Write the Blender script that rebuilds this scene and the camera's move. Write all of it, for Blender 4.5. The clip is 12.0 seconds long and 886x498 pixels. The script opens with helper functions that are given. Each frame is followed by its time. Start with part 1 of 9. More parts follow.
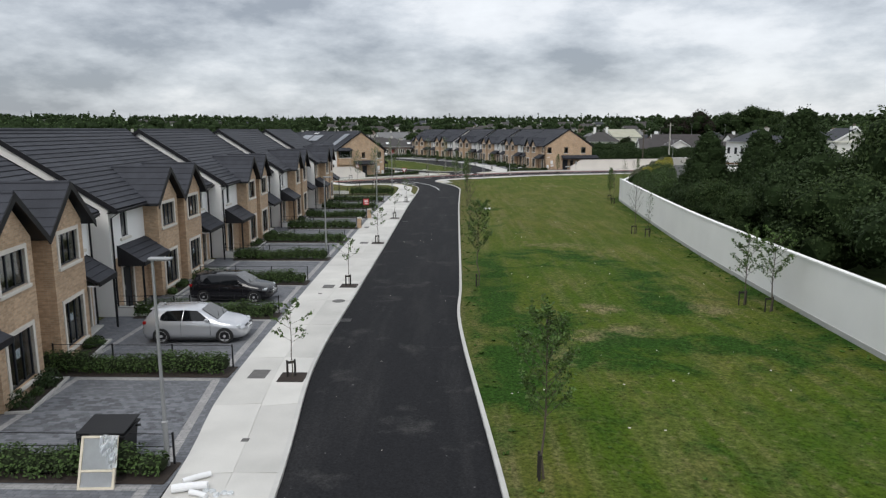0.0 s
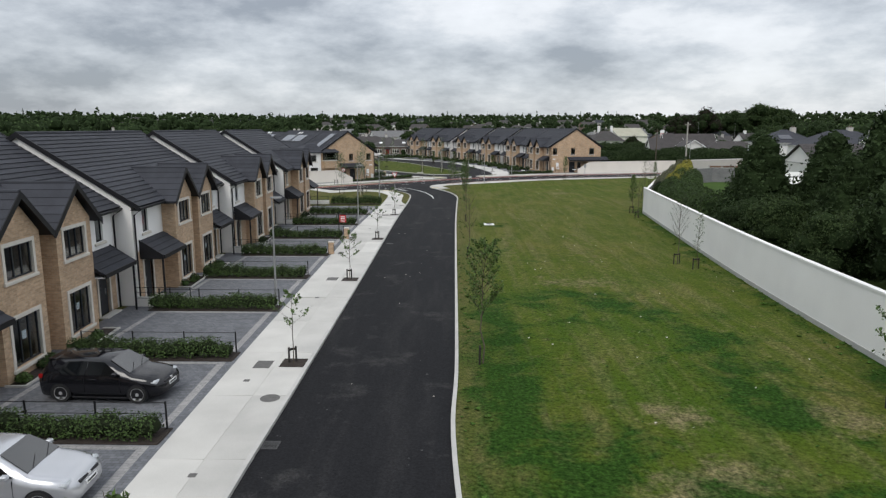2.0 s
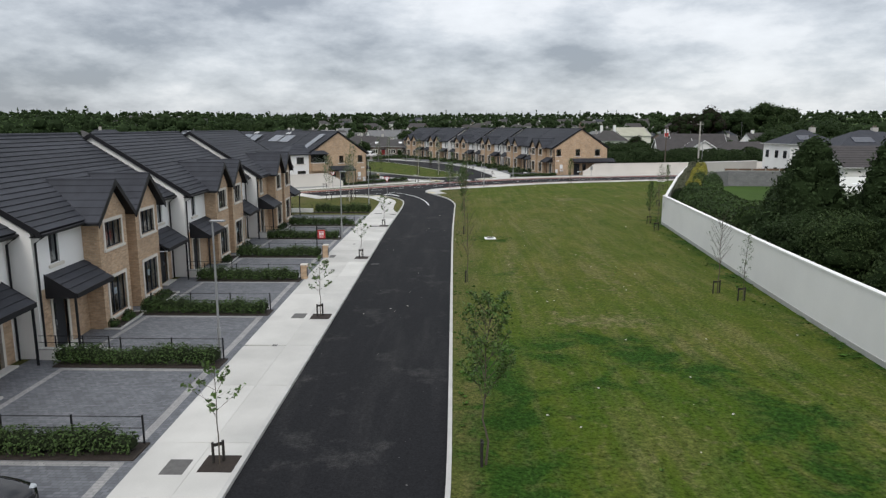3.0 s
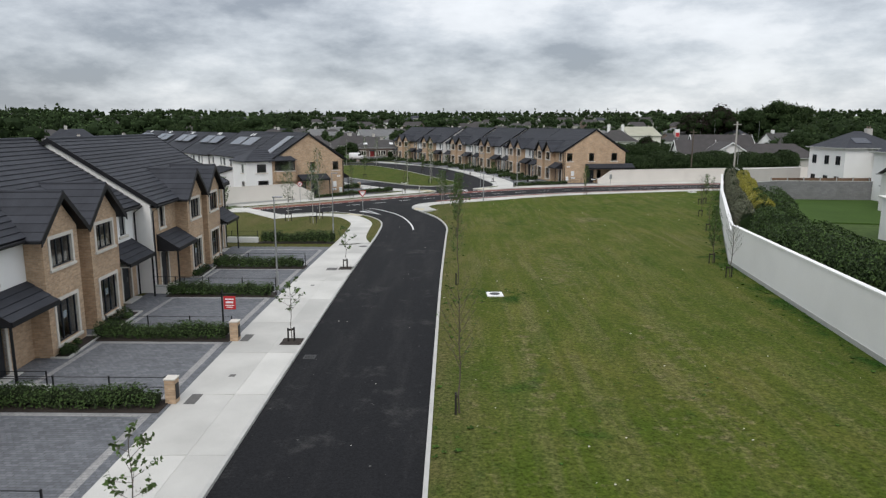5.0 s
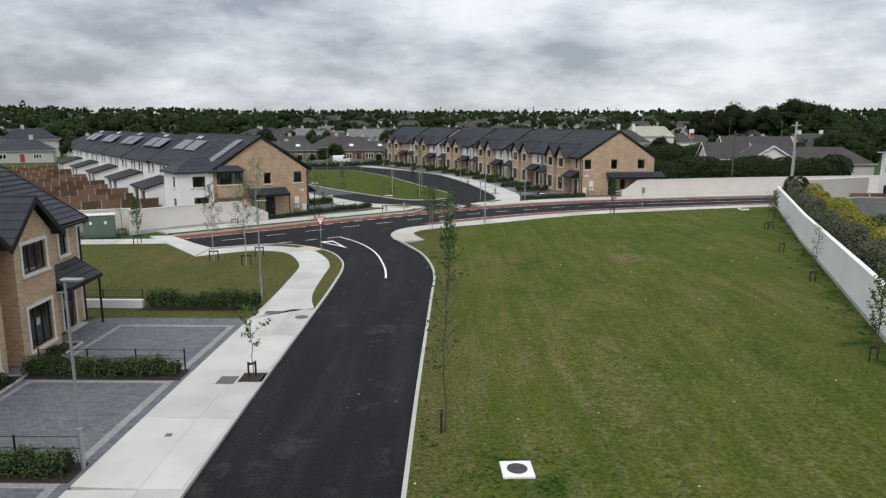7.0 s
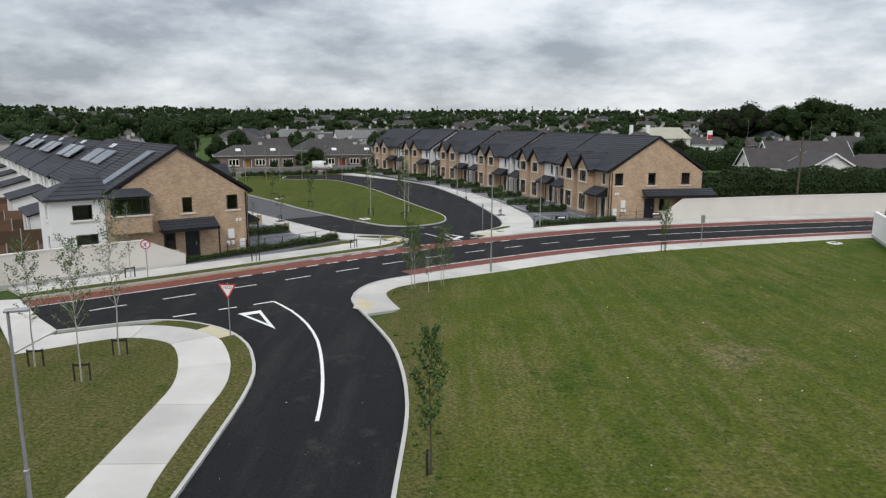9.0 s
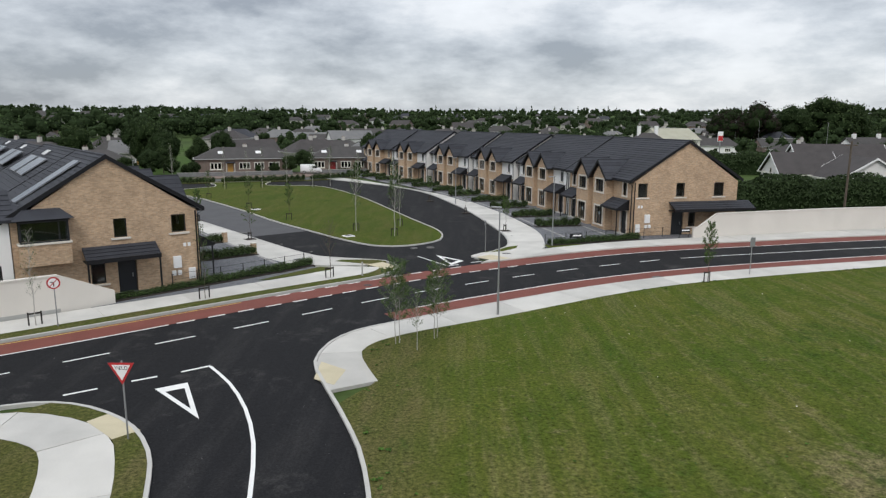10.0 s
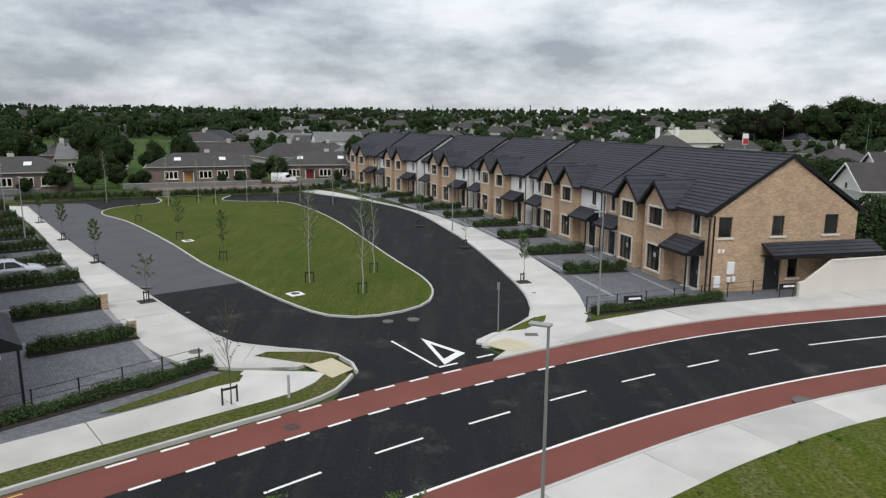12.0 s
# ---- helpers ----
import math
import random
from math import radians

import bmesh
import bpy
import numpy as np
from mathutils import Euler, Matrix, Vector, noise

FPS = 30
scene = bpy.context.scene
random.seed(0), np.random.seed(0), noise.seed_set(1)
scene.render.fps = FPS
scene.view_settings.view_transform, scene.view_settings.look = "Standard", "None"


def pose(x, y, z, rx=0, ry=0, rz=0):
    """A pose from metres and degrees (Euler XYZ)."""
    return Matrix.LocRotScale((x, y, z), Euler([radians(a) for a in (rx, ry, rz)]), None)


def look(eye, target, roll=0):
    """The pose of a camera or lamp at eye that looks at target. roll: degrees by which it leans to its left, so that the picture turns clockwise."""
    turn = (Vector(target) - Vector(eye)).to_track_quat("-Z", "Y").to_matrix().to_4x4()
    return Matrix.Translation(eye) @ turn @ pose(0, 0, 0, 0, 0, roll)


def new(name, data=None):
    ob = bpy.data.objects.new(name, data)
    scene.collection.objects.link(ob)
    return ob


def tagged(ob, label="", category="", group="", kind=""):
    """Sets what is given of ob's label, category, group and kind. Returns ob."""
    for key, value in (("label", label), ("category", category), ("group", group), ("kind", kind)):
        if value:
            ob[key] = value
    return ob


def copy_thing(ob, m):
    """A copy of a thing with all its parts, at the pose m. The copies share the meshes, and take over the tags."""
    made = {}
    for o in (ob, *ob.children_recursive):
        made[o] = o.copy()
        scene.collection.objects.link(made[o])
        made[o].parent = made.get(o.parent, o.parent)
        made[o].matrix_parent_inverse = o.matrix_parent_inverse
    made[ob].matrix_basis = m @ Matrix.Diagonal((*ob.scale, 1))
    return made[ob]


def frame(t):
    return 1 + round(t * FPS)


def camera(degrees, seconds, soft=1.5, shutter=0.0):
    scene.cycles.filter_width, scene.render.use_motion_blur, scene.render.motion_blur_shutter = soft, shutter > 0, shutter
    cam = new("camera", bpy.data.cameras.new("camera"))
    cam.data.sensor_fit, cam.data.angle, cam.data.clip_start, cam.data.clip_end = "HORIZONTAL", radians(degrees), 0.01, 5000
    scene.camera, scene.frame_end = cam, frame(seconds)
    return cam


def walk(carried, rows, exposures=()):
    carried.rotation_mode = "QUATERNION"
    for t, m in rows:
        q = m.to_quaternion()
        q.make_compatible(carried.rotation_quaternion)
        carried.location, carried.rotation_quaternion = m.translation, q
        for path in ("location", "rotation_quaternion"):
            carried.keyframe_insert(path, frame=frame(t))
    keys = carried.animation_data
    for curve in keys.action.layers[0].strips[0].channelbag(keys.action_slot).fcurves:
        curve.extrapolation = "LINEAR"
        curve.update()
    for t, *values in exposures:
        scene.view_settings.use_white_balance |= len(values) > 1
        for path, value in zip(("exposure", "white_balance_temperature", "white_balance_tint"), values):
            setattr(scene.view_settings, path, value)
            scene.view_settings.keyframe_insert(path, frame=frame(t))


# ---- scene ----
cam = camera(66.75, 12.0, 1.3)
ROWS = [
    (0.0, 0.000, 0.000, 8.795, 1.262, -10.033, 0.020),
    (0.5, 0.017, 2.673, 8.855, 1.221, -10.077, 0.008),
    (1.0, 0.038, 5.608, 8.924, 1.179, -10.121, -0.004),
    (1.5, 0.065, 8.874, 9.003, 1.138, -10.164, -0.016),
    (2.0, 0.117, 12.417, 9.084, 1.095, -10.208, -0.028),
    (2.5, 0.201, 16.230, 9.166, 1.051, -10.251, -0.040),
    (3.0, 0.303, 20.230, 9.248, 1.007, -10.294, -0.052),
    (5.0, 0.834, 38.562, 9.606, 0.811, -10.447, -0.104),
    (5.5, 0.947, 43.340, 9.658, 0.759, -10.477, -0.119),
    (6.0, 1.071, 48.268, 9.709, 0.706, -10.505, -0.134),
    (6.5, 1.199, 53.273, 9.762, 0.653, -10.531, -0.150),
    (7.0, 1.319, 58.303, 9.829, 0.599, -10.555, -0.165),
    (7.2, 1.366, 60.303, 9.858, 0.578, -10.564, -0.171),
    (8.8, 1.705, 76.802, 10.252, 0.407, -10.611, -0.220),
    (9.0, 1.743, 78.846, 10.298, 0.386, -10.616, -0.225),
    (9.5, 1.836, 83.941, 10.410, 0.332, -10.627, -0.239),
    (10.0, 1.919, 89.041, 10.511, 0.278, -10.637, -0.251),
    (10.5, 1.996, 94.206, 10.603, 0.223, -10.648, -0.264),
    (11.0, 2.075, 99.348, 10.695, 0.169, -10.658, -0.276),
    (11.5, 2.161, 104.441, 10.790, 0.114, -10.668, -0.288),
    (12.0, 2.254, 109.463, 10.888, 0.058, -10.678, -0.299),
]
walk(cam, [(t, pose(x, y, z, 90 + pitch, roll, yaw)) for t, x, y, z, yaw, pitch, roll in ROWS])

from mathutils.geometry import tessellate_polygon

# ---- world and light ----
world = bpy.data.worlds.new("world")
scene.world = world
world.use_nodes = True
SUN_EL, SUN_ROT = 48.0, 194.0
CLOUD_AT = (0.35, 0.0, 1.3)


def build_world():
    nt = world.node_tree
    n, ln = nt.nodes, nt.links
    n.clear()
    out = n.new("ShaderNodeOutputWorld")
    bg = n.new("ShaderNodeBackground")
    sky = n.new("ShaderNodeTexSky")
    sky.sky_type = "NISHITA"
    sky.sun_disc = False
    sky.sun_elevation, sky.sun_rotation = radians(SUN_EL), radians(SUN_ROT)
    tc = n.new("ShaderNodeTexCoord")
    sep = n.new("ShaderNodeSeparateXYZ")
    ln.new(tc.outputs["Generated"], sep.inputs[0])
    # layered cloud: wide soft masses, flattened towards the horizon
    masses = []
    for k, (scale, flat, detail, rough) in enumerate(((1.5, 3.4, 5.0, 0.5), (4.6, 2.6, 8.0, 0.6))):
        mp = n.new("ShaderNodeMapping")
        mp.inputs["Location"].default_value = [c + 1.7 * k for c in CLOUD_AT]
        mp.inputs["Scale"].default_value = (-1.0, 1.0, flat)
        ln.new(tc.outputs["Generated"], mp.inputs[0])
        tx = n.new("ShaderNodeTexNoise")
        tx.inputs["Scale"].default_value = scale
        tx.inputs["Detail"].default_value = detail
        tx.inputs["Roughness"].default_value = rough
        ln.new(mp.outputs[0], tx.inputs["Vector"])
        masses.append(tx)
    half = n.new("ShaderNodeMath")
    half.operation = "MULTIPLY"
    half.inputs[1].default_value = 0.52
    ln.new(masses[0].outputs["Fac"], half.inputs[0])
    both = n.new("ShaderNodeMath")
    both.operation = "MULTIPLY_ADD"
    both.inputs[1].default_value = 0.48
    ln.new(masses[1].outputs["Fac"], both.inputs[0])
    ln.new(half.outputs[0], both.inputs[2])
    ramp = n.new("ShaderNodeValToRGB")
    cr = ramp.color_ramp
    cr.elements[0].position, cr.elements[0].color = 0.40, (0.265, 0.29, 0.33, 1)
    cr.elements[1].position, cr.elements[1].color = 0.60, (0.735, 0.755, 0.785, 1)
    e = cr.elements.new(0.49)
    e.color = (0.51, 0.54, 0.58, 1)
    e = cr.elements.new(0.54)
    e.color = (0.665, 0.685, 0.715, 1)
    ln.new(both.outputs[0], ramp.inputs[0])
    scl = n.new("ShaderNodeVectorMath")
    scl.operation = "SCALE"
    scl.inputs["Scale"].default_value = 0.012
    ln.new(sky.outputs[0], scl.inputs[0])
    tot = n.new("ShaderNodeVectorMath")
    tot.operation = "ADD"
    ln.new(ramp.outputs[0], tot.inputs[0])
    ln.new(scl.outputs[0], tot.inputs[1])
    # an overcast sky grows brighter towards the zenith
    up = n.new("ShaderNodeMath")
    up.operation = "MAXIMUM"
    up.inputs[1].default_value = 0.0
    ln.new(sep.outputs[2], up.inputs[0])
    pw = n.new("ShaderNodeMath")
    pw.operation = "POWER"
    pw.inputs[1].default_value = 1.5
    ln.new(up.outputs[0], pw.inputs[0])
    gr = n.new("ShaderNodeMath")
    gr.operation = "MULTIPLY_ADD"
    gr.inputs[1].default_value, gr.inputs[2].default_value = 0.75, 1.0
    ln.new(pw.outputs[0], gr.inputs[0])
    zen = n.new("ShaderNodeVectorMath")
    zen.operation = "SCALE"
    ln.new(tot.outputs[0], zen.inputs[0])
    ln.new(gr.outputs[0], zen.inputs["Scale"])
    ln.new(zen.outputs[0], bg.inputs["Color"])
    bg.inputs["Strength"].default_value = 1.12
    ln.new(bg.outputs[0], out.inputs[0])


build_world()
sun = new("sun", bpy.data.lights.new("sun", "SUN"))
sun.data.energy, sun.data.angle, sun.data.color = 1.3, radians(25), (1.0, 0.97, 0.92)
sun.matrix_world = look((0, 0, 60), (11, 45, 8))
scene.view_settings.exposure = 0.0

# ---- materials ----


def mat(name, base, rough=0.8, vary=0.25, scale=3.0, fine=40.0, bump=0.2, metal=0.0, coord="Object", spec=0.5, island=0.0, rnd=0.0):
    """A surface with two scales of noise in its colour and a fine relief."""
    m = bpy.data.materials.new(name)
    m.use_nodes = True
    nt = m.node_tree
    n, ln = nt.nodes, nt.links
    b = n["Principled BSDF"]
    b.inputs["Roughness"].default_value = rough
    b.inputs["Metallic"].default_value = metal
    b.inputs["Specular IOR Level"].default_value = spec
    tc = n.new("ShaderNodeTexCoord")
    if coord == "World":
        src = n.new("ShaderNodeNewGeometry").outputs["Position"]
    else:
        src = tc.outputs["Object"]
    big, small = n.new("ShaderNodeTexNoise"), n.new("ShaderNodeTexNoise")
    big.inputs["Scale"].default_value, small.inputs["Scale"].default_value = scale, fine
    big.inputs["Detail"].default_value, small.inputs["Detail"].default_value = 5.0, 3.0
    ln.new(src, big.inputs["Vector"])
    ln.new(src, small.inputs["Vector"])
    mixf = n.new("ShaderNodeMath")
    mixf.operation = "MULTIPLY_ADD"
    mixf.inputs[1].default_value = 0.45
    ln.new(small.outputs["Fac"], mixf.inputs[0])
    half = n.new("ShaderNodeMath")
    half.operation = "MULTIPLY"
    half.inputs[1].default_value = 0.55
    ln.new(big.outputs["Fac"], half.inputs[0])
    ln.new(half.outputs[0], mixf.inputs[2])
    fac = mixf.outputs[0]
    if island or rnd:
        if island:
            g = n.new("ShaderNodeNewGeometry").outputs["Random Per Island"]
        else:
            g = n.new("ShaderNodeObjectInfo").outputs["Random"]
        ma = n.new("ShaderNodeMath")
        ma.operation = "MULTIPLY_ADD"
        ma.inputs[1].default_value = island or rnd
        ln.new(g, ma.inputs[0])
        sub = n.new("ShaderNodeMath")
        sub.operation = "SUBTRACT"
        sub.inputs[1].default_value = (island or rnd) / 2
        ln.new(fac, sub.inputs[0])
        ln.new(sub.outputs[0], ma.inputs[2])
        fac = ma.outputs[0]
    ramp = n.new("ShaderNodeValToRGB")
    ramp.color_ramp.elements[0].position, ramp.color_ramp.elements[1].position = 0.3, 0.7
    ramp.color_ramp.elements[0].color = (*[c * (1 - vary) for c in base], 1)
    ramp.color_ramp.elements[1].color = (*[min(1, c * (1 + vary)) for c in base], 1)
    ln.new(fac, ramp.inputs[0])
    ln.new(ramp.outputs[0], b.inputs["Base Color"])
    if bump:
        bp = n.new("ShaderNodeBump")
        bp.inputs["Strength"].default_value = bump
        bp.inputs["Distance"].default_value = 0.02
        ln.new(small.outputs["Fac"], bp.inputs["Height"])
        ln.new(bp.outputs[0], b.inputs["Normal"])
    return m


def lay(n, kind, **inputs):
    node = n.new(kind)
    for k, v in inputs.items():
        node.inputs[k.replace("_", " ")].default_value = v
    return node


def brick_mat(name, c1, c2, mortar, bw, bh, gap, coord="Object", turn=None, rough=0.85, bump=0.5, offset=0.5, patch=0.0):
    """Courses of bricks or blocks, with stains over them. turn: degrees by which the pattern's plane is turned."""
    m = bpy.data.materials.new(name)
    m.use_nodes = True
    nt = m.node_tree
    n, ln = nt.nodes, nt.links
    b = n["Principled BSDF"]
    b.inputs["Roughness"].default_value = rough
    tc = n.new("ShaderNodeTexCoord")
    sep = n.new("ShaderNodeSeparateXYZ")
    ln.new(tc.outputs["Object"], sep.inputs[0])
    comb = n.new("ShaderNodeCombineXYZ")
    if turn is None:
        # upright walls: x + y runs along the wall, z up
        s = n.new("ShaderNodeMath")
        s.operation = "ADD"
        ln.new(sep.outputs[0], s.inputs[0])
        ln.new(sep.outputs[1], s.inputs[1])
        ln.new(s.outputs[0], comb.inputs[0])
        ln.new(sep.outputs[2], comb.inputs[1])
    else:
        ln.new(sep.outputs[0], comb.inputs[0])
        ln.new(sep.outputs[1], comb.inputs[1])
    mp = n.new("ShaderNodeMapping")
    mp.inputs["Rotation"].default_value = (0, 0, radians(turn or 0))
    ln.new(comb.outputs[0], mp.inputs[0])
    bt = lay(n, "ShaderNodeTexBrick", Scale=1.0, Brick_Width=bw, Row_Height=bh, Mortar_Size=gap, Mortar_Smooth=0.2, Bias=0.0)
    bt.offset = offset
    bt.inputs["Color1"].default_value, bt.inputs["Color2"].default_value = (*c1, 1), (*c2, 1)
    bt.inputs["Mortar"].default_value = (*mortar, 1)
    ln.new(mp.outputs[0], bt.inputs["Vector"])
    st = lay(n, "ShaderNodeTexNoise", Scale=0.9, Detail=6.0)
    ln.new(tc.outputs["Object"], st.inputs["Vector"])
    fi = lay(n, "ShaderNodeTexNoise", Scale=7.0, Detail=4.0)
    ln.new(comb.outputs[0], fi.inputs["Vector"])
    mx = n.new("ShaderNodeMath")
    mx.operation = "MULTIPLY_ADD"
    mx.inputs[1].default_value = 0.5
    ln.new(st.outputs["Fac"], mx.inputs[0])
    hf = n.new("ShaderNodeMath")
    hf.operation = "MULTIPLY"
    hf.inputs[1].default_value = 0.5
    ln.new(fi.outputs["Fac"], hf.inputs[0])
    ln.new(hf.outputs[0], mx.inputs[2])
    rp = n.new("ShaderNodeMapRange")
    rp.inputs["From Min"].default_value, rp.inputs["From Max"].default_value = 0.3, 0.7
    rp.inputs["To Min"].default_value, rp.inputs["To Max"].default_value = 0.78, 1.2
    ln.new(mx.outputs[0], rp.inputs["Value"])
    mul = n.new("ShaderNodeVectorMath")
    mul.operation = "SCALE"
    ln.new(bt.outputs["Color"], mul.inputs[0])
    ln.new(rp.outputs[0], mul.inputs["Scale"])
    ln.new(mul.outputs[0], b.inputs["Base Color"])
    bp = n.new("ShaderNodeBump")
    bp.inputs["Strength"].default_value, bp.inputs["Distance"].default_value = bump, 0.01
    bp.invert = True
    ln.new(bt.outputs["Fac"], bp.inputs["Height"])
    ln.new(bp.outputs[0], b.inputs["Normal"])
    return m


def glass_mat():
    m = bpy.data.materials.new("window_glass")
    m.use_nodes = True
    b = m.node_tree.nodes["Principled BSDF"]
    b.inputs["Base Color"].default_value = (0.72, 0.78, 0.80, 1)
    b.inputs["Transmission Weight"].default_value = 1.0
    b.inputs["Roughness"].default_value = 0.02
    b.inputs["IOR"].default_value = 1.45
    return m


def lawn_mat():
    """Mown grass in patches: lush, dry and bare, with mowing lanes along y."""
    m = bpy.data.materials.new("lawn_grass")
    m.use_nodes = True
    nt = m.node_tree
    n, ln = nt.nodes, nt.links
    b = n["Principled BSDF"]
    b.inputs["Roughness"].default_value = 0.9
    b.inputs["Specular IOR Level"].default_value = 0.04
    pos = n.new("ShaderNodeNewGeometry").outputs["Position"]
    mp = lay(n, "ShaderNodeMapping", Scale=(1.0, 0.35, 1.0))
    ln.new(pos, mp.inputs[0])
    a = lay(n, "ShaderNodeTexNoise", Scale=0.09, Detail=4.0, Roughness=0.55)
    c = lay(n, "ShaderNodeTexNoise", Scale=0.55, Detail=6.0, Roughness=0.65)
    f = lay(n, "ShaderNodeTexNoise", Scale=7.0, Detail=6.0, Roughness=0.8)
    lane = lay(n, "ShaderNodeTexNoise", Scale=1.5, Detail=5.0, Roughness=0.6)
    mpl = lay(n, "ShaderNodeMapping", Scale=(1.0, 0.06, 1.0))
    ln.new(pos, mpl.inputs[0])
    ln.new(mpl.outputs[0], lane.inputs["Vector"])
    for q in (a, f):
        ln.new(pos, q.inputs["Vector"])
    ln.new(mp.outputs[0], c.inputs["Vector"])

    def ramp(src, stops):
        r = n.new("ShaderNodeValToRGB")
        els = r.color_ramp.elements
        els[0].position, els[0].color = stops[0][0], (*stops[0][1], 1)
        els[1].position, els[1].color = stops[-1][0], (*stops[-1][1], 1)
        for p, col in stops[1:-1]:
            els.new(p).color = (*col, 1)
        ln.new(src, r.inputs[0])
        return r.outputs[0]

    def mix(fac, x, y, blend="MIX"):
        q = n.new("ShaderNodeMix")
        q.data_type, q.blend_type = "RGBA", blend
        if isinstance(fac, float):
            q.inputs[0].default_value = fac
        else:
            ln.new(fac, q.inputs[0])
        ln.new(x, q.inputs[6])
        ln.new(y, q.inputs[7])
        return q.outputs[2]

    base = ramp(a.outputs["Fac"], [(0.38, (0.038, 0.076, 0.007)), (0.5, (0.060, 0.087, 0.010)), (0.62, (0.086, 0.094, 0.018))])
    mid = ramp(c.outputs["Fac"], [(0.3, (0.030, 0.070, 0.007)), (0.52, (0.064, 0.092, 0.013)), (0.72, (0.14, 0.122, 0.045))])
    fin = ramp(f.outputs["Fac"], [(0.32, (0.13, 0.15, 0.11)), (0.5, (0.5, 0.5, 0.5)), (0.68, (0.86, 0.84, 0.76))])
    col = mix(0.5, base, mid)
    far_ = lay(n, "ShaderNodeMapRange", From_Min=42.0, From_Max=72.0, To_Min=0.0, To_Max=0.5)
    sp0 = n.new("ShaderNodeSeparateXYZ")
    ln.new(pos, sp0.inputs[0])
    ln.new(sp0.outputs[1], far_.inputs["Value"])
    back_ = lay(n, "ShaderNodeMapRange", From_Min=98.0, From_Max=135.0, To_Min=1.0, To_Max=0.1)
    ln.new(sp0.outputs[1], back_.inputs["Value"])
    olive = ramp(c.outputs["Fac"], [(0.3, (0.060, 0.075, 0.014)), (0.7, (0.120, 0.115, 0.034))])
    both = n.new("ShaderNodeMath")
    both.operation = "MULTIPLY"
    ln.new(far_.outputs[0], both.inputs[0])
    ln.new(back_.outputs[0], both.inputs[1])
    col = mix(both.outputs[0], col, olive)

    def calc(op, x, y=None, z=None):
        q = n.new("ShaderNodeMath")
        q.operation = op
        for i, v in enumerate((x, y, z)):
            if v is None:
                continue
            if isinstance(v, (int, float)):
                q.inputs[i].default_value = v
            else:
                ln.new(v, q.inputs[i])
        return q.outputs[0]

    sp = n.new("ShaderNodeSeparateXYZ")
    ln.new(pos, sp.inputs[0])
    px_, py_ = sp.outputs[0], sp.outputs[1]
    # dry thatch raked into rows along the road
    straw = ramp(f.outputs["Fac"], [(0.3, (0.085, 0.074, 0.034)), (0.7, (0.23, 0.195, 0.11))])
    rows = ramp(lane.outputs["Fac"], [(0.47, (0.0, 0.0, 0.0)), (0.66, (0.55, 0.55, 0.55))])
    col = mix(calc("MULTIPLY", rows, calc("MULTIPLY_ADD", a.outputs["Fac"], 2.2, -0.55)), col, straw)
    spk = lay(n, "ShaderNodeTexNoise", Scale=1.6, Detail=7.0, Roughness=0.75)
    ln.new(pos, spk.inputs["Vector"])
    dry = ramp(spk.outputs["Fac"], [(0.55, (0.0, 0.0, 0.0)), (0.70, (0.6, 0.6, 0.6))])
    col = mix(dry, col, straw)
    # trodden brown margin along the kerb
    edge = lay(n, "ShaderNodeMapRange", From_Min=0.3, From_Max=2.6, To_Min=0.75, To_Max=0.0)
    ln.new(px_, edge.inputs["Value"])
    earth = ramp(f.outputs["Fac"], [(0.3, (0.055, 0.046, 0.026)), (0.7, (0.125, 0.10, 0.055))])
    col = mix(calc("MULTIPLY", edge.outputs[0], c.outputs["Fac"]), col, earth)
    # lush dark clover where the turf grows thick, and dry worn spots: both carried by the turf itself
    clo = lay(n, "ShaderNodeTexNoise", Scale=0.45, Detail=7.0, Roughness=0.68, Distortion=0.5)
    ln.new(pos, clo.inputs["Vector"])
    lush_at = n.new("ShaderNodeAttribute")
    lush_at.attribute_name = "clover"
    dry_at = n.new("ShaderNodeAttribute")
    dry_at.attribute_name = "dryness"
    worn = ramp(calc("MULTIPLY_ADD", dry_at.outputs["Fac"], 0.42, spk.outputs["Fac"]), [(0.66, (0.0, 0.0, 0.0)), (0.92, (0.85, 0.85, 0.85))])
    col = mix(worn, col, straw)
    near_ = lay(n, "ShaderNodeMapRange", From_Min=25.0, From_Max=62.0, To_Min=0.06, To_Max=-0.09)
    ln.new(py_, near_.inputs["Value"])
    amount = calc("ADD", calc("ADD", calc("MULTIPLY_ADD", clo.outputs["Fac"], 1.7, -0.36), near_.outputs[0]), calc("MULTIPLY", lush_at.outputs["Fac"], 0.36))
    clover = ramp(amount, [(0.57, (0.0, 0.0, 0.0)), (0.86, (0.95, 0.95, 0.95))])
    lush = ramp(f.outputs["Fac"], [(0.3, (0.011, 0.034, 0.005)), (0.7, (0.028, 0.070, 0.011))])
    col = mix(clover, col, lush)
    col = mix(0.95, col, fin, "OVERLAY")
    ln.new(col, b.inputs["Base Color"])
    bp = lay(n, "ShaderNodeBump", Strength=0.6, Distance=0.05)
    ln.new(f.outputs["Fac"], bp.inputs["Height"])
    ln.new(bp.outputs[0], b.inputs["Normal"])
    return m


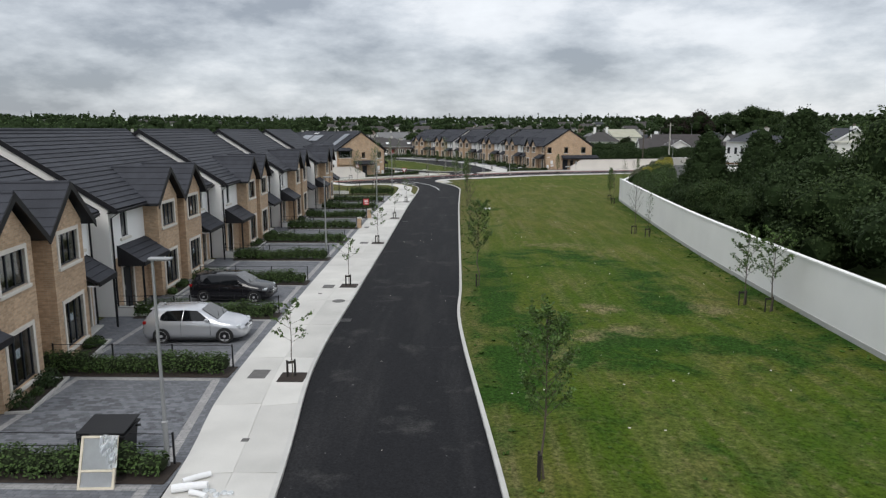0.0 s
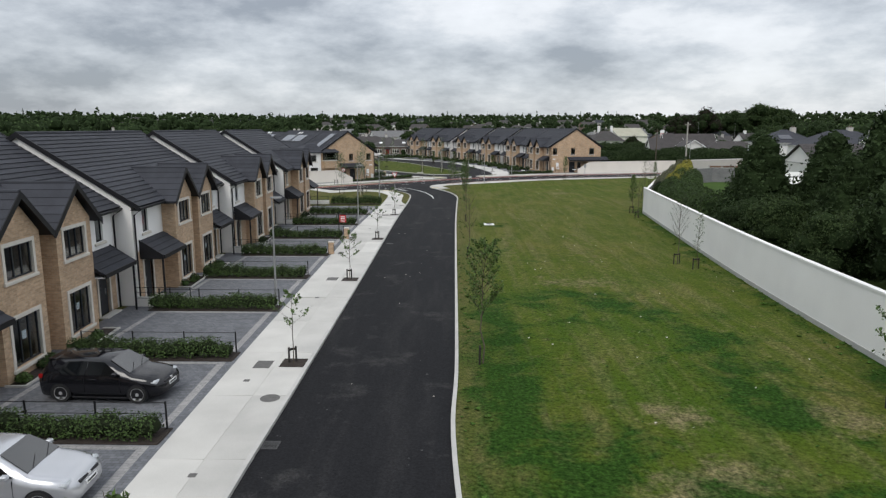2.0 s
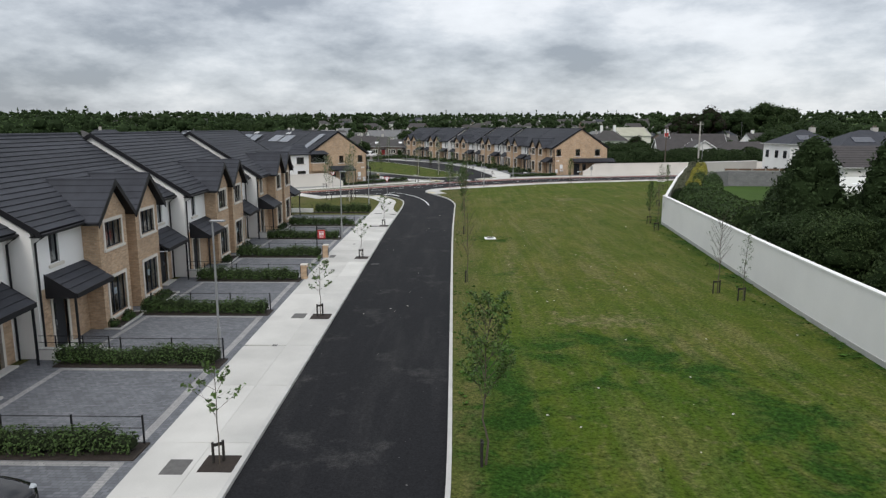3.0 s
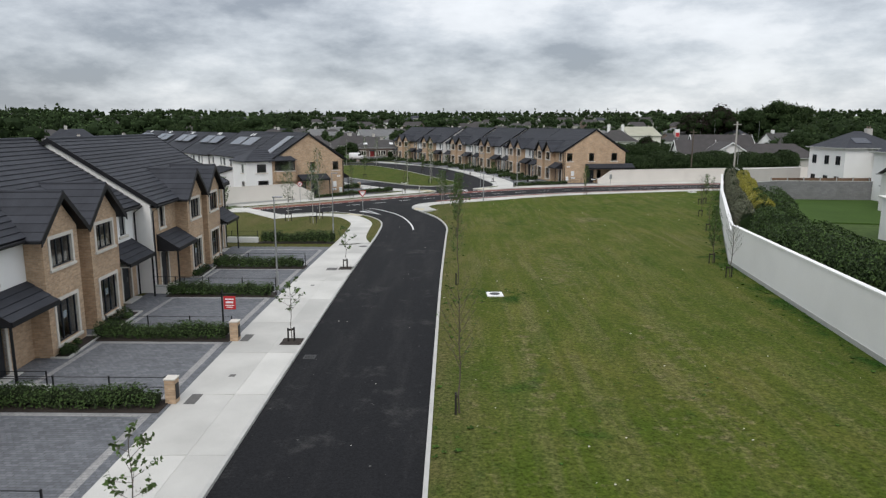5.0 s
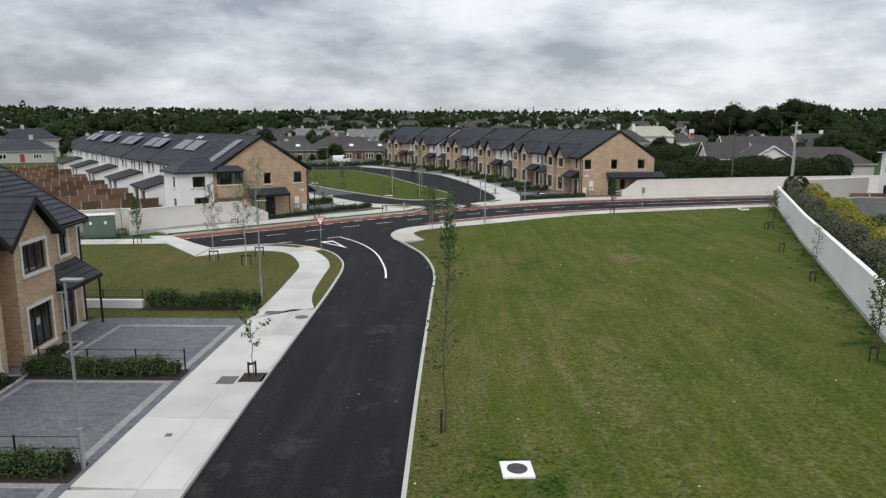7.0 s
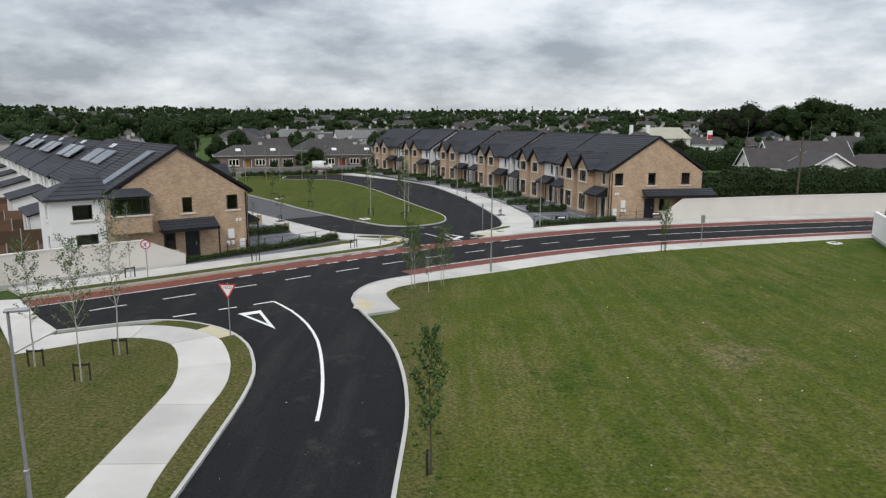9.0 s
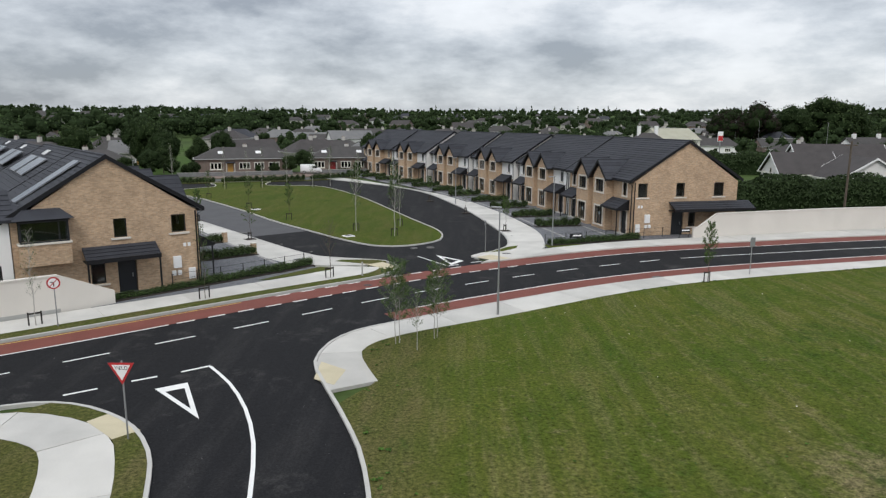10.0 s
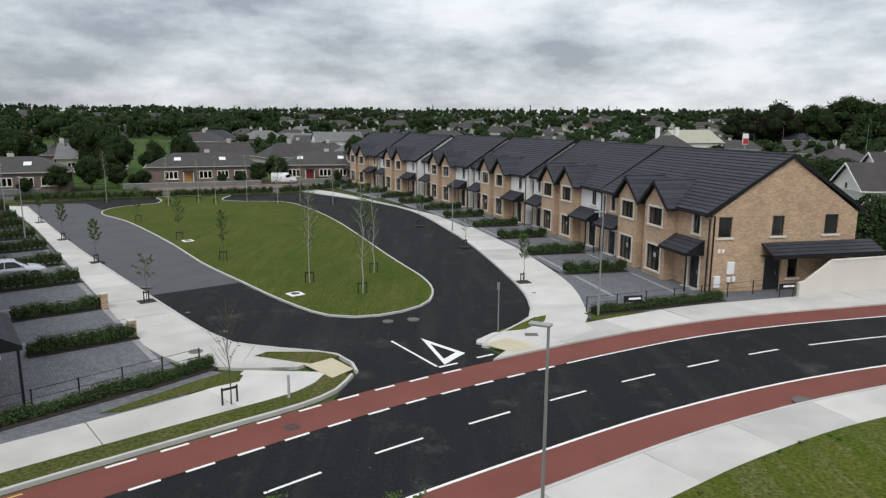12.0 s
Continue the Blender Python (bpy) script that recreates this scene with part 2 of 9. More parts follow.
def asphalt_mat():
    """Fresh black asphalt: fine chippings, dusty tracks along the road, pale specks and scuffs."""
    m = bpy.data.materials.new("fresh_asphalt")
    m.use_nodes = True
    n, ln = m.node_tree.nodes, m.node_tree.links
    b = n["Principled BSDF"]
    b.inputs["Roughness"].default_value = 0.9
    b.inputs["Specular IOR Level"].default_value = 0.15
    pos = n.new("ShaderNodeNewGeometry").outputs["Position"]
    track = lay(n, "ShaderNodeMapping", Scale=(0.9, 0.10, 1.0))
    ln.new(pos, track.inputs[0])

    def tex(src, scale, detail, rough, stops):
        t = lay(n, "ShaderNodeTexNoise", Scale=scale, Detail=detail, Roughness=rough)
        ln.new(src, t.inputs["Vector"])
        r = n.new("ShaderNodeValToRGB")
        els = r.color_ramp.elements
        (els[0].position, v0), (els[1].position, v1) = stops
        els[0].color, els[1].color = (v0, v0, v0, 1), (v1, v1, v1, 1)
        ln.new(t.outputs["Fac"], r.inputs[0])
        return r.outputs[0], t.outputs["Fac"]
    chip, raw = tex(pos, 14.0, 5.0, 0.8, ((0.3, 0.4), (0.7, 1.75)))
    dust, _ = tex(track.outputs[0], 0.8, 6.0, 0.65, ((0.48, 0.0), (0.75, 0.55)))
    scuff, _ = tex(pos, 0.35, 8.0, 0.72, ((0.56, 0.0), (0.74, 0.75)))
    speck, _ = tex(pos, 5.0, 2.0, 0.5, ((0.76, 0.0), (0.80, 0.8)))

    def mix(fac, x, y):
        q = n.new("ShaderNodeMix")
        q.data_type = "RGBA"
        ln.new(fac, q.inputs[0])
        if isinstance(x, tuple):
            q.inputs[6].default_value = (*x, 1)
        else:
            ln.new(x, q.inputs[6])
        q.inputs[7].default_value = (*y, 1)
        return q.outputs[2]
    col = mix(dust, (0.0125, 0.0127, 0.0140), (0.036, 0.035, 0.035))
    col = mix(scuff, col, (0.062, 0.060, 0.058))
    col = mix(speck, col, (0.16, 0.155, 0.15))
    mul = n.new("ShaderNodeMix")
    mul.data_type, mul.blend_type = "RGBA", "MULTIPLY"
    mul.inputs[0].default_value = 1.0
    ln.new(col, mul.inputs[6])
    ln.new(chip, mul.inputs[7])
    ln.new(mul.outputs[2], b.inputs["Base Color"])
    bp = lay(n, "ShaderNodeBump", Strength=0.4, Distance=0.01)
    ln.new(raw, bp.inputs["Height"])
    ln.new(bp.outputs[0], b.inputs["Normal"])
    return m


M = dict(
    asphalt=asphalt_mat(),
    asphalt_old=mat("worn_asphalt", (0.085, 0.085, 0.09), 0.88, 0.2, 0.4, 60, 0.35, coord="World", spec=0.3),
    red=mat("red_asphalt", (0.17, 0.055, 0.042), 0.85, 0.2, 0.5, 60, 0.3, coord="World", spec=0.3),
    concrete=mat("brushed_concrete", (0.50, 0.487, 0.455), 0.85, 0.2, 0.5, 35, 0.15, coord="World", rnd=0.25),
    kerb=mat("kerb_concrete", (0.46, 0.45, 0.425), 0.85, 0.15, 1.0, 30, 0.15, coord="World"),
    tactile=mat("buff_tactile", (0.50, 0.445, 0.31), 0.85, 0.15, 1.0, 30, 0.15, coord="World"),
    white_line=mat("road_paint", (0.75, 0.75, 0.73), 0.7, 0.1, 2.0, 30, 0.1, coord="World"),
    yellow_line=mat("yellow_paint", (0.62, 0.48, 0.12), 0.7, 0.1, 2.0, 30, 0.1, coord="World"),
    lawn=lawn_mat(),
    far_ground=mat("far_fields", (0.055, 0.085, 0.025), 0.95, 0.4, 0.02, 1.5, 0.0, coord="World", spec=0.1),
    brick=brick_mat("buff_brick", (0.545, 0.378, 0.242), (0.375, 0.255, 0.158), (0.45, 0.375, 0.29), 0.225, 0.075, 0.006),
    render_white=mat("white_render", (0.80, 0.795, 0.78), 0.9, 0.05, 0.5, 50, 0.12),
    render_wall=mat("wall_render", (0.82, 0.81, 0.79), 0.9, 0.07, 0.35, 50, 0.12),
    render_cream=mat("cream_wall_render", (0.66, 0.625, 0.575), 0.9, 0.08, 0.4, 50, 0.12),
    render_pale=mat("pale_side_render", (0.72, 0.705, 0.68), 0.9, 0.08, 0.5, 50, 0.12),
    plinth=mat("grey_plinth", (0.40, 0.40, 0.38), 0.9, 0.15, 1.0, 40, 0.15),
    render_grey=mat("grey_render", (0.46, 0.44, 0.41), 0.9, 0.08, 0.5, 50, 0.12),
    tile=mat("slate_grey_tile", (0.040, 0.042, 0.050), 0.7, 0.28, 1.2, 30, 0.2, spec=0.2, rnd=0.2),
    tile_brown=mat("brown_tile", (0.050, 0.046, 0.044), 0.8, 0.3, 0.8, 20, 0.2),
    black=mat("black_pvc", (0.014, 0.014, 0.016), 0.45, 0.15, 2.0, 20, 0.03, spec=0.2),
    dark_frame=mat("anthracite_frame", (0.026, 0.028, 0.032), 0.45, 0.1, 2.0, 20, 0.03, spec=0.2),
    stone=mat("cast_stone", (0.62, 0.58, 0.52), 0.85, 0.1, 1.5, 40, 0.1),
    glass=glass_mat(),
    room=mat("room_plaster", (0.30, 0.30, 0.30), 0.9, 0.1, 1.0, 10, 0.0),
    blind=mat("white_sheet", (0.75, 0.75, 0.75), 0.8, 0.05, 1.0, 10, 0.0),
    paving=brick_mat("grey_block_paving", (0.165, 0.17, 0.185), (0.105, 0.11, 0.122), (0.07, 0.07, 0.07), 0.21, 0.14, 0.008, turn=0, rough=0.85),
    paving_border=brick_mat("pale_block_paving", (0.33, 0.32, 0.31), (0.27, 0.265, 0.26), (0.15, 0.15, 0.15), 0.21, 0.14, 0.008, turn=0),
    soil=mat("bark_soil", (0.028, 0.020, 0.015), 0.95, 0.5, 4.0, 30, 0.8),
    bark=mat("tree_bark", (0.085, 0.068, 0.05), 0.9, 0.35, 4.0, 30, 0.5),
    birch=mat("birch_bark", (0.37, 0.35, 0.32), 0.85, 0.4, 5.0, 20, 0.2),
    leaf=mat("green_leaves", (0.060, 0.105, 0.022), 0.6, 0.4, 1.5, 12, 0.0, island=0.5, spec=0.3),
    leaf_dark=mat("dark_leaves", (0.030, 0.048, 0.018), 0.75, 0.45, 0.5, 8, 0.0, island=0.25, spec=0.12),
    leaf_hedge=mat("hedge_leaves", (0.040, 0.068, 0.018), 0.65, 0.6, 1.5, 12, 0.0, island=0.6, spec=0.2),
    leaf_mid=mat("mid_green_leaves", (0.036, 0.056, 0.019), 0.75, 0.45, 0.5, 8, 0.0, island=0.28, spec=0.12),
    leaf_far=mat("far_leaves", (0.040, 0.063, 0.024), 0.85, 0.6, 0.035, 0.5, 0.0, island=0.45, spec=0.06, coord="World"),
    leaf_yellow=mat("golden_leaves", (0.24, 0.22, 0.03), 0.6, 0.35, 1.5, 12, 0.0, island=0.5, spec=0.3),
    leaf_pale=mat("greyish_leaves", (0.11, 0.115, 0.075), 0.7, 0.4, 1.5, 12, 0.0, island=0.6, spec=0.2),
    field=mat("lush_field_grass", (0.048, 0.086, 0.018), 0.95, 0.25, 0.15, 6, 0.2, coord="World", spec=0.1),
    roof_grey=mat("weathered_grey_roof", (0.15, 0.15, 0.15), 0.85, 0.2, 0.6, 10, 0.1),
    leaf_red=mat("copper_leaves", (0.022, 0.014, 0.013), 0.75, 0.4, 1.5, 12, 0.0, island=0.35, spec=0.1),
    steel=mat("galvanised_steel", (0.33, 0.335, 0.34), 0.5, 0.12, 2.0, 30, 0.03, metal=0.6),
    timber=mat("fence_timber", (0.15, 0.088, 0.052), 0.85, 0.4, 0.8, 25, 0.2, rnd=0.5),
    post=mat("stained_stake", (0.02, 0.017, 0.014), 0.8, 0.2, 3.0, 30, 0.2),
)

# ---- mesh helpers ----


def part(name, bm, material, parent=None, label="", matrix=None):
    """Links a bmesh as one mesh object under parent."""
    me = bpy.data.meshes.new(name)
    bm.to_mesh(me)
    bm.free()
    return link_mesh(name, me, material, parent, label, matrix)


def link_mesh(name, me, material=None, parent=None, label="", matrix=None):
    if material is not None and not me.materials:
        me.materials.append(M[material])
    ob = new(name, me)
    if parent is not None:
        ob.parent = parent
    if matrix is not None:
        ob.matrix_basis = matrix
    if label:
        ob["label"] = label
    return ob


def thing(name, m, label, category, group="", kind=""):
    ob = new(name)
    ob.matrix_basis = m
    return tagged(ob, label, category, group, kind)


def box(bm, x0, x1, y0, y1, z0, z1, m=None):
    v = [bm.verts.new(c) for c in ((x0, y0, z0), (x1, y0, z0), (x1, y1, z0), (x0, y1, z0), (x0, y0, z1), (x1, y0, z1), (x1, y1, z1), (x0, y1, z1))]
    if m is not None:
        for q in v:
            q.co = m @ q.co
    for f in ((0, 3, 2, 1), (4, 5, 6, 7), (0, 1, 5, 4), (1, 2, 6, 5), (2, 3, 7, 6), (3, 0, 4, 7)):
        bm.faces.new([v[i] for i in f])
    return v


def boxes(*dims):
    bm = bmesh.new()
    for d in dims:
        box(bm, *d)
    return bm


def bevelled(bm, w=0.01, seg=1):
    bmesh.ops.bevel(bm, geom=bm.edges[:], offset=w, segments=seg, affect="EDGES", profile=0.6)
    return bm


def prism(bm, pts, axis, a0, a1):
    """A polygon drawn in the plane across an axis, pushed along that axis from a0 to a1."""
    def put(p, a):
        if axis == "x":
            return (a, p[0], p[1])
        if axis == "y":
            return (p[0], a, p[1])
        return (p[0], p[1], a)
    lo = [bm.verts.new(put(p, a0)) for p in pts]
    hi = [bm.verts.new(put(p, a1)) for p in pts]
    k = len(pts)
    bm.faces.new(lo)
    bm.faces.new(hi[::-1])
    for i in range(k):
        bm.faces.new((lo[i], hi[i], hi[(i + 1) % k], lo[(i + 1) % k]))
    return bm


def tidy(bm):
    bmesh.ops.triangulate(bm, faces=[f for f in bm.faces if len(f.verts) > 4])
    bmesh.ops.recalc_face_normals(bm, faces=bm.faces[:])
    return bm


def slab(pts, z0, z1):
    """A flat plate over an outline of the plan."""
    clean = [p for i, p in enumerate(pts) if math.dist(p, pts[i - 1]) > 1e-4]
    if sum(p[0] * q[1] - q[0] * p[1] for p, q in zip(clean, clean[1:] + clean[:1])) < 0:
        clean = clean[::-1]
    bm = bmesh.new()
    lo = [bm.verts.new((*p, z0)) for p in clean]
    hi = [bm.verts.new((*p, z1)) for p in clean]
    for tri_ in tessellate_polygon([[Vector((*p, 0.0)) for p in clean]]):
        a, b, c = [clean[i] for i in tri_]
        if (b[0] - a[0]) * (c[1] - a[1]) - (b[1] - a[1]) * (c[0] - a[0]) < 0:
            tri_ = tri_[::-1]
        bm.faces.new([hi[i] for i in tri_])
        bm.faces.new([lo[i] for i in tri_[::-1]])
    k = len(clean)
    for i in range(k):
        bm.faces.new((lo[i], lo[(i + 1) % k], hi[(i + 1) % k], hi[i]))
    return bm


def smooth(pts, step=1.2, closed=False):
    """A Catmull-Rom line through points of the plan."""
    p = [Vector((*q, 0)) for q in pts]
    k = len(p)
    out = []
    for i in range(k if closed else k - 1):
        if closed:
            a, b, c, d = p[i - 1], p[i], p[(i + 1) % k], p[(i + 2) % k]
        else:
            a, b, c, d = p[max(i - 1, 0)], p[i], p[i + 1], p[min(i + 2, k - 1)]
        s = max(2, int((c - b).length / step))
        for j in range(s):
            t = j / s
            q = 0.5 * (2 * b + (c - a) * t + (2 * a - 5 * b + 4 * c - d) * t * t + (3 * b - a - 3 * c + d) * t ** 3)
            out.append((q.x, q.y))
    if not closed:
        out.append((p[-1].x, p[-1].y))
    return out


def offset(line, d, closed=False):
    """The line moved d to its left."""
    out = []
    k = len(line)
    for i in range(k):
        if closed:
            a, b = Vector(line[i - 1]), Vector(line[(i + 1) % k])
        else:
            a, b = Vector(line[max(i - 1, 0)]), Vector(line[min(i + 1, k - 1)])
        t = (b - a).normalized()
        out.append((line[i][0] - t.y * d, line[i][1] + t.x * d))
    return out


def ribbon(line, w0, w1, z0, z1, closed=False):
    """A band along a line, from w0 to w1 to its left."""
    bm = bmesh.new()
    a, b = offset(line, w0, closed), offset(line, w1, closed)
    rows = [[bm.verts.new((*p, z)) for p, z in ((u, z0), (u, z1), (v, z1), (v, z0))] for u, v in zip(a, b)]
    k = len(rows)
    for i in range(k if closed else k - 1):
        r, s = rows[i], rows[(i + 1) % k]
        for j in range(4):
            bm.faces.new((r[j], s[j], s[(j + 1) % 4], r[(j + 1) % 4]))
    if not closed:
        bm.faces.new(rows[0])
        bm.faces.new(rows[-1][::-1])
    bmesh.ops.recalc_face_normals(bm, faces=bm.faces[:])
    return bm


def walled(length, height, holes, y0, y1, x0=0.0, z0=0.0):
    """An upright wall along x with openings (x0, x1, z0, z1) that go through it."""
    xs = sorted({x0, x0 + length, *[h[i] for h in holes for i in (0, 1)]})
    zs = sorted({z0, z0 + height, *[h[i] for h in holes for i in (2, 3)]})
    bm = bmesh.new()
    nx, nz = len(xs) - 1, len(zs) - 1
    ok = [[not any(h[0] < (xs[i] + xs[i + 1]) / 2 < h[1] and h[2] < (zs[j] + zs[j + 1]) / 2 < h[3] for h in holes) for i in range(nx)] for j in range(nz)]
    pool = {}

    def v(i, j, k):
        if (i, j, k) not in pool:
            pool[i, j, k] = bm.verts.new((xs[i], (y0, y1)[k], zs[j]))
        return pool[i, j, k]
    for j in range(nz):
        for i in range(nx):
            if not ok[j][i]:
                continue
            bm.faces.new((v(i, j, 0), v(i + 1, j, 0), v(i + 1, j + 1, 0), v(i, j + 1, 0)))
            bm.faces.new((v(i, j + 1, 1), v(i + 1, j + 1, 1), v(i + 1, j, 1), v(i, j, 1)))
            if i == 0 or not ok[j][i - 1]:
                bm.faces.new((v(i, j, 0), v(i, j + 1, 0), v(i, j + 1, 1), v(i, j, 1)))
            if i == nx - 1 or not ok[j][i + 1]:
                bm.faces.new((v(i + 1, j, 1), v(i + 1, j + 1, 1), v(i + 1, j + 1, 0), v(i + 1, j, 0)))
            if j == 0 or not ok[j - 1][i]:
                bm.faces.new((v(i, j, 1), v(i + 1, j, 1), v(i + 1, j, 0), v(i, j, 0)))
            if j == nz - 1 or not ok[j + 1][i]:
                bm.faces.new((v(i, j + 1, 0), v(i + 1, j + 1, 0), v(i + 1, j + 1, 1), v(i, j + 1, 1)))
    return bm


def tube(bm, pts, r0, r1=None, sides=8):
    """A tapering round bar through points."""
    r1 = r0 if r1 is None else r1
    pts = [Vector(p) for p in pts]
    rings = []
    for i, p in enumerate(pts):
        d = (pts[min(i + 1, len(pts) - 1)] - pts[max(i - 1, 0)]).normalized()
        side = d.orthogonal().normalized()
        up = d.cross(side)
        r = r0 + (r1 - r0) * i / max(1, len(pts) - 1)
        rings.append([bm.verts.new(p + (side * math.cos(a) + up * math.sin(a)) * r) for a in [2 * math.pi * j / sides for j in range(sides)]])
    for a, b in zip(rings, rings[1:]):
        for j in range(sides):
            bm.faces.new((a[j], a[(j + 1) % sides], b[(j + 1) % sides], b[j]))
    bm.faces.new(rings[0][::-1])
    bm.faces.new(rings[-1])
    return bm
# fresher grass of the island: the same turf with more blue-green in it
M["lawn_lush"] = M["lawn"].copy()
for node in M["lawn_lush"].node_tree.nodes:
    if node.type == "VALTORGB":
        for el in node.color_ramp.elements:
            r, g, b, q = el.color
            el.color = (r * 0.92, g * 0.99, b * 0.82, q)

# ---- ground, roads and pavements ----
ROAD_Z = -0.10
bm = bmesh.new()
N = 80


def rise(x, y):
    """Height of the land: flat round the estate, rising gently towards the horizon."""
    return 0.027 * min(950.0, max(0.0, math.dist((x, y), (3.0, 70.0)) - 330.0))


grid = [[bm.verts.new((-1600 + 3200 * i / N, -300 + 2900 * j / N, -0.16 + rise(-1600 + 3200 * i / N, -300 + 2900 * j / N))) for i in range(N + 1)] for j in range(N + 1)]
for j in range(N):
    for i in range(N):
        bm.faces.new((grid[j][i], grid[j][i + 1], grid[j + 1][i + 1], grid[j + 1][i]))
tagged(part("ground", bm, "far_ground"), "flat green ground that reaches the horizon", "ground", kind="structure")

ROAD_L = smooth([(-2.90, -15.54), (-3.47, -0.54), (-4.42, 14.82), (-5.44, 24.61), (-5.56, 36.04), (-5.65, 53.48), (-5.86, 79.75), (-5.80, 94.99), (-5.85, 99.82), (-5.95, 103.0), (-6.25, 105.5), (-6.9, 107.6), (-7.66, 109.3), (-8.95, 111.05), (-10.5, 112.25), (-12.2, 113.0), (-13.82, 113.05), (-15.5, 112.35), (-17.84, 111.19)])
KERB_R = smooth([(3.16, -15.59), (2.13, -0.59), (1.13, 15.16), (0.05, 29.87), (0.11, 38.36), (0.07, 58.72), (0.06, 79.66), (0.20, 94.91), (0.22, 102.42), (-0.63, 108.22), (-1.80, 111.86), (-3.21, 115.40), (-3.97, 117.69), (-3.75, 120.35), (-2.66, 122.39), (-0.45, 124.15), (4.72, 127.80), (12.25, 132.50), (20.55, 136.32), (33.03, 140.30), (48.31, 144.32), (82.45, 151.96)])
N_RED = smooth([(-23.40, 117.06), (-17.30, 122.00), (-10.90, 127.58), (-8.30, 129.78), (-5.10, 132.42), (-1.90, 135.02), (1.55, 137.50), (5.65, 140.08), (9.60, 142.42), (14.80, 145.10), (20.80, 147.35), (29.58, 149.78), (41.13, 152.91), (82.04, 162.02)])
ROAD_WEST = [(-17.84, 111.19), (-23.40, 117.06)]
area = [p for p in ROAD_L] + [ROAD_WEST[1]] + N_RED[1:] + KERB_R[::-1]
tagged(part("road", slab(area, -0.15, ROAD_Z), "asphalt"), "fresh black asphalt estate road", "road", kind="structure")

ROAD_C = smooth([(-1.49, 137.89), (-2.76, 140.14), (-7.15, 141.37), (-9.69, 143.09), (-16.60, 151.24), (-31.27, 169.23), (-51.30, 195.54)])
ROAD_B = smooth([(4.20, 141.36), (4.71, 142.79), (6.56, 145.42), (7.48, 148.35), (6.98, 156.57), (3.09, 176.79), (-4.12, 197.56), (-20.84, 216.70)])
loop_area = ROAD_C + [(-54.58, 199.77), (-43.60, 206.90)] + [(-22.94, 213.61)] + ROAD_B[::-1][1:]
mouth = [(-2.1, 135.0), (5.3, 139.9), (4.25, 141.45), (-1.45, 138.0)]
tagged(part("road_mouth", slab(mouth, -0.15, ROAD_Z - 0.003), "asphalt"), "black asphalt mouth of the loop road", "road", kind="structure")
tagged(part("road_loop", slab(loop_area, -0.15, ROAD_Z), "asphalt"), "black asphalt loop road round the green", "road", kind="structure")
worn = [(-16.9, 150.8), (-11.3, 155.2), (-16.0, 161.5), (-22.2, 170.7), (-31.0, 183.0), (-38.0, 190.0), (-45.79, 199.36), (-53.67, 197.89), (-51.12, 195.16), (-31.6, 169.4)]
tagged(part("road_worn", slab(worn, ROAD_Z - 0.01, ROAD_Z + 0.004), "asphalt_old"), "older grey asphalt surface", "road", kind="structure")

# red cycle tracks
tagged(part("cycle_track_north", ribbon(N_RED, -1.95, 0.0, ROAD_Z - 0.03, ROAD_Z + 0.006), "red"), "red asphalt cycle track beside the road", "cycle track", kind="structure")
k0 = min(range(len(KERB_R)), key=lambda i: (KERB_R[i][0] - 0.6) ** 2 + (KERB_R[i][1] - 123.2) ** 2)
S_KERB = KERB_R[k0:]
tagged(part("cycle_track_south", ribbon(S_KERB, 0.0, 1.85, ROAD_Z - 0.03, ROAD_Z + 0.006), "red"), "red asphalt cycle track beside the kerb", "cycle track", kind="structure")

# lawns
S_PAVE = smooth([(-0.85, 115.38), (-1.86, 118.18), (-1.80, 119.82), (-0.20, 121.66), (4.74, 124.79), (8.95, 127.62), (12.96, 130.26), (19.11, 133.41), (31.24, 137.60), (43.14, 141.03), (82.55, 149.42)])
WALL = [(16.11, -10.70), (16.56, 24.78), (16.91, 40.05), (17.83, 56.33), (20.42, 85.49), (31.39, 115.46), (41.50, 141.24)]
def line_x(line, y):
    """x on a line of the plan at y."""
    for (xa, ya), (xb, yb) in zip(line, line[1:]):
        if ya <= y <= yb:
            return xa + (xb - xa) * (y - ya) / max(1e-6, yb - ya)
    return line[-1][0]


near = [p for p in KERB_R if p[1] < 113.3 and p[0] > -3.3]
left = offset(near, -0.14) + [p for p in S_PAVE if p[1] > 115.3]
bm = bmesh.new()
rows = []
for i in range(305):
    y = -10.5 + (141.0 + 10.5) * i / 304
    xa, xb = line_x(left, y), line_x(WALL, y) + 0.05
    row = []
    for j in range(25):
        t = j / 24
        z = -0.012 - 0.05 * math.sin(math.pi * t) ** 2 * (1 + 0.7 * math.sin(y * 0.21 + 5 * t) * math.sin(y * 0.077 + 9 * t))
        row.append(bm.verts.new((xa + (xb - xa) * t, y, z if y < 138 else -0.012)))
    rows.append(row)
for p, q in zip(rows, rows[1:]):
    for j in range(24):
        bm.faces.new((p[j], p[j + 1], q[j + 1], q[j]))
for f in bm.faces:
    f.smooth = True
lawn = tagged(part("lawn_main", bm, "lawn"), "wide mown lawn with dry and lush patches", "lawn", kind="structure")


def near_line(p, line):
    """How far a place of the plan is from a line."""
    best = 1e9
    for a, b in zip(line, line[1:]):
        ab = (b[0] - a[0], b[1] - a[1])
        t = max(0.0, min(1.0, ((p[0] - a[0]) * ab[0] + (p[1] - a[1]) * ab[1]) / (ab[0] ** 2 + ab[1] ** 2)))
        best = min(best, math.dist(p, (a[0] + t * ab[0], a[1] + t * ab[1])))
    return best


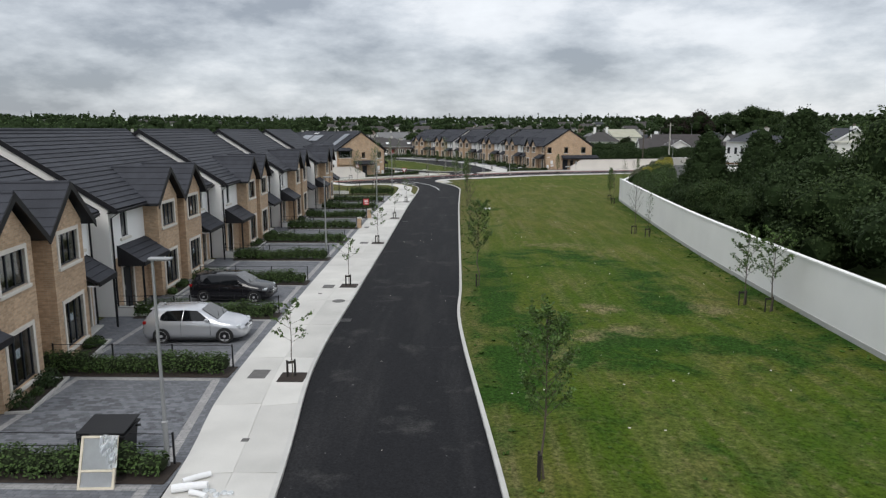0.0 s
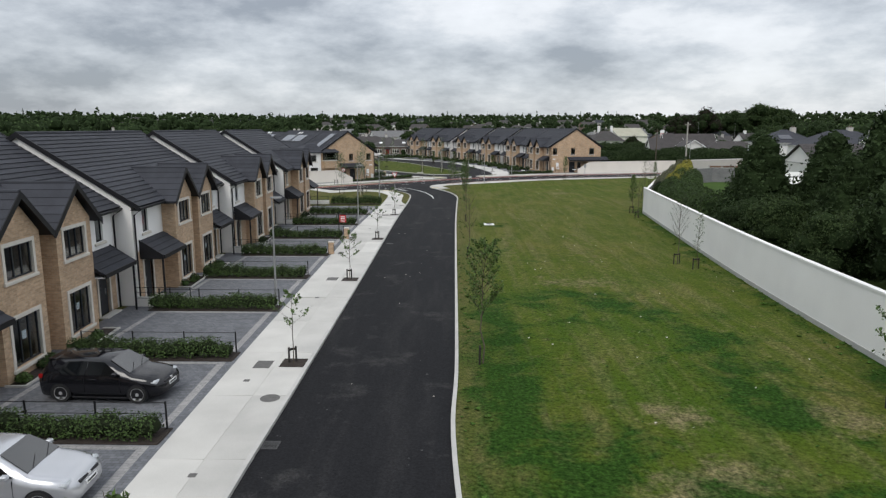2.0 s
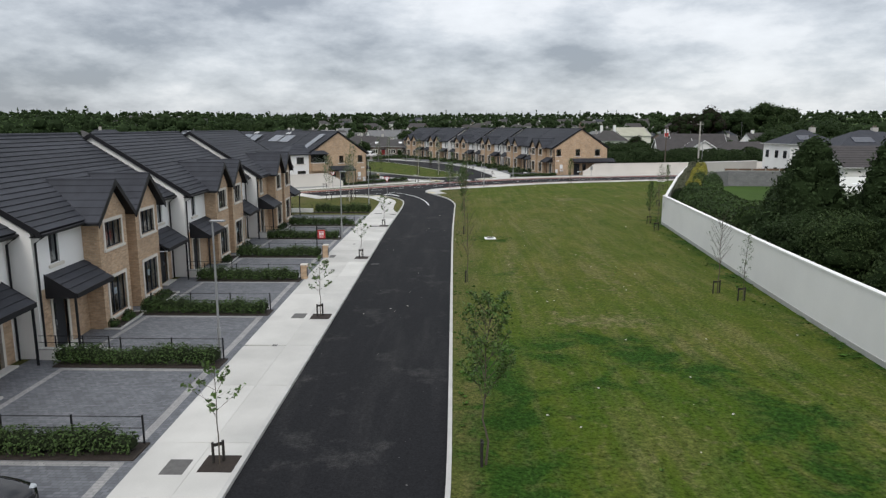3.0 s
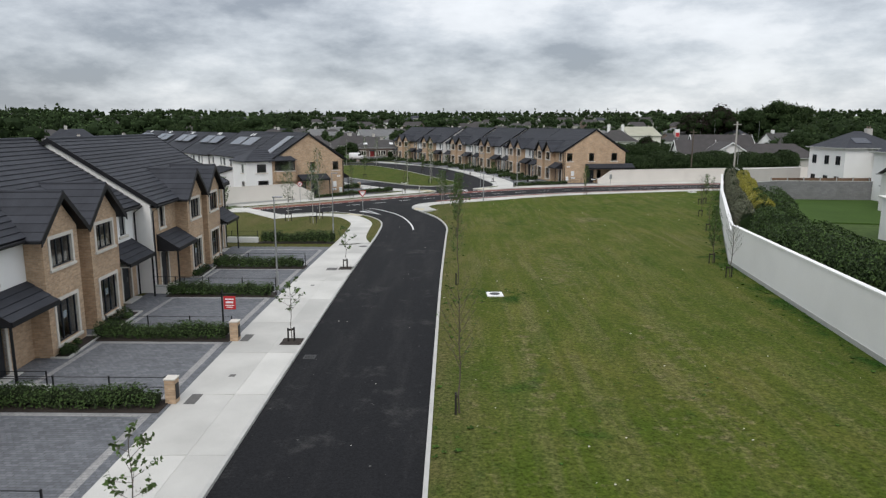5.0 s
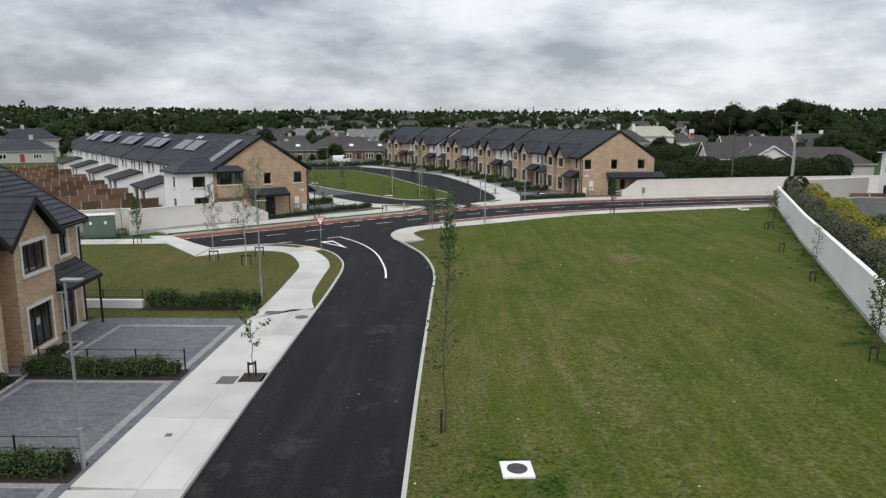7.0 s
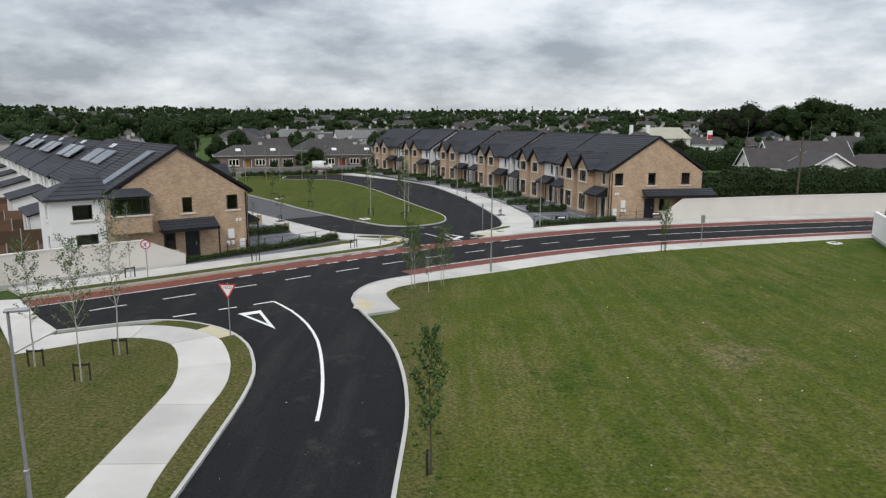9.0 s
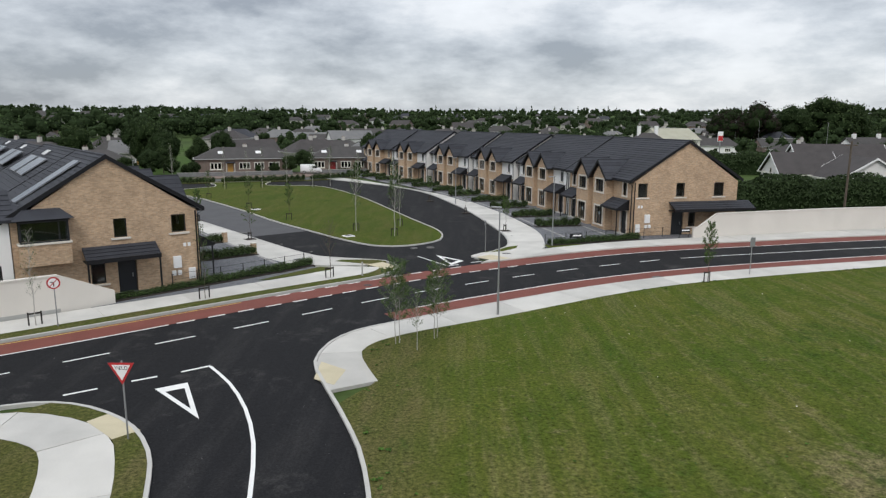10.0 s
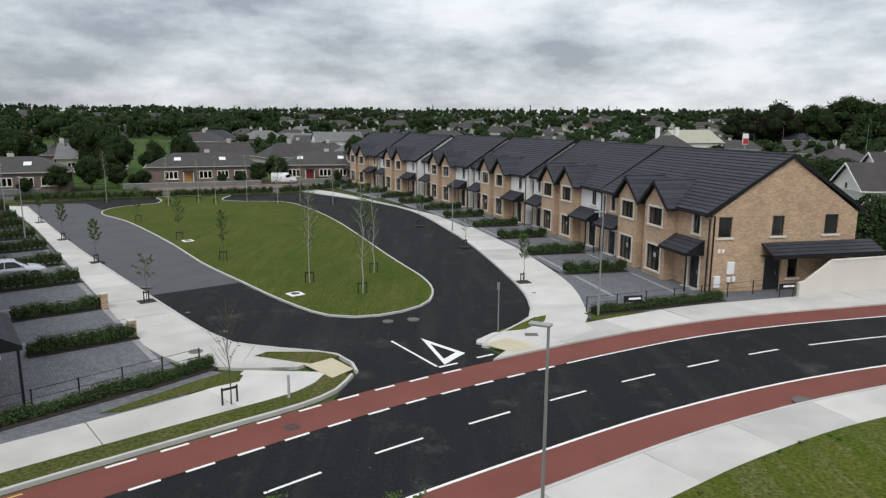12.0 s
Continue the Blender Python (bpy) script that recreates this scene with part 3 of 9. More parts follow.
# clover lines and dry spots are placed to fit the camera's view; clover also rims the wall's foot and the manhole
LUSH = [([(2.6, 46.2), (5.3, 49.2), (7.7, 48.0), (9.6, 45.9), (10.6, 43.2), (11.0, 40.0), (11.2, 36.6), (10.6, 33.6)], 1.7, 1.0), ([(2.3, 45.0), (2.1, 40.5), (2.3, 36.0), (2.5, 32.5), (2.9, 29.0), (2.2, 25.0), (1.9, 21.5)], 1.5, 1.15), ([(3.0, 28.0), (4.2, 28.6), (5.3, 30.0)], 1.2, 1.0), ([(5.6, 25.0), (7.7, 26.8), (9.5, 27.2), (11.6, 27.0), (13.5, 25.6)], 1.8, 0.95), ([(6.0, 44.0), (7.4, 43.2)], 1.2, 0.6), ([(3.3, 76.1), (3.35, 76.3)], 1.9, 1.0), ([(21.0, 122.0), (27.0, 126.0)], 2.2, 0.5), ([(6.0, 104.0), (8.0, 108.0)], 1.6, 0.5), ([(4.0, 63.0), (4.3, 65.5)], 0.9, 0.6)]
FOOT = [(16.2, 5.0), (16.5, 26.0), (16.9, 41.0), (17.8, 56.5), (20.3, 85.5), (31.3, 115.5), (41.4, 141.0)]
DRY = [([(7.1, 33.2), (7.4, 33.0)], 1.2, 1.0), ([(12.0, 33.3), (12.9, 32.6)], 1.3, 0.9), ([(6.0, 27.9), (7.7, 29.1)], 1.4, 1.0), ([(4.3, 26.0), (4.6, 25.0)], 1.0, 0.9), ([(6.0, 52.0), (9.0, 52.0)], 1.6, 0.7), ([(4.2, 60.0), (4.4, 70.0)], 0.5, 0.8), ([(9.5, 58.0), (10.5, 70.0)], 2.2, 0.45), ([(7.5, 80.0), (8.5, 88.0)], 2.0, 0.55), ([(14.5, 107.5), (15.5, 109.0)], 1.7, 0.9), ([(1.4, 60.0), (1.2, 95.0)], 1.0, 0.4), ([(10.0, 92.0), (12.0, 99.0)], 2.0, 0.35)]
clover_at = lawn.data.attributes.new("clover", "FLOAT", "POINT")
dry_spot = lawn.data.attributes.new("dryness", "FLOAT", "POINT")
for v in lawn.data.vertices:
    p = (v.co.x, v.co.y)
    clover_at.data[v.index].value = max([0.95 * math.exp(-(near_line(p, FOOT) / 1.3) ** 2) * (1.0 if v.co.y > 60 else 0.7)] + [k * math.exp(-(near_line(p, line) / w) ** 2) for line, w, k in LUSH])
    dry_spot.data[v.index].value = max(k * math.exp(-(near_line(p, line) / w) ** 2) for line, w, k in DRY)
P_OUT = smooth([(-8.91, 91.39), (-8.85, 96.10), (-8.99, 101.2), (-9.12, 103.9), (-9.66, 105.9), (-10.34, 107.6), (-11.07, 108.9), (-11.75, 109.5), (-12.97, 110.0), (-14.12, 109.96), (-15.3, 109.3), (-17.70, 107.56)])
lawn2 = P_OUT + [(-22.18, 112.92), (-30.87, 112.18), (-47.50, 111.53), (-47.12, 91.90)]
tagged(part("lawn_corner", slab(lawn2, -0.15, -0.012), "lawn"), "small corner lawn beside the footpath", "lawn", kind="structure")
ISLAND = smooth([(1.53, 151.66), (0.85, 148.85), (-1.40, 146.83), (-4.26, 146.73), (-7.7, 150.0), (-11.58, 154.78), (-16.48, 160.95), (-22.81, 170.12), (-31.99, 182.23), (-38.3, 188.92), (-39.6, 194.0), (-38.0, 197.3), (-36.2, 199.6), (-37.2, 203.4), (-38.7, 206.9), (-30.5, 210.5), (-29.6, 206.5), (-28.6, 203.2), (-25.6, 202.2), (-20.4, 202.0), (-16.4, 197.4), (-9.9, 184.30), (-2.1, 163.61), (0.89, 155.86)], closed=True)
tagged(part("lawn_island", slab(ISLAND, -0.15, -0.012), "lawn_lush"), "oval green lawn inside the loop road", "lawn", kind="structure")
VERGE = smooth([(-23.40, 117.27), (-17.40, 122.20), (-10.95, 127.80), (-8.35, 130.00), (-5.15, 132.66), (-3.25, 134.22), (-2.10, 135.70), (-1.65, 137.48)])
verge = offset(VERGE, 0.14) + offset(VERGE, 1.25)[::-1]
tagged(part("verge", slab(verge, -0.15, -0.012), "lawn"), "narrow grass verge beside the cycle track", "verge", kind="structure")


def kerb(name, line, closed=False, w=0.14):
    tagged(part(name, ribbon(line, -w, 0.0, -0.15, 0.012, closed), "kerb"), "pale concrete kerb edging", "kerb", kind="structure")


kerb("kerb_east", KERB_R)
kerb("kerb_west", [p for p in ROAD_L][::-1])
kerb("kerb_island", ISLAND[::-1], True)
kerb("kerb_loop_west", ROAD_C[::-1])
kerb("kerb_loop_east", ROAD_B)
kerb("kerb_north_west", VERGE[::-1])


def pavement(name, a, b, joint=4.5, z=0.0):
    """Concrete bays between two lines of the plan, each bay a slab of its own with a sawn joint between."""
    root = tagged(new(name), "pale brushed concrete footpath in bays", "footpath", kind="structure")

    def at(line, s):
        lens = [0]
        for p, q in zip(line, line[1:]):
            lens.append(lens[-1] + math.dist(p, q))
        d = s * lens[-1]
        for i in range(len(line) - 1):
            if d <= lens[i + 1] + 1e-9:
                t = (d - lens[i]) / max(1e-9, lens[i + 1] - lens[i])
                return (line[i][0] + (line[i + 1][0] - line[i][0]) * t, line[i][1] + (line[i + 1][1] - line[i][1]) * t)
        return line[-1]
    length = sum(math.dist(p, q) for p, q in zip(a, a[1:]))
    k = max(1, round(length / joint))
    fine_b = [at(b, j / 600) for j in range(601)]

    def across(s):
        """The place on the other edge that faces a place on the first."""
        if s < 0.02 or s > 0.98:
            return at(b, s)
        p = at(a, s)
        return min(fine_b, key=lambda q: math.dist(p, q))
    for i in range(k):
        g = 0.004 / joint
        ss = [(i + g * 4) / k + (1 - 8 * g) / k * j / 4 for j in range(5)]
        pts = [at(a, s) for s in ss] + [across(s) for s in ss[::-1]]
        part("slab", slab(pts, -0.15, z), "concrete", root)
    return root


PAVE_L = smooth([(-6.04, -15.52), (-6.62, -0.51), (-7.19, 15.04), (-8.07, 22.22), (-8.52, 36.56), (-8.80, 52.46), (-9.07, 69.47), (-9.04, 79.79), (-8.91, 91.39)])
inner = [p for p in ROAD_L if p[1] < 93.5 and p[0] > -6.5 and p[1] < 93.5]
middle = offset(inner, 1.3)
pavement("pavement_west", offset(inner, 0.14), middle)
pavement("pavement_west_back", offset(inner, 1.308), PAVE_L)
P_IN = smooth([(-6.00, 93.49), (-6.66, 96.07), (-6.95, 101.2), (-7.01, 103.9), (-7.31, 105.5), (-7.73, 106.9), (-8.39, 108.4), (-9.27, 110.04), (-10.83, 111.37), (-12.81, 112.04), (-14.08, 112.09), (-15.16, 111.75), (-17.73, 110.3)])
pavement("pavement_corner", P_IN, P_OUT)
bulge = [p for p in ROAD_L if 93.5 < p[1] and p[0] > -13.5]
tagged(part("verge_corner", slab(offset(bulge, 0.14) + [p for p in P_IN[::-1] if p[0] > -14.2], -0.15, -0.006), "lawn"), "strip of grass between path and kerb", "verge", kind="structure")
pavement("pavement_link", [(-17.84, 111.19), (-20.01, 113.30), (-23.40, 117.06)], [(-17.81, 107.67), (-21.97, 112.91), (-25.16, 116.67)])
pavement("pavement_link_west", [(-22.18, 113.02), (-30.87, 112.29), (-47.50, 111.63)], [(-24.03, 115.31), (-30.86, 114.56), (-47.50, 113.91)])
cut = [p for p in KERB_R if p[1] > 113.2]
pavement("pavement_south", offset(cut, -0.14), [(-0.85, 115.38)] + S_PAVE)
pavement("pavement_north_west", offset(VERGE, 1.25), smooth([(-25.85, 119.74), (-19.60, 125.18), (-13.17, 130.51), (-8.21, 134.85), (-6.87, 136.58), (-6.55, 137.90)]))
pavement("pavement_loop_west", offset(ROAD_C[2:], 0.14), smooth([(-4.30, 138.30), (-8.80, 138.21), (-11.04, 139.74), (-13.97, 143.09), (-24.59, 157.41), (-40.68, 179.02), (-54.15, 195.42)]), z=-0.005)
pavement("pavement_loop_east", offset(ROAD_B, -0.14), smooth([(8.60, 142.79), (10.04, 144.62), (10.75, 147.85), (10.80, 156.68), (7.41, 173.58), (3.23, 185.71), (-11.92, 210.90), (-18.65, 219.23)]), z=-0.005)
NE = [p for p in N_RED if p[0] > 4.5]
pavement("pavement_north_east", NE, smooth([(6.86, 143.40), (11.15, 145.95), (12.83, 146.85), (16.23, 148.60), (19.28, 149.70), (25.10, 151.45), (41.10, 156.40), (81.94, 166.0)]))

corner = [(3.95, 141.9), (4.0, 142.3), (4.9, 143.5), (6.6, 144.1), (8.0, 145.6), (8.3, 146.8), (9.8, 147.0), (10.4, 144.2), (8.5, 142.3), (5.6, 140.9)]
tagged(part("pavement_loop_corner", slab(corner, -0.15, 0.003), "concrete"), "pale concrete footpath at the road corner", "footpath", kind="structure")
tagged(part("verge_loop_east", slab([(4.95, 143.6), (6.67, 144.11), (7.96, 145.7), (8.22, 146.83), (7.41, 146.3), (6.4, 144.95)], -0.15, 0.008), "lawn"), "small grass verge at the road corner", "verge", kind="structure")
tagged(part("verge_loop_west", slab([(-6.61, 139.72), (-6.16, 140.3), (-3.59, 140.35), (-2.62, 139.79), (-3.77, 138.7)], -0.15, 0.008), "lawn"), "small grass triangle at the road corner", "verge", kind="structure")
tagged(part("verge_hedge", slab([(-10.7, 133.3), (-8.7, 136.0), (-7.34, 137.66), (-6.43, 137.27), (-6.39, 136.55), (-8.16, 135.19), (-9.92, 133.5)], -0.15, 0.005), "lawn"), "strip of grass before a hedge", "verge", kind="structure")

# ---- walls round the lawn ----
wl = smooth(WALL[:5], 3.0)
root = tagged(new("wall_lawn"), "long white rendered boundary wall with grey plinth", "wall", kind="structure")
for line, top in ((wl, 2.68), (WALL[4:], 2.28)):
    part("wall_body", ribbon(line, -0.22, 0.0, -0.15, top), "render_wall", root)
    part("coping", ribbon(line, -0.26, 0.04, top, top + 0.09), "render_wall", root)
    part("plinth", ribbon(line, 0.0, 0.025, -0.15, 0.22), "plinth", root, "grey plinth")
WN = [(27.66, 152.20), (41.07, 156.40), (81.88, 166.02)]
root = tagged(new("wall_north"), "white rendered garden wall with a sloped end", "wall", kind="structure")
part("wall_body", ribbon(WN, 0.0, 0.22, -0.15, 2.14), "render_cream", root)
part("coping", ribbon(WN, -0.04, 0.26, 2.14, 2.24), "render_cream", root)
bm = bmesh.new()
prism(bm, [(0.0, -0.15), (2.64, -0.15), (2.64, 2.2), (2.5, 2.2), (0.5, 0.98), (0.0, 0.88)], "y", 0.0, 0.22)
part("sloped_end", tidy(bm), "render_cream", root, "", pose(25.14, 151.41, 0, 0, 0, 17.4))

# ---- houses ----
W, BAY0, BAY1, BAY_C = 7.56, 0.58, 3.52, 2.05
EAVE_Y, EAVE_Z, RIDGE_Y, RIDGE_Z, DEPTH = -0.4, 5.16, 5.2, 8.8, 10.4
GAUGE = 0.345
PITCH = (RIDGE_Z - EAVE_Z) / (RIDGE_Y - EAVE_Y)


def course_mesh(length, gauge, name="tile_course"):
    bm = bmesh.new()
    prism(bm, [(0.0, 0.0), (0.0, 0.05), (gauge, 0.012), (gauge, 0.0)], "x", 0.0, length)
    bmesh.ops.recalc_face_normals(bm, faces=bm.faces[:])
    me = bpy.data.meshes.new(name)
    bm.to_mesh(me)
    bm.free()
    me.materials.append(M["tile"])
    return me


COURSE = {}


def slope(parent, x0, x1, y0, z0, y1, z1, name="roof", label="dark grey tiled roof", tiled=True):
    """A tiled slope from the eaves (y0, z0) up to the ridge (y1, z1): a roof base with courses of tiles on it."""
    run = math.hypot(y1 - y0, z1 - z0)
    ang = math.atan2(z1 - z0, abs(y1 - y0))
    bm = bmesh.new()
    box(bm, x0, x1, 0, run, -0.12, -0.002)
    if y1 > y0:
        m = Matrix.Translation((0, y0, z0)) @ Matrix.Rotation(ang, 4, "X")
    else:
        m = Matrix.Translation((x0 + x1, y0, z0)) @ Matrix.Rotation(math.pi, 4, "Z") @ Matrix.Rotation(ang, 4, "X")
    base = part(name, bm, "black", parent, label, m)
    if not tiled:
        return base
    k = max(1, round(run / GAUGE))
    key = (round(x1 - x0, 3), round(run / k, 3))
    if key not in COURSE:
        COURSE[key] = course_mesh(x1 - x0, run / k)
    for i in range(k):
        link_mesh("tile_course", COURSE[key], None, base, "", Matrix.Translation((x0, i * run / k, 0)))
    return base


def window(parent, w, h, m, bars=(0.5,), surround=True, sill=True, sheet=False):
    """A window, its outer face in the plane y=0, its middle bottom at the origin."""
    f = 0.06
    cuts = [-w / 2 + f, *[-w / 2 + w * b for b in bars], w / 2 - f]
    holes = []
    for k in range(len(cuts) - 1):
        holes.append((cuts[k] + (0.035 if k else 0), cuts[k + 1] - (0.035 if k < len(cuts) - 2 else 0), f, h - f))
    win = part("window", walled(w, h, holes, 0.08, 0.15, -w / 2), "dark_frame", parent, "anthracite window frame", m)
    for a, b, c, d in holes:
        pane = part("pane", boxes((a, b, 0.108, 0.122, c, d)), "glass", win)
        pane.visible_shadow = False
    if surround:
        s, d = 0.15, 0.035
        part("surround", walled(w + 2 * s, h + s + 0.018, [(-w / 2, w / 2, -0.018, h)], -d, 0.1, -w / 2 - s, -0.018), "stone", win, "pale cast-stone surround")
    if sill:
        part("sill", bevelled(boxes((-w / 2 - 0.19, w / 2 + 0.19, -0.09, 0.1, -0.15, -0.022)), 0.012), "stone", win, "pale stone sill")
    if sheet:
        part("sticker", boxes((-0.15, 0.13, 0.124, 0.13, h * 0.5, h * 0.5 + 0.32)), "blind", win, "white paper on the glass")
    return win


def lifted(a, t):
    """Four corners as a slab of thickness t (upwards)."""
    bm = bmesh.new()
    lift(bm, a, t)
    return bm


def lift(bm, a, t):
    lo = [bm.verts.new(p) for p in a]
    hi = [bm.verts.new(Vector(p) + Vector((0, 0, t))) for p in a]
    bm.faces.new(lo[::-1])
    bm.faces.new(hi)
    k = len(a)
    for i in range(k):
        bm.faces.new((lo[i], lo[(i + 1) % k], hi[(i + 1) % k], hi[i]))
    bmesh.ops.recalc_face_normals(bm, faces=bm.faces[:])


def gable_roof(parent, x0, x1, y0, yb, ze, zr, back, n=6):
    """A small gabled roof with its ridge along y: its slopes run back into the main roof, courses upon them."""
    xm = (x0 + x1) / 2
    root = None
    for xe in (x0, x1):
        base = part("bay_roof", lifted([(xe, y0, ze), (xm, y0, zr), (xm, back, zr), (xe, yb, ze)], 0.1), "black", parent, "dark tiled bay roof")
        for i in range(n):
            t0, t1 = i / n, (i + 1) / n
            a = [(xe + (xm - xe) * t0, y0 - 0.02, ze + (zr - ze) * t0 + 0.105), (xe + (xm - xe) * t1, y0 - 0.02, ze + (zr - ze) * t1 + 0.075),
                 (xe + (xm - xe) * t1, yb + (back - yb) * t1 + 0.12, ze + (zr - ze) * t1 + 0.075), (xe + (xm - xe) * t0, yb + (back - yb) * t0 + 0.12, ze + (zr - ze) * t0 + 0.105)]
            part("tile_course", lifted(a, 0.05), "tile", base)
        bm = bmesh.new()
        prism(bm, [(xe, ze - 0.14), (xm, zr - 0.16), (xm, zr + 0.13), (xe, ze + 0.15)], "y", y0 - 0.06, y0 - 0.024)
        part("barge_board", tidy(bm), "black", base, "black barge board")
    bm = bmesh.new()
    tube(bm, [(xm, y0 - 0.02, zr + 0.1), (xm, back + 0.1, zr + 0.1)], 0.08)
    part("ridge_tile", bm, "tile", parent)


def half_house(m, side, white=True, gable="", label="", group="", plan=(7.56, 0.58, 3.52, 2.05, 5.35), rear=False):
    """One house of a pair, its front towards -y. side -1: it stands left of the party wall at x=0, +1: right of it."""
    W, BAY0, BAY1, BAY_C, DOOR = plan
    h = thing("house", m, label, "house", group)

    def X(a, b):
        return (a, b) if side > 0 else (-b, -a)

    def cx(s):
        return s * side
    door = (*X(DOOR, DOOR + 1.15), 0.0, 2.2)
    slit = (*X(DOOR + 0.2, DOOR + 0.2 + 0.75), 3.65, 4.88)
    x0, x1 = X(BAY1 + 0.004, W - 0.3)
    part("wall", walled(x1 - x0, 2.75, [door], 0.0, 0.3, x0), "brick", h)
    part("wall", walled(x1 - x0, 2.37, [slit], 0.0, 0.3, x0, 2.754), "render_white" if white else "brick", h, "white rendered upper wall" if white else "")
    # outer side wall up to the roof
    x0, x1 = X(W - 0.298, W)
    if gable:
        holes = dict(b=[(0.47, 1.38, 3.60, 4.90), (4.2, 5.05, 3.60, 4.90), (8.0, 9.0, 3.60, 4.90), (3.9, 5.1, 0.0, 2.15), (5.6, 6.3, 0.75, 2.1)],
                     c=[(0.75, 1.65, 3.62, 4.82), (4.3, 5.05, 3.62, 4.82), (3.9, 5.0, 0.0, 2.15), (5.7, 6.5, 0.75, 2.1)])[gable]
        bm = walled(DEPTH, 5.0, holes, 0.0, 0.298)
        for q in bm.verts:
            q.co = ((x1 - q.co.y) if side > 0 else (x0 + q.co.y), q.co.x, q.co.z)
        bmesh.ops.recalc_face_normals(bm, faces=bm.faces[:])
        part("gable_wall", bm, "brick", h, "buff brick gable wall")
        bm = bmesh.new()
        prism(bm, [(0.0, 5.002), (DEPTH, 5.002), (RIDGE_Y, RIDGE_Z - 0.16)], "x", x0, x1)
        part("gable_wall", tidy(bm), "brick", h, "buff brick gable wall")
        for q in holes:
            w = q[1] - q[0]
            at = Matrix.Translation((cx(W), (q[0] + q[1]) / 2, q[2])) @ Matrix.Rotation(radians(90 * side), 4, "Z")
            if q[2] > 0.1:
                window(h, w, q[3] - q[2], at, (), surround=False)
            else:
                dr = part("side_door", boxes((-w / 2 + 0.04, w / 2 - 0.04, 0.12, 0.18, 0.02, 2.12)), "dark_frame", h, "dark grey side door", at)
                part("door_handle", boxes((0.28, 0.32, 0.06, 0.118, 0.95, 1.2)), "steel", dr)
    else:
        bm = bmesh.new()
        prism(bm, [(0.0, 0.0), (DEPTH, 0.0), (DEPTH, 5.0), (RIDGE_Y, RIDGE_Z - 0.16), (0.0, 5.12)], "x", x0, x1)
        part("gable_wall", tidy(bm), "render_pale", h, "pale rendered side wall")
    bm = bmesh.new()
    prism(bm, [(0.3, 0.0), (DEPTH - 0.3, 0.0), (DEPTH - 0.3, 4.95), (RIDGE_Y, RIDGE_Z - 0.3), (0.3, 4.95)], "x", *X(0.0, 0.1))
    part("party_wall", tidy(bm), "room", h)
    a, b = X(0.0, W - 0.3)
    rh = [(*X(0.9, 1.9), 3.7, 4.85), (*X(2.6, 3.3), 3.7, 4.85), (*X(W - 1.5, W - 0.6), 3.7, 4.85), (*X(1.0, 3.2), 0.1, 2.2)] if rear else []
    part("rear_wall", walled(b - a, 5.0, rh, DEPTH - 0.3, DEPTH, a), "render_white", h, "white rendered rear wall")
    for q in rh:
        window(h, q[1] - q[0], q[3] - q[2], Matrix.Translation(((q[0] + q[1]) / 2, DEPTH, q[2])) @ Matrix.Rotation(math.pi, 4, "Z"), surround=False)
    part("upper_floor", boxes((*X(0.1, W - 0.3), 0.3, DEPTH - 0.3, 2.6, 2.8)), "room", h)
    part("floor", boxes((*X(0.1, W - 0.3), 0.3, DEPTH - 0.3, -0.05, 0.1)), "room", h)
    # bay with its pointed gable
    bx0, bx1 = X(BAY0, BAY1)
    bc, FY, ww = cx(BAY_C), -0.75, 1.78
    hl, hu = (bc - ww / 2, bc + ww / 2, 0.44, 2.22), (bc - ww / 2, bc + ww / 2, 3.68, 4.9)
    bm = walled(bx1 - bx0, 5.2, [hl, hu], FY, FY + 0.3, bx0)
    part("bay", bm, "brick", h, "buff brick front bay")
    bm = bmesh.new()
    prism(bm, [(bx0, 5.202), (bx1, 5.202), (bc, 6.6)], "y", FY, FY + 0.3)
    part("bay_gable", tidy(bm), "brick", h, "pointed buff brick gable")
    for a, b in ((bx0, bx0 + 0.3), (bx1 - 0.3, bx1)):
        part("bay_cheek", boxes((a, b, FY + 0.302, 0.28, 0, 5.2)), "brick", h)
    part("bay_floor", boxes((bx0 + 0.3, bx1 - 0.3, FY + 0.3, 0.3, 2.62, 2.8)), "room", h)
    window(h, ww, hu[3] - hu[2], Matrix.Translation((bc, FY, hu[2])), (0.36, 0.66))
    window(h, ww, hl[3] - hl[2], Matrix.Translation((bc, FY, hl[2])), (0.34, 0.66), sheet=True)
    window(h, slit[1] - slit[0], slit[3] - slit[2], Matrix.Translation(((slit[0] + slit[1]) / 2, 0, slit[2])), (), surround=not white)
    part("recess_wall", boxes((*X(0.0, BAY0 - 0.004), -0.05, 0.28, 0, 5.15)), "brick", h)
    zr, ze = 6.72, 4.92
    back = EAVE_Y + (zr - EAVE_Z) / PITCH
    gable_roof(h, *X(0.01, 2 * BAY_C - 0.01), FY - 0.27, -0.35, ze, zr, back)
    # main roof
    rx0, rx1 = X(0.0, W + 0.12)
    slope(h, rx0, rx1, EAVE_Y, EAVE_Z, RIDGE_Y, RIDGE_Z, tiled=not rear)
    slope(h, rx0, rx1, 2 * RIDGE_Y - EAVE_Y, EAVE_Z, RIDGE_Y, RIDGE_Z, tiled=rear)
    bm = bmesh.new()
    tube(bm, [(rx0, RIDGE_Y, RIDGE_Z), (rx1, RIDGE_Y, RIDGE_Z)], 0.1)
    part("ridge_tile", bm, "tile", h)
    a, b = X(W + 0.122, W + 0.16)
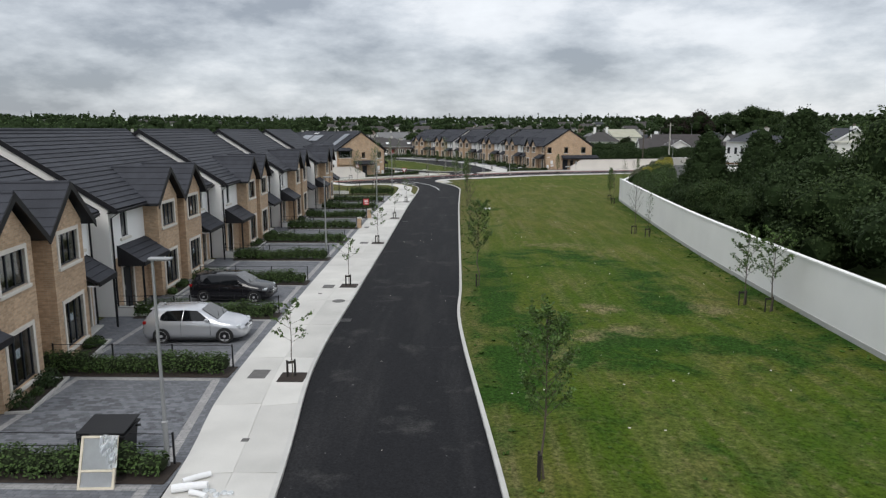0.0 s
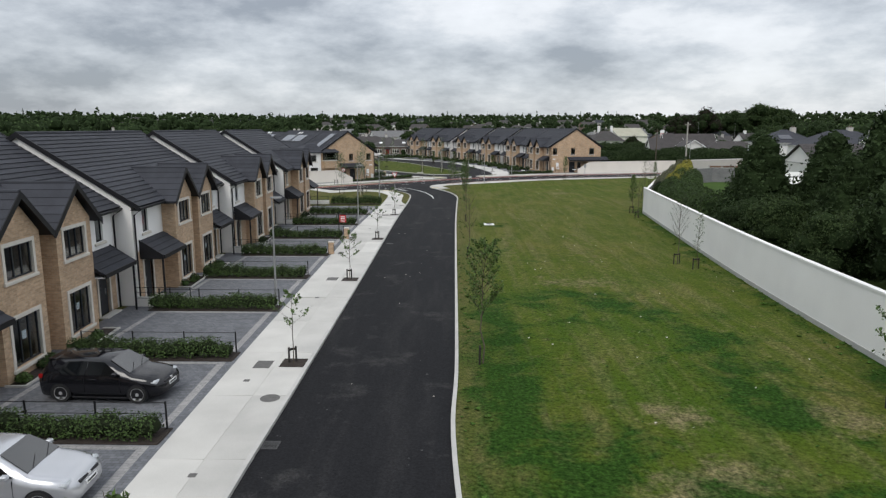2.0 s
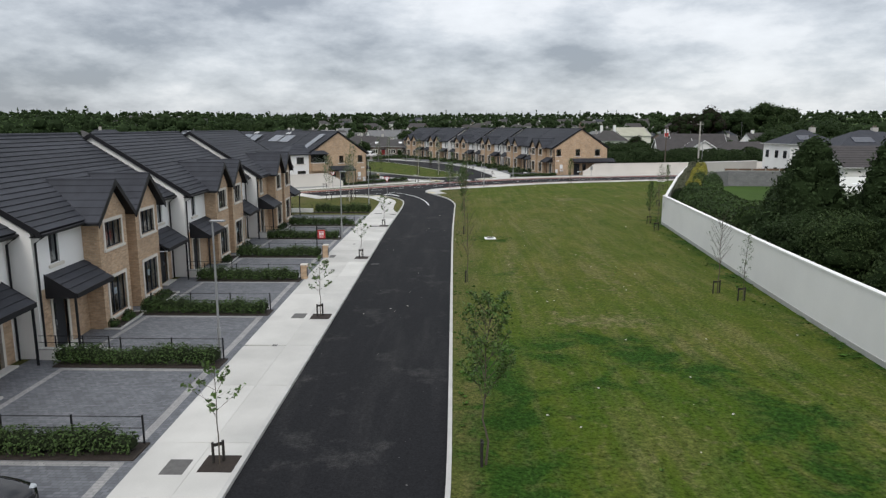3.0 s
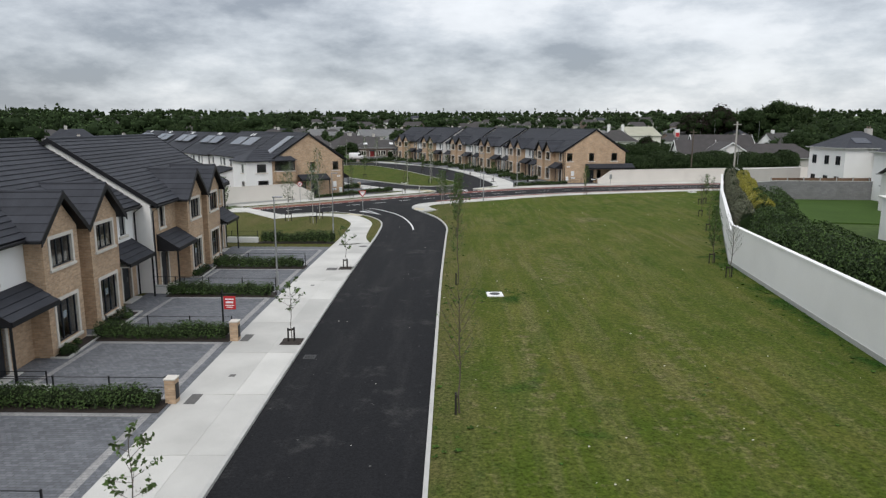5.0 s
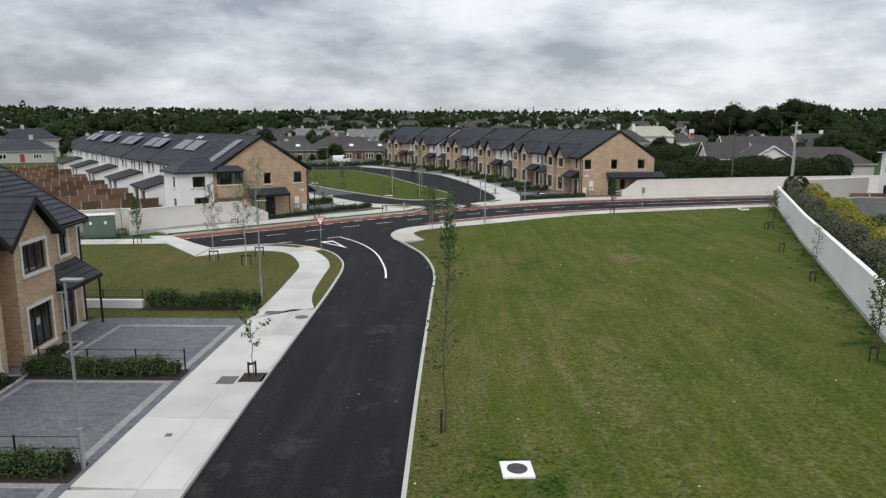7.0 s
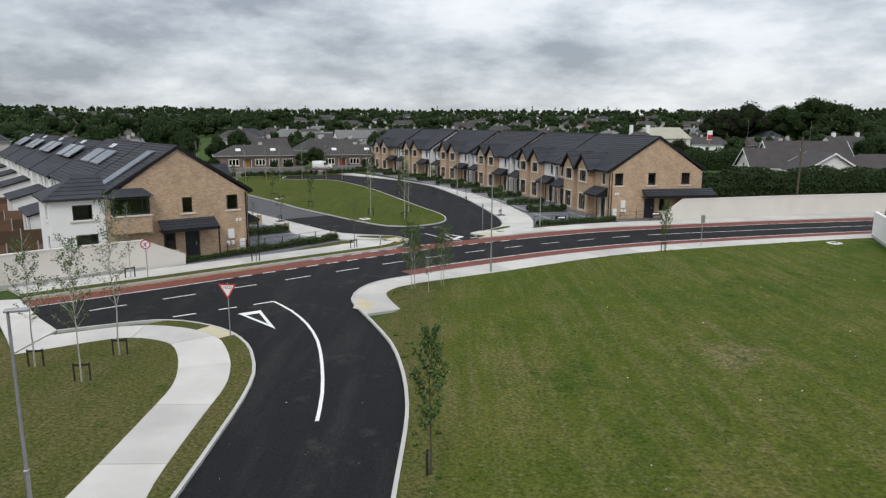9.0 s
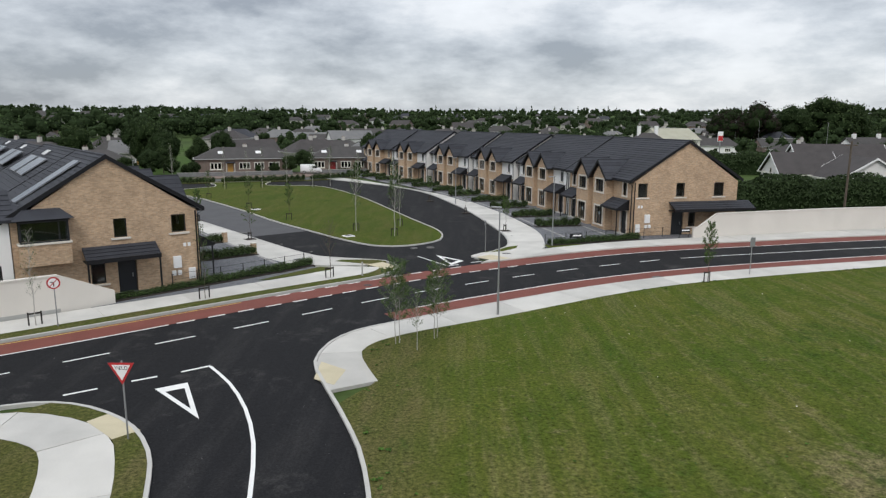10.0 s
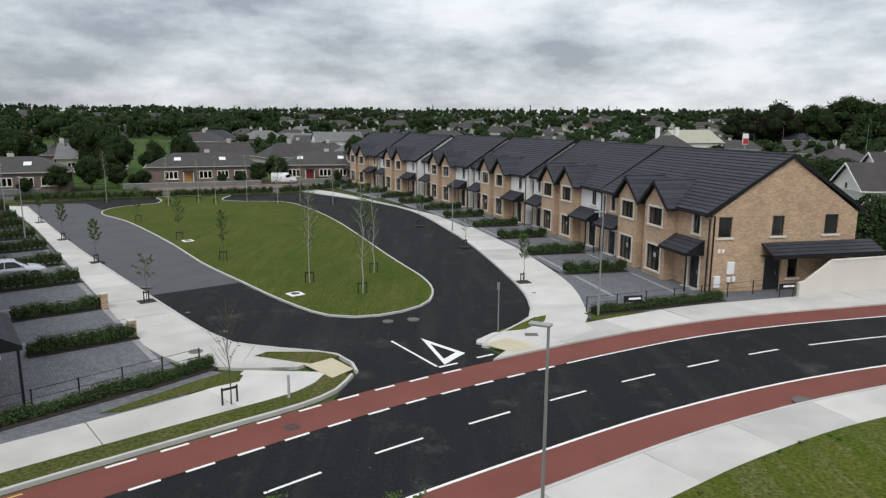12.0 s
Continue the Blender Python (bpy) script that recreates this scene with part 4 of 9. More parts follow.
    for ye in (EAVE_Y - 0.05, 2 * RIDGE_Y - EAVE_Y + 0.05):
        bm = bmesh.new()
        prism(bm, [(ye, EAVE_Z - 0.22), (RIDGE_Y, RIDGE_Z - 0.2), (RIDGE_Y, RIDGE_Z + 0.08), (ye, EAVE_Z + 0.06)], "x", a, b)
        part("verge_board", tidy(bm), "black", h, "black verge board")
    a, b = X(2 * BAY_C, W + 0.1)
    part("gutter", bevelled(boxes((a, b, EAVE_Y - 0.11, EAVE_Y + 0.01, EAVE_Z - 0.16, EAVE_Z - 0.04)), 0.03), "black", h, "black gutter")
    part("soffit", boxes((a, b, EAVE_Y, -0.002, EAVE_Z - 0.2, EAVE_Z - 0.165)), "black", h)
    bm = bmesh.new()
    tube(bm, [(cx(W - 0.14), EAVE_Y - 0.05, EAVE_Z - 0.16), (cx(W - 0.14), -0.07, EAVE_Z - 0.45), (cx(W - 0.14), -0.07, 0.0)], 0.045)
    part("downpipe", bm, "black", h, "black downpipe")
    # canopy on a post
    a, b = X(BAY1 + 0.01, W - 0.66)
    can = slope(h, a, b, -1.2, 2.5, 0.0, 3.3, "canopy", "dark lean-to door canopy")
    for e0, e1 in (X(W - 0.66, W - 0.62),):
        bm = bmesh.new()
        prism(bm, [(-1.21, 2.34), (-1.21, 2.54), (0.0, 3.36), (0.0, 2.34)], "x", e0, e1)
        part("canopy_cheek", bm, "black", h, "black canopy cheek")
    part("canopy_fascia", boxes((a, b, -1.27, -1.21, 2.34, 2.54)), "black", h)
    part("canopy_ceiling", boxes((a, b, -1.21, -0.002, 2.34, 2.37)), "render_white", h)
    bm = bmesh.new()
    tube(bm, [(cx(W - 0.74), -1.12, 0.0), (cx(W - 0.74), -1.12, 2.34)], 0.055)
    part("post", bm, "black", h, "black canopy post")
    # front door
    d = part("door", boxes((door[0] + 0.05, door[1] - 0.05, 0.1, 0.16, 0.02, 2.15)), "dark_frame", h, "dark panelled front door")
    part("door_glass", boxes((door[0] + 0.2, door[0] + 0.4, 0.092, 0.098, 0.4, 1.95)), "glass", d)
    part("door_handle", boxes((cx(DOOR + 0.85) - 0.02, cx(DOOR + 0.85) + 0.02, 0.05, 0.098, 1.0, 1.25)), "steel", d)
    part("door_surround", walled(door[1] - door[0] + 0.3, 2.35, [(door[0], door[1], 0.0, 2.2)], -0.035, 0.1, door[0] - 0.15), "stone", h, "pale stone door surround")
    part("doorstep", bevelled(boxes((door[0] - 0.2, door[1] + 0.2, -0.45, -0.04, -0.1, 0.06)), 0.015), "concrete", h)
    if gable:
        # canopy over the side door, meter boxes and pipes
        at = Matrix.Translation((cx(W), 0, 0)) @ Matrix.Rotation(radians(90 * side), 4, "Z")
        c0, c1 = (3.55, DEPTH + 1.2) if gable == "b" else (2.7, 6.9)
        s0, s1 = (c0, c1) if side > 0 else (-c1, -c0)
        g = thing("side_canopy", m @ at, "dark tiled lean-to canopy along a brick gable", "canopy")
        slope(g, s0, s1, -1.25, 2.5, -0.003, 3.15)
        part("fascia", boxes((s0, s1, -1.32, -1.26, 2.3, 2.56)), "black", g)
        part("ceiling", boxes((s0, s1, -1.26, -0.003, 2.3, 2.34)), "black", g)
        for p in ((c0 + 0.08, c1 - 0.08) if gable == "c" else (c1 - 0.08,)):
            bm = bmesh.new()
            tube(bm, [(p * side, -1.2, 0), (p * side, -1.2, 2.32)], 0.06)
            part("post", bm, "black", g)
        for a, z, w, hh in ((0.55, 0.35, 0.42, 0.75), (1.45, 1.2, 0.5, 0.8), (1.35, 0.7, 0.24, 0.32), (1.7, 0.7, 0.24, 0.32)):
            bx = part("meter_box", bevelled(boxes((a * side - w / 2, a * side + w / 2, -0.16, -0.002, z, z + hh)), 0.015), "blind")
            bx.matrix_basis = m @ at
            tagged(bx, "small white meter box on a brick gable", "meter box", "meter boxes")
        for a in (0.62, 0.9):
            part("text_bar", boxes((a * side - 0.09, a * side + 0.09, -0.012, -0.002, 2.6, 2.85)), "blind", h, "", at)
        for yy in (0.12,):
            bm = bmesh.new()
            tube(bm, [(yy * side, -0.07, 5.0), (yy * side, -0.07, 0)], 0.05)
            part("downpipe", bm, "black", h, "black downpipe", at)
    return h


made = {}


def pair(x, y, heading, white, gable, group, label, stretch=(1.0, 1.0), plan=None, rear=False):
    """Two houses that share a party wall, mirror images of one another. gable: (side, kind) of a brick end wall, or None."""
    m = pose(x, y, 0, 0, 0, heading) @ Matrix.Diagonal((1.0, stretch[0], stretch[1], 1.0))
    for side in (-1, 1):
        g = gable[1] if gable and gable[0] == side else ""
        key = (side, white, g, rear)
        if plan:
            half_house(m, side, white, g, label, group, plan)
        elif key in made:
            tagged(copy_thing(made[key], m), label, "house", group)
        else:
            made[key] = half_house(m, side, white, g, label, group, rear=rear)


L_WHITE = "two-storey house, buff brick bay, white render, dark tiled roof"
L_BRICK = "two-storey all buff brick house with pointed bay and dark tiled roof"
pair(-15.57, 23.19, 99.35, True, None, "houses along the straight road", L_WHITE, plan=(6.59, 0.78, 3.72, 2.25, 4.75))
for y, white in ((38.3, True), (53.45, True), (68.6, True), (83.75, False)):
    pair(-16.75, y, 93.5, white, None, "houses along the straight road", L_WHITE if white else L_BRICK)
for x, y, a, white, g in ((17.8, 159.5, 13.0, False, (1, "b")), (14.05, 174.85, 16.0, True, None), (8.75, 189.3, 19.5, True, None), (2.5, 203.3, 24.0, True, None), (-5.0, 216.6, 27.0, True, None), (-12.4, 230.0, 29.0, False, None)):
    pair(x, y, -90.0 + a, white, g, "houses along the loop road", L_WHITE if white else L_BRICK, (1.065, 1.015))
# the row behind the crossroads: one end house with a brick gable, then pairs; GX, GY is the foot of its front corner
GX, GY, CH, END_W = -14.4, 132.7, 127.54, 9.4
ROW_Z = Matrix.Diagonal((1.0, 1.0, 0.965, 1.0))


def along_row(d):
    return pose(GX + d * math.cos(radians(CH)), GY + d * math.sin(radians(CH)), 0, 0, 0, CH)


half_house(along_row(END_W) @ ROW_Z, -1, False, "c", L_BRICK, "houses behind the crossroads", (END_W, 0.58, 3.52, 2.05, 5.35), rear=True)
ROW_AT = [END_W + 7.56 + 15.12 * k for k in range(5)]
for d in ROW_AT:
    at = along_row(d)
    pair(at.translation.x, at.translation.y, CH, True, None, "houses behind the crossroads", L_WHITE, (1.0, 0.965), rear=True)


# ---- driveways and front gardens ----
def scatter_leaves(bm, n, place, size, rng, flat=0.5):
    """n small leaves: folded quads at places given by place(rng)."""
    for _ in range(n):
        p, out = place(rng)
        d = Vector((rng.gauss(0, 1), rng.gauss(0, 1), rng.gauss(0, 1))) * flat + out
        d.normalize()
        a = d.orthogonal().normalized()
        a.rotate(Matrix.Rotation(rng.random() * 6.28, 3, d))
        b = d.cross(a)
        s = size * (0.6 + 0.8 * rng.random())
        w = 0.55 * s
        q = [bm.verts.new(p - a * s * 0.5), bm.verts.new(p + b * w * 0.5 + d * s * 0.06), bm.verts.new(p + a * s * 0.5), bm.verts.new(p - b * w * 0.5 + d * s * 0.06)]
        bm.faces.new(q)


# near-black green: shade coloured into hedge cores and oriel room; also far doors
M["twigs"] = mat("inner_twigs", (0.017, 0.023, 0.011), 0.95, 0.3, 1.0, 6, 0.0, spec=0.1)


def hedge_mesh(length, seed, wide=0.9, high=0.84, n=5600, size=0.08):
    """A row of bushy shrubs along x, ragged on top, from x=0 to x=length."""
    rng = random.Random(seed)
    k = max(2, round(length / 0.55))
    tops = [high * (0.72 + 0.42 * rng.random()) for _ in range(k)]
    wid = [wide * (0.8 + 0.3 * rng.random()) for _ in range(k)]
    bm = bmesh.new()

    def place(r):
        i = r.randrange(k)
        x = (i + 0.5) * length / k + r.gauss(0, 0.3) * length / k * 1.6
        x = min(max(x, 0.02), length - 0.02)
        th = r.random() * math.pi
        rad = r.random() ** 0.25
        y = math.cos(th) * wid[i] * 0.5 * rad
        z = tops[i] * (0.12 + 0.88 * abs(math.sin(th)) ** 0.8 * rad)
        return Vector((x, y, z)), Vector((0, math.cos(th), math.sin(th) * 0.8 + 0.3))
    scatter_leaves(bm, int(n * length / 6.0), place, size, rng)
    for i in range(k):
        x = (i + 0.5) * length / k
        tube(bm, [(x, 0, 0), (x + 0.05, 0.04, tops[i] * 0.7)], 0.02, 0.008, 4)
    # dark lumps inside, coloured as the shade between the leaves
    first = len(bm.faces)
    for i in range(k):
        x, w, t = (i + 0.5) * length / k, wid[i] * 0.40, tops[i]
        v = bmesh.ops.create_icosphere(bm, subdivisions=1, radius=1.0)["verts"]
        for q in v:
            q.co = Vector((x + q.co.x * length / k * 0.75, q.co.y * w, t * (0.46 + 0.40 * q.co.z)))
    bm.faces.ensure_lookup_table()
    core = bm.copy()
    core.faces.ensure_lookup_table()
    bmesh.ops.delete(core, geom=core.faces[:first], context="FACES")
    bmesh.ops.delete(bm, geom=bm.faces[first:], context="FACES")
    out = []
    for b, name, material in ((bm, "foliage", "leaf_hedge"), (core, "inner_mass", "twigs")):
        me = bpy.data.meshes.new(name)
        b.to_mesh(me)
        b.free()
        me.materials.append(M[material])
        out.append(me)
    return out


HEDGES = [hedge_mesh(6.0, 11), hedge_mesh(6.0, 12), hedge_mesh(6.0, 13)]
HEDGE_SHORT = [hedge_mesh(4.0, 14), hedge_mesh(4.0, 15)]


def hedge(m, k=0, short=False, label="low clipped green hedge of small shrubs"):
    me = (HEDGE_SHORT if short else HEDGES)[k % (2 if short else 3)]
    h = thing("hedge", m, label, "hedge", "hedges between the driveways")
    for q, name in zip(me, ("foliage", "inner_mass")):
        link_mesh(name, q, None, h)
    return h


def rail_fence(m, length, posts):
    """A thin black rail fence along x."""
    f = thing("rail_fence", m, "thin black metal rail fence behind a hedge", "fence", "rail fences")
    for i in range(posts):
        x = length * i / (posts - 1)
        part("post", bevelled(boxes((x - 0.025, x + 0.025, -0.025, 0.025, 0, 0.92)), 0.006), "black", f)
    for z in (0.86, 0.5):
        part("rail", boxes((0.026, length - 0.026, -0.008, 0.008, z, z + 0.018)), "black", f)
    return f


def bed(name, x0, x1, y0, y1, m=None):
    ob = part(name, bevelled(boxes((x0, x1, y0, y1, -0.1, 0.035)), 0.02), "soil")
    if m is not None:
        ob.matrix_basis = m
    return tagged(ob, "dark bark-mulched planting bed", "planting bed", "planting beds")


HEDGE_Y = [15.5, 22.9, 30.5, 37.6, 44.95, 52.35, 59.8, 67.4, 75.35, 82.95]


def driveway(y0, y1, xh=-14.76):
    """Grey block paving from the footpath to the house, with pale bands round the parking bay."""
    xa, xb = line_x(PAVE_L, y0), line_x(PAVE_L, y1)
    d = tagged(new("driveway"), "grey block-paved driveway with pale borders", "driveway", kind="structure")
    part("paving", slab([(-16.8, y0), (xa, y0), (xb, y1), (-16.8, y1)], -0.12, -0.004), "paving", d)
    part("border", slab([(xa - 0.62, y0 + 0.03), (xa - 0.34, y0 + 0.03), (xb - 0.34, y1 - 1.2), (xb - 0.62, y1 - 1.2)], -0.05, 0.0), "paving_border", d, "pale paving band")
    part("border", slab([(xh, y1 - 1.45), (xb - 0.63, y1 - 1.45), (xb - 0.63, y1 - 1.2), (xh, y1 - 1.2)], -0.05, 0.0), "paving_border", d, "pale paving band")
    part("border", slab([(xh - 0.24, y0 + 0.03), (xh - 0.005, y0 + 0.03), (xh - 0.005, y1 - 1.2), (xh - 0.24, y1 - 1.2)], -0.05, 0.0), "paving_border", d, "pale paving band")
    return d


edges = [1.2, 8.66] + [y + 1.15 for y in HEDGE_Y] + [91.4]
for a, b in zip(edges, edges[1:]):
    driveway(a, b, -13.55 if a < 20 else -14.2 if a < 30 else -14.76)
tagged(part("plot_paving", slab([(-32, -2), (-16.81, -2), (-16.81, 91.4), (-32, 91.4)], -0.15, -0.01), "lawn"), "back garden ground behind the houses", "ground", kind="structure")
for i, y in enumerate(HEDGE_Y):
    xe = line_x(PAVE_L, y)
    bed("planting_bed", -15.4, xe - 0.15, y, y + 1.1)
    hedge(Matrix.Translation((-15.4, y + 0.5, 0.0)) @ Matrix.Diagonal(((xe + 15.05) / 6.0, 1.0, 1.0, 1.0)), i)
    rail_fence(Matrix.Translation((-15.2, y + 1.02, 0.0)), -15.2 * -1 + xe - 0.3, 4)
# low walls with rails that part the doors of neighbouring pairs
for y in (30.95, 45.88, 61.02, 76.18):
    w = thing("dividing_wall", pose(-16.4, y, 0), "low pale rendered wall with black rails", "wall", "dividing walls")
    part("wall_body", boxes((0.0, 2.9, -0.1, 0.1, -0.05, 0.42)), "render_pale", w)
    part("coping", bevelled(boxes((-0.0, 2.94, -0.13, 0.13, 0.42, 0.48)), 0.012), "plinth", w)
    for x in (0.7, 1.8, 2.85):
        part("post", boxes((x - 0.02, x + 0.02, -0.02, 0.02, 0.48, 1.0)), "black", w)
    for z in (0.7, 0.97):
        part("rail", boxes((0.0, 2.85, -0.01, 0.01, z, z + 0.02)), "black", w)
# hedge before the corner lawn, with a low wall
hedge(Matrix.Translation((-14.9, 93.3, 0.0)) @ Matrix.Diagonal((1.0, 1.1, 1.3, 1.0)), 1)
bed("planting_bed", -15.2, -8.95, 92.8, 93.8)
part_w = tagged(new("low_wall"), "low white garden wall with black rails", "wall", kind="structure")
part("wall_body", boxes((-24.0, -15.2, 93.2, 93.42, 0, 0.45)), "render_wall", part_w)
rail_fence(Matrix.Translation((-24.0, 93.7, 0.0)), 8.6, 5)


def shrub_mesh(seed, r, h, n, size):
    rng = random.Random(seed)
    bm = bmesh.new()

    def place(q):
        d = Vector((q.gauss(0, 1), q.gauss(0, 1), abs(q.gauss(0, 1)) + 0.1)).normalized()
        k = q.random() ** 0.3
        return Vector((d.x * r * k, d.y * r * k, 0.05 + d.z * h * k)), d
    scatter_leaves(bm, n, place, size, rng)
    tube(bm, [(0, 0, 0), (0.02, 0, h * 0.6)], 0.02, 0.01, 4)
    me = bpy.data.meshes.new("shrub")
    bm.to_mesh(me)
    bm.free()
    return me


SHRUBS = [shrub_mesh(s, 0.3 + 0.1 * s, 0.35 + 0.1 * s, 380, 0.11) for s in range(3)]
SHRUBS[0].materials.append(M["leaf"])
SHRUBS[1].materials.append(M["leaf_hedge"])
SHRUBS[2].materials.append(M["leaf_dark"])
rng = random.Random(5)
at_bays = [pose(-15.57, 23.19, 0, 0, 0, 99.35) @ Matrix.Translation((q, -0.76, 0)) @ Matrix.Rotation(math.pi, 4, "Z") for q in (-2.25, 2.25)]
at_bays += [pose(-15.95, y + q, 0, 0, 0, -86.5) for y in (38.3, 53.45, 68.6, 83.75) for q in (-2.05, 2.05)]
for m in at_bays:
    b = thing("planting_bed", m, "small kerbed flower bed below a bay window", "planting bed", "planting beds")
    part("soil", bevelled(boxes((-1.45, 1.45, 0.0, 0.68, -0.1, 0.035)), 0.02), "soil", b)
    for k in ((-1.54, -1.45, 0.0, 0.77), (1.45, 1.54, 0.0, 0.77), (-1.45, 1.45, 0.68, 0.77)):
        part("edging", boxes((*k, -0.1, 0.07)), "kerb", b, "pale concrete edging")
    for _ in range(4):
        ob = link_mesh("shrub", SHRUBS[rng.randrange(3)])
        ob.matrix_basis = m @ pose(rng.uniform(-1.2, 1.2), rng.uniform(0.2, 0.5), 0.03, 0, 0, rng.uniform(0, 360)) @ Matrix.Scale(rng.uniform(0.5, 1.0), 4)
        tagged(ob, "small green shrub in a flower bed", "shrub", "garden shrubs")

# brick gate pillars
for y in (60.75, 67.7):
    p = thing("gate_pillar", pose(-8.98, y, 0), "squat buff brick gate pillar with cap stone", "pillar", "gate pillars")
    part("shaft", boxes((-0.18, 0.18, -0.19, 0.19, 0, 0.86)), "brick", p)
    part("cap", bevelled(boxes((-0.21, 0.21, -0.22, 0.22, 0.86, 0.92)), 0.02), "stone", p)
    part("utility_door", boxes((0.182, 0.2, -0.13, 0.13, 0.15, 0.7)), "black", p, "dark utility door")


# ---- young trees, stakes and pits ----
def tree_mesh(seed, high, bare, spread, branches, leaves, size, r0, up=0.6, twigs=3, trunk=None):
    """A young tree: trunk and limbs in one mesh, leaves in another."""
    rng = random.Random(seed)
    wood, leaf = bmesh.new(), bmesh.new()
    pts = [Vector((0, 0, 0))]
    n = 7
    for i in range(1, n + 1):
        pts.append(Vector((rng.gauss(0, 0.02) * high / 3, rng.gauss(0, 0.02) * high / 3, high * i / n)))
    tube(wood, pts, r0, 0.006, 6)
    tips = []
    for b in range(branches):
        t = bare + (0.97 - bare) * (b + rng.random() * 0.6) / branches
        k = min(int(t * n), n - 1)
        p = pts[k].lerp(pts[k + 1], t * n - k)
        a = b * 2.4 + rng.random() * 0.8
        ln = spread * (1 - abs((t - bare) / (1 - bare) - 0.3) * 0.85) * (0.7 + 0.5 * rng.random())
        d = Vector((math.cos(a), math.sin(a), up + 0.3 * rng.random()))
        q = p + d * ln * 0.5 + Vector((0, 0, 0.04))
        e = q + Vector((d.x, d.y, d.z * 1.3)) * ln * 0.5
        tube(wood, [p, q, e], r0 * 0.33, 0.004, 4)
        for j in range(twigs):
            s = p.lerp(e, 0.35 + 0.6 * (j + rng.random() * 0.5) / twigs)
            f = s + Vector((rng.gauss(0, 0.6), rng.gauss(0, 0.6), 0.3 + rng.random() * 0.5)) * ln * 0.35
            tube(wood, [s, f], r0 * 0.14, 0.003, 3)
            tips += [(s, f), (q, e)]
    tips.append((pts[-2], pts[-1]))

    def place(r):
        a, b = tips[r.randrange(len(tips))]
        return a.lerp(b, r.random() ** 0.7 * 1.08) + Vector((r.gauss(0, 0.05), r.gauss(0, 0.05), r.gauss(0, 0.05))) * (high / 4), Vector((0, 0, 0.5))
    if leaves:
        scatter_leaves(leaf, leaves, place, size, rng, 0.9)
    out = []
    for bm, name in ((wood, "trunk"), (leaf, "crown")):
        me = bpy.data.meshes.new(name)
        bm.to_mesh(me)
        bm.free()
        out.append(me)
    out[0].materials.append(M[trunk or "bark"])
    out[1].materials.append(M["leaf"])
    return out


TREES = dict(
    street=tree_mesh(21, 2.9, 0.42, 0.85, 11, 230, 0.13, 0.022, 0.35),
    street_b=tree_mesh(22, 2.8, 0.45, 0.75, 10, 200, 0.13, 0.022, 0.45),
    lawn=tree_mesh(23, 5.2, 0.36, 1.05, 30, 2600, 0.11, 0.04, 0.8),
    lawn_b=tree_mesh(24, 5.3, 0.36, 0.9, 28, 2200, 0.11, 0.04, 0.9),
    bare=tree_mesh(25, 4.2, 0.35, 0.9, 24, 60, 0.08, 0.032, 1.1),
    thin=tree_mesh(26, 6.6, 0.25, 0.6, 26, 420, 0.11, 0.035, 1.0),
    low=tree_mesh(27, 3.7, 0.35, 0.95, 22, 900, 0.12, 0.034, 0.6),
    birch=tree_mesh(28, 5.8, 0.33, 0.85, 28, 1300, 0.09, 0.04, 0.8, trunk="birch"),
    birch_b=tree_mesh(29, 7.2, 0.3, 0.75, 30, 1100, 0.09, 0.042, 0.9, trunk="birch"),
    birch_bare=tree_mesh(30, 6.4, 0.25, 0.6, 24, 420, 0.08, 0.038, 1.0, trunk="birch"),
    bushy=tree_mesh(35, 5.8, 0.24, 1.3, 40, 5200, 0.09, 0.03, 0.7, trunk="birch"),
    pit=tree_mesh(36, 3.3, 0.45, 0.5, 16, 900, 0.11, 0.024, 0.7),
    slim=tree_mesh(37, 4.0, 0.34, 0.55, 20, 900, 0.1, 0.03, 0.9),
    column=tree_mesh(31, 4.4, 0.26, 0.55, 26, 1500, 0.11, 0.034, 1.3),
)


def young_tree(kind, x, y, label, turn=0.0, scale=1.0, z=0.0):
    t = thing("tree", pose(x, y, z, 0, 0, turn) @ Matrix.Scale(scale, 4), label, "tree", "young trees")
    link_mesh("trunk", TREES[kind][0], None, t)
    if len(TREES[kind][1].polygons):
        link_mesh("crown", TREES[kind][1], None, t)
    return t


def stake(x, y, turn=0.0, two=True, high=0.75, wide=0.5):
    s = thing("tree_stake", pose(x, y, 0, 0, 0, turn), "dark stained wooden tree stake frame", "tree stake", "tree stakes")
    for q in ((-wide / 2, wide / 2) if two else (0.0,)):
        bm = bmesh.new()
        tube(bm, [(q, 0.12, -0.1), (q, 0.12, high)], 0.04, 0.038, 6)
        part("post", bm, "post", s)
    if two:
        part("cross_bar", boxes((-wide / 2, wide / 2, 0.07, 0.1, high - 0.12, high - 0.03)), "post", s)
    return s


def tree_pit(x, y, turn=0.0, size=0.98):
    p = part("tree_pit", bevelled(boxes((-size / 2, size / 2, -size / 2, size / 2, -0.05, 0.012)), 0.02), "soil")
    p.matrix_basis = pose(x, y, 0, 0, 0, turn)
    tagged(p, "square tree pit with dark bark mulch", "tree pit", "tree pits")


